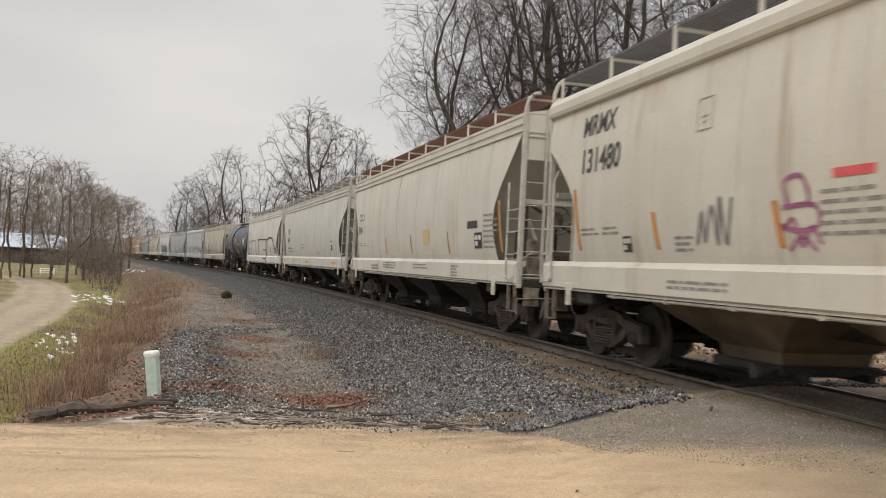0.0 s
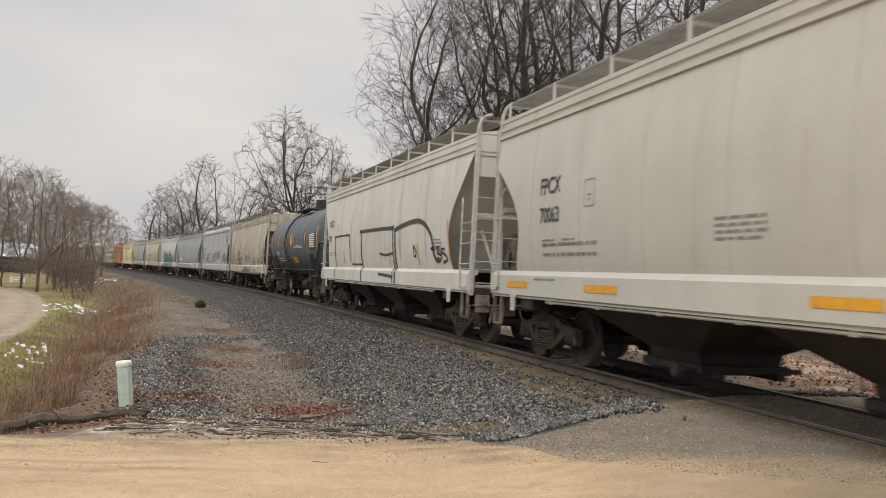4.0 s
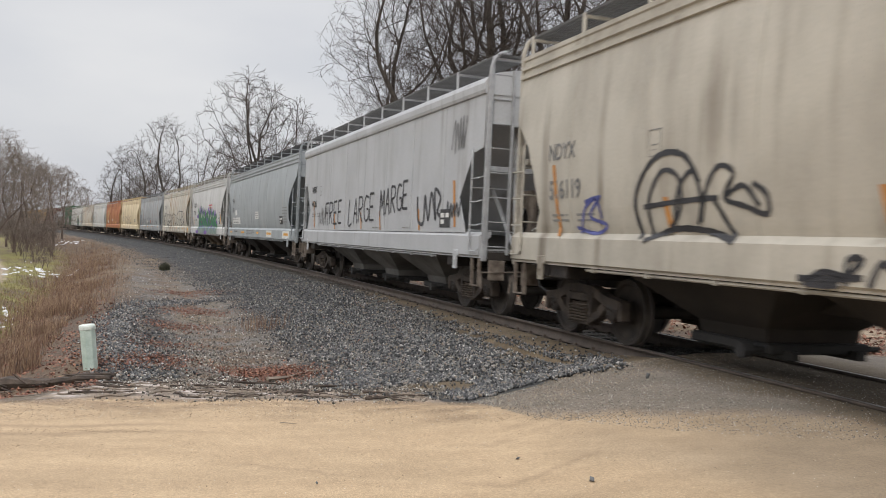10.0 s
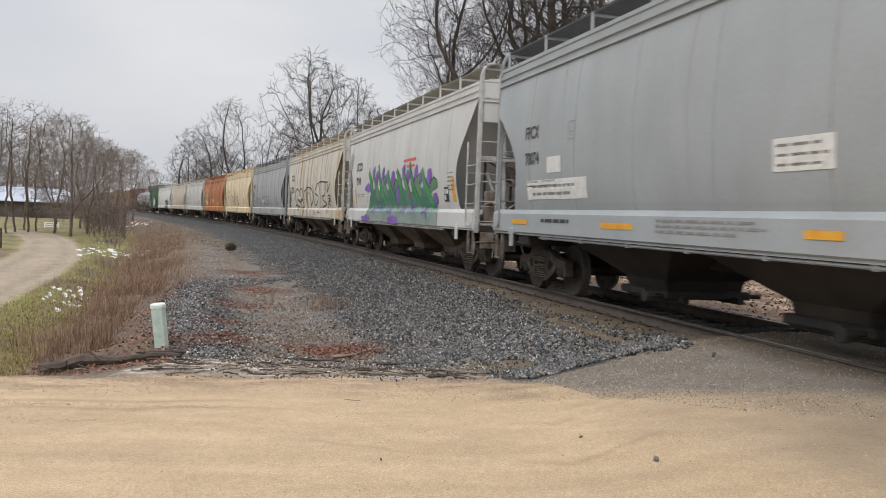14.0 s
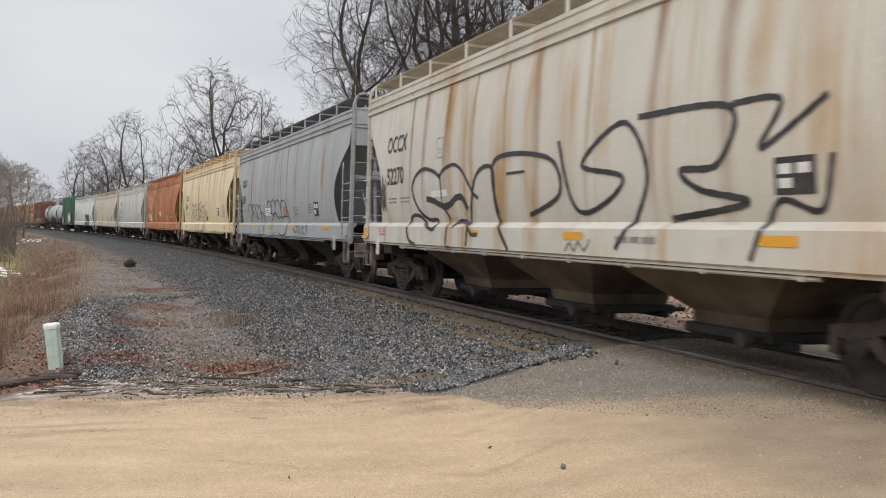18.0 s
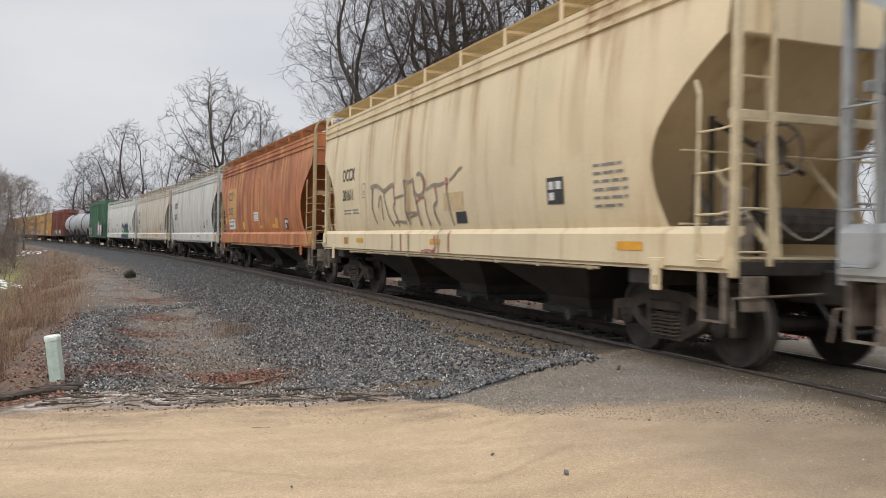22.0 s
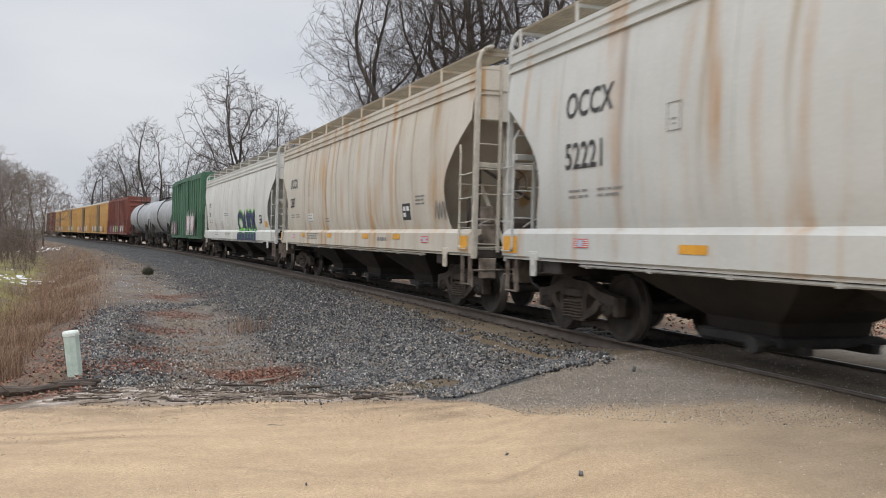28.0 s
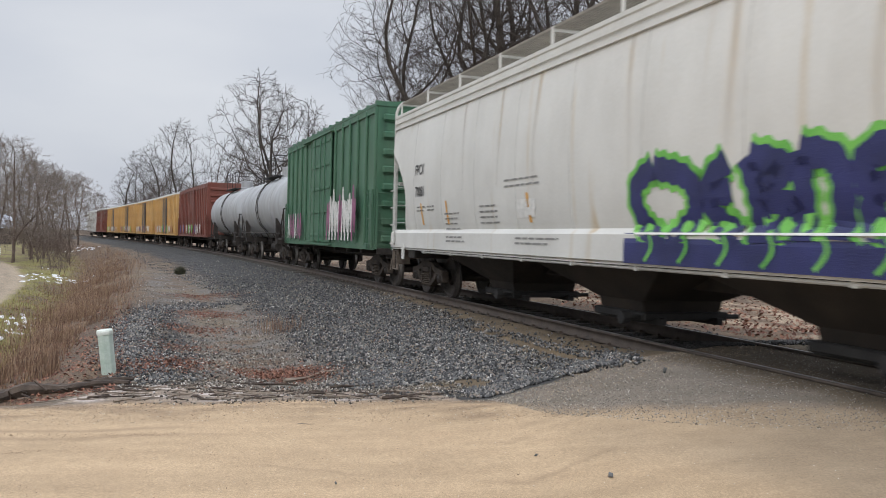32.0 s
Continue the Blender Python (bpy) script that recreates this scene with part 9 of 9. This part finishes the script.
def lane_post():
    ob = tagged(new("marker_post"), "dark wooden post beside the lane", "post")
    bm = bmesh.new()
    box(bm, -0.06, 0.06, -0.06, 0.06, -0.3, 0.95, 0.012)
    part("shaft", bm, M_WOOD, ob)
    bm = bmesh.new()
    box(bm, -0.065, 0.065, -0.065, 0.065, 0.95, 0.99, 0.012)
    part("cap", bm, M_PALEWOOD, ob)
    ob.matrix_basis = Matrix.Translation((-21.3, 41.5, height(-21.3, 41.5)))


lane_post()


# ---- sleepers under the rails: the nearest singly, the rest joined ----
def sleepers():
    bm = bmesh.new()
    box(bm, -1.3, 1.3, -0.115, 0.115, -0.36, -0.178, 0.012)
    me = mesh_of(bm, "sleeper", M_TIE)
    host = tagged(new("sleepers"), "dark creosoted timber sleepers half buried in ballast", "sleepers", kind="structure")
    r = random.Random(3)
    for i in range(150):
        s = -9 + 0.53 * i
        x, y, _ = on_line(s)
        h = float(np.interp(s, LINE_S, LINE_H))
        part("sleeper", me, None, host, m=Matrix.Translation((x, y, r.uniform(-0.01, 0.01))) @ Matrix.Rotation(h + r.uniform(-0.01, 0.01), 4, "Z"))
    bm = bmesh.new()
    box(bm, -0.18, 0.18, -0.09, 0.09, -0.178, -0.166, 0.0)
    for a in (-0.11, 0.11):
        box(bm, a - 0.02, a + 0.02, -0.02, 0.02, -0.17, -0.13, 0.0)
    plate = mesh_of(bm, "tie_plate", M_RAIL)
    for i in range(60):
        s = -9 + 0.53 * i
        for d in (0.755, -0.755):
            x, y, _ = on_line(s, d)
            part("tie_plate", plate, None, host, m=Matrix.Translation((x, y, 0.002)) @ Matrix.Rotation(float(np.interp(s, LINE_S, LINE_H)), 4, "Z"))


sleepers()


# ---- motion ----
def car_pose(mid, reach):
    a, b = Vector(on_line(mid - reach)), Vector(on_line(mid + reach))
    c = (a + b) / 2
    way = b - a
    return Matrix.Translation(c) @ Matrix.Rotation(math.atan2(way.y, way.x), 4, "Z")


def motions():
    ends = [GAPS[0] - LENGTHS[0]] + GAPS
    for (car, L, p), a, b in zip(TRAIN, ends, ends[1:]):
        mid = (a + b) / 2
        walk(car, [(t, car_pose(mid - travel(t), car["reach"])) for t in np.linspace(0, SECONDS, 65)])
    # wheels turn as they pass close by
    for w in TURNING:
        car = w.parent.parent
        k = [c for c, _, _ in TRAIN].index(car)
        at = (ends[k] + ends[k + 1]) / 2 + w.parent.location.x + w.location.x
        base = w.location.copy()
        near = [f for f in range(0, int(SECONDS * FPS) + 1, 2) if -25 < at - travel(f / FPS) < 42]
        if not near or k > 16:
            continue
        times = sorted({0.0, SECONDS} | {f / FPS for f in near})
        first, last = near[0] / FPS, near[-1] / FPS
        walk(w, [(t, Matrix.Translation(base) @ Matrix.Rotation(-(travel(min(max(t, first), last)) - travel(first)) / WHEEL_R, 4, "Y")) for t in times])


motions()
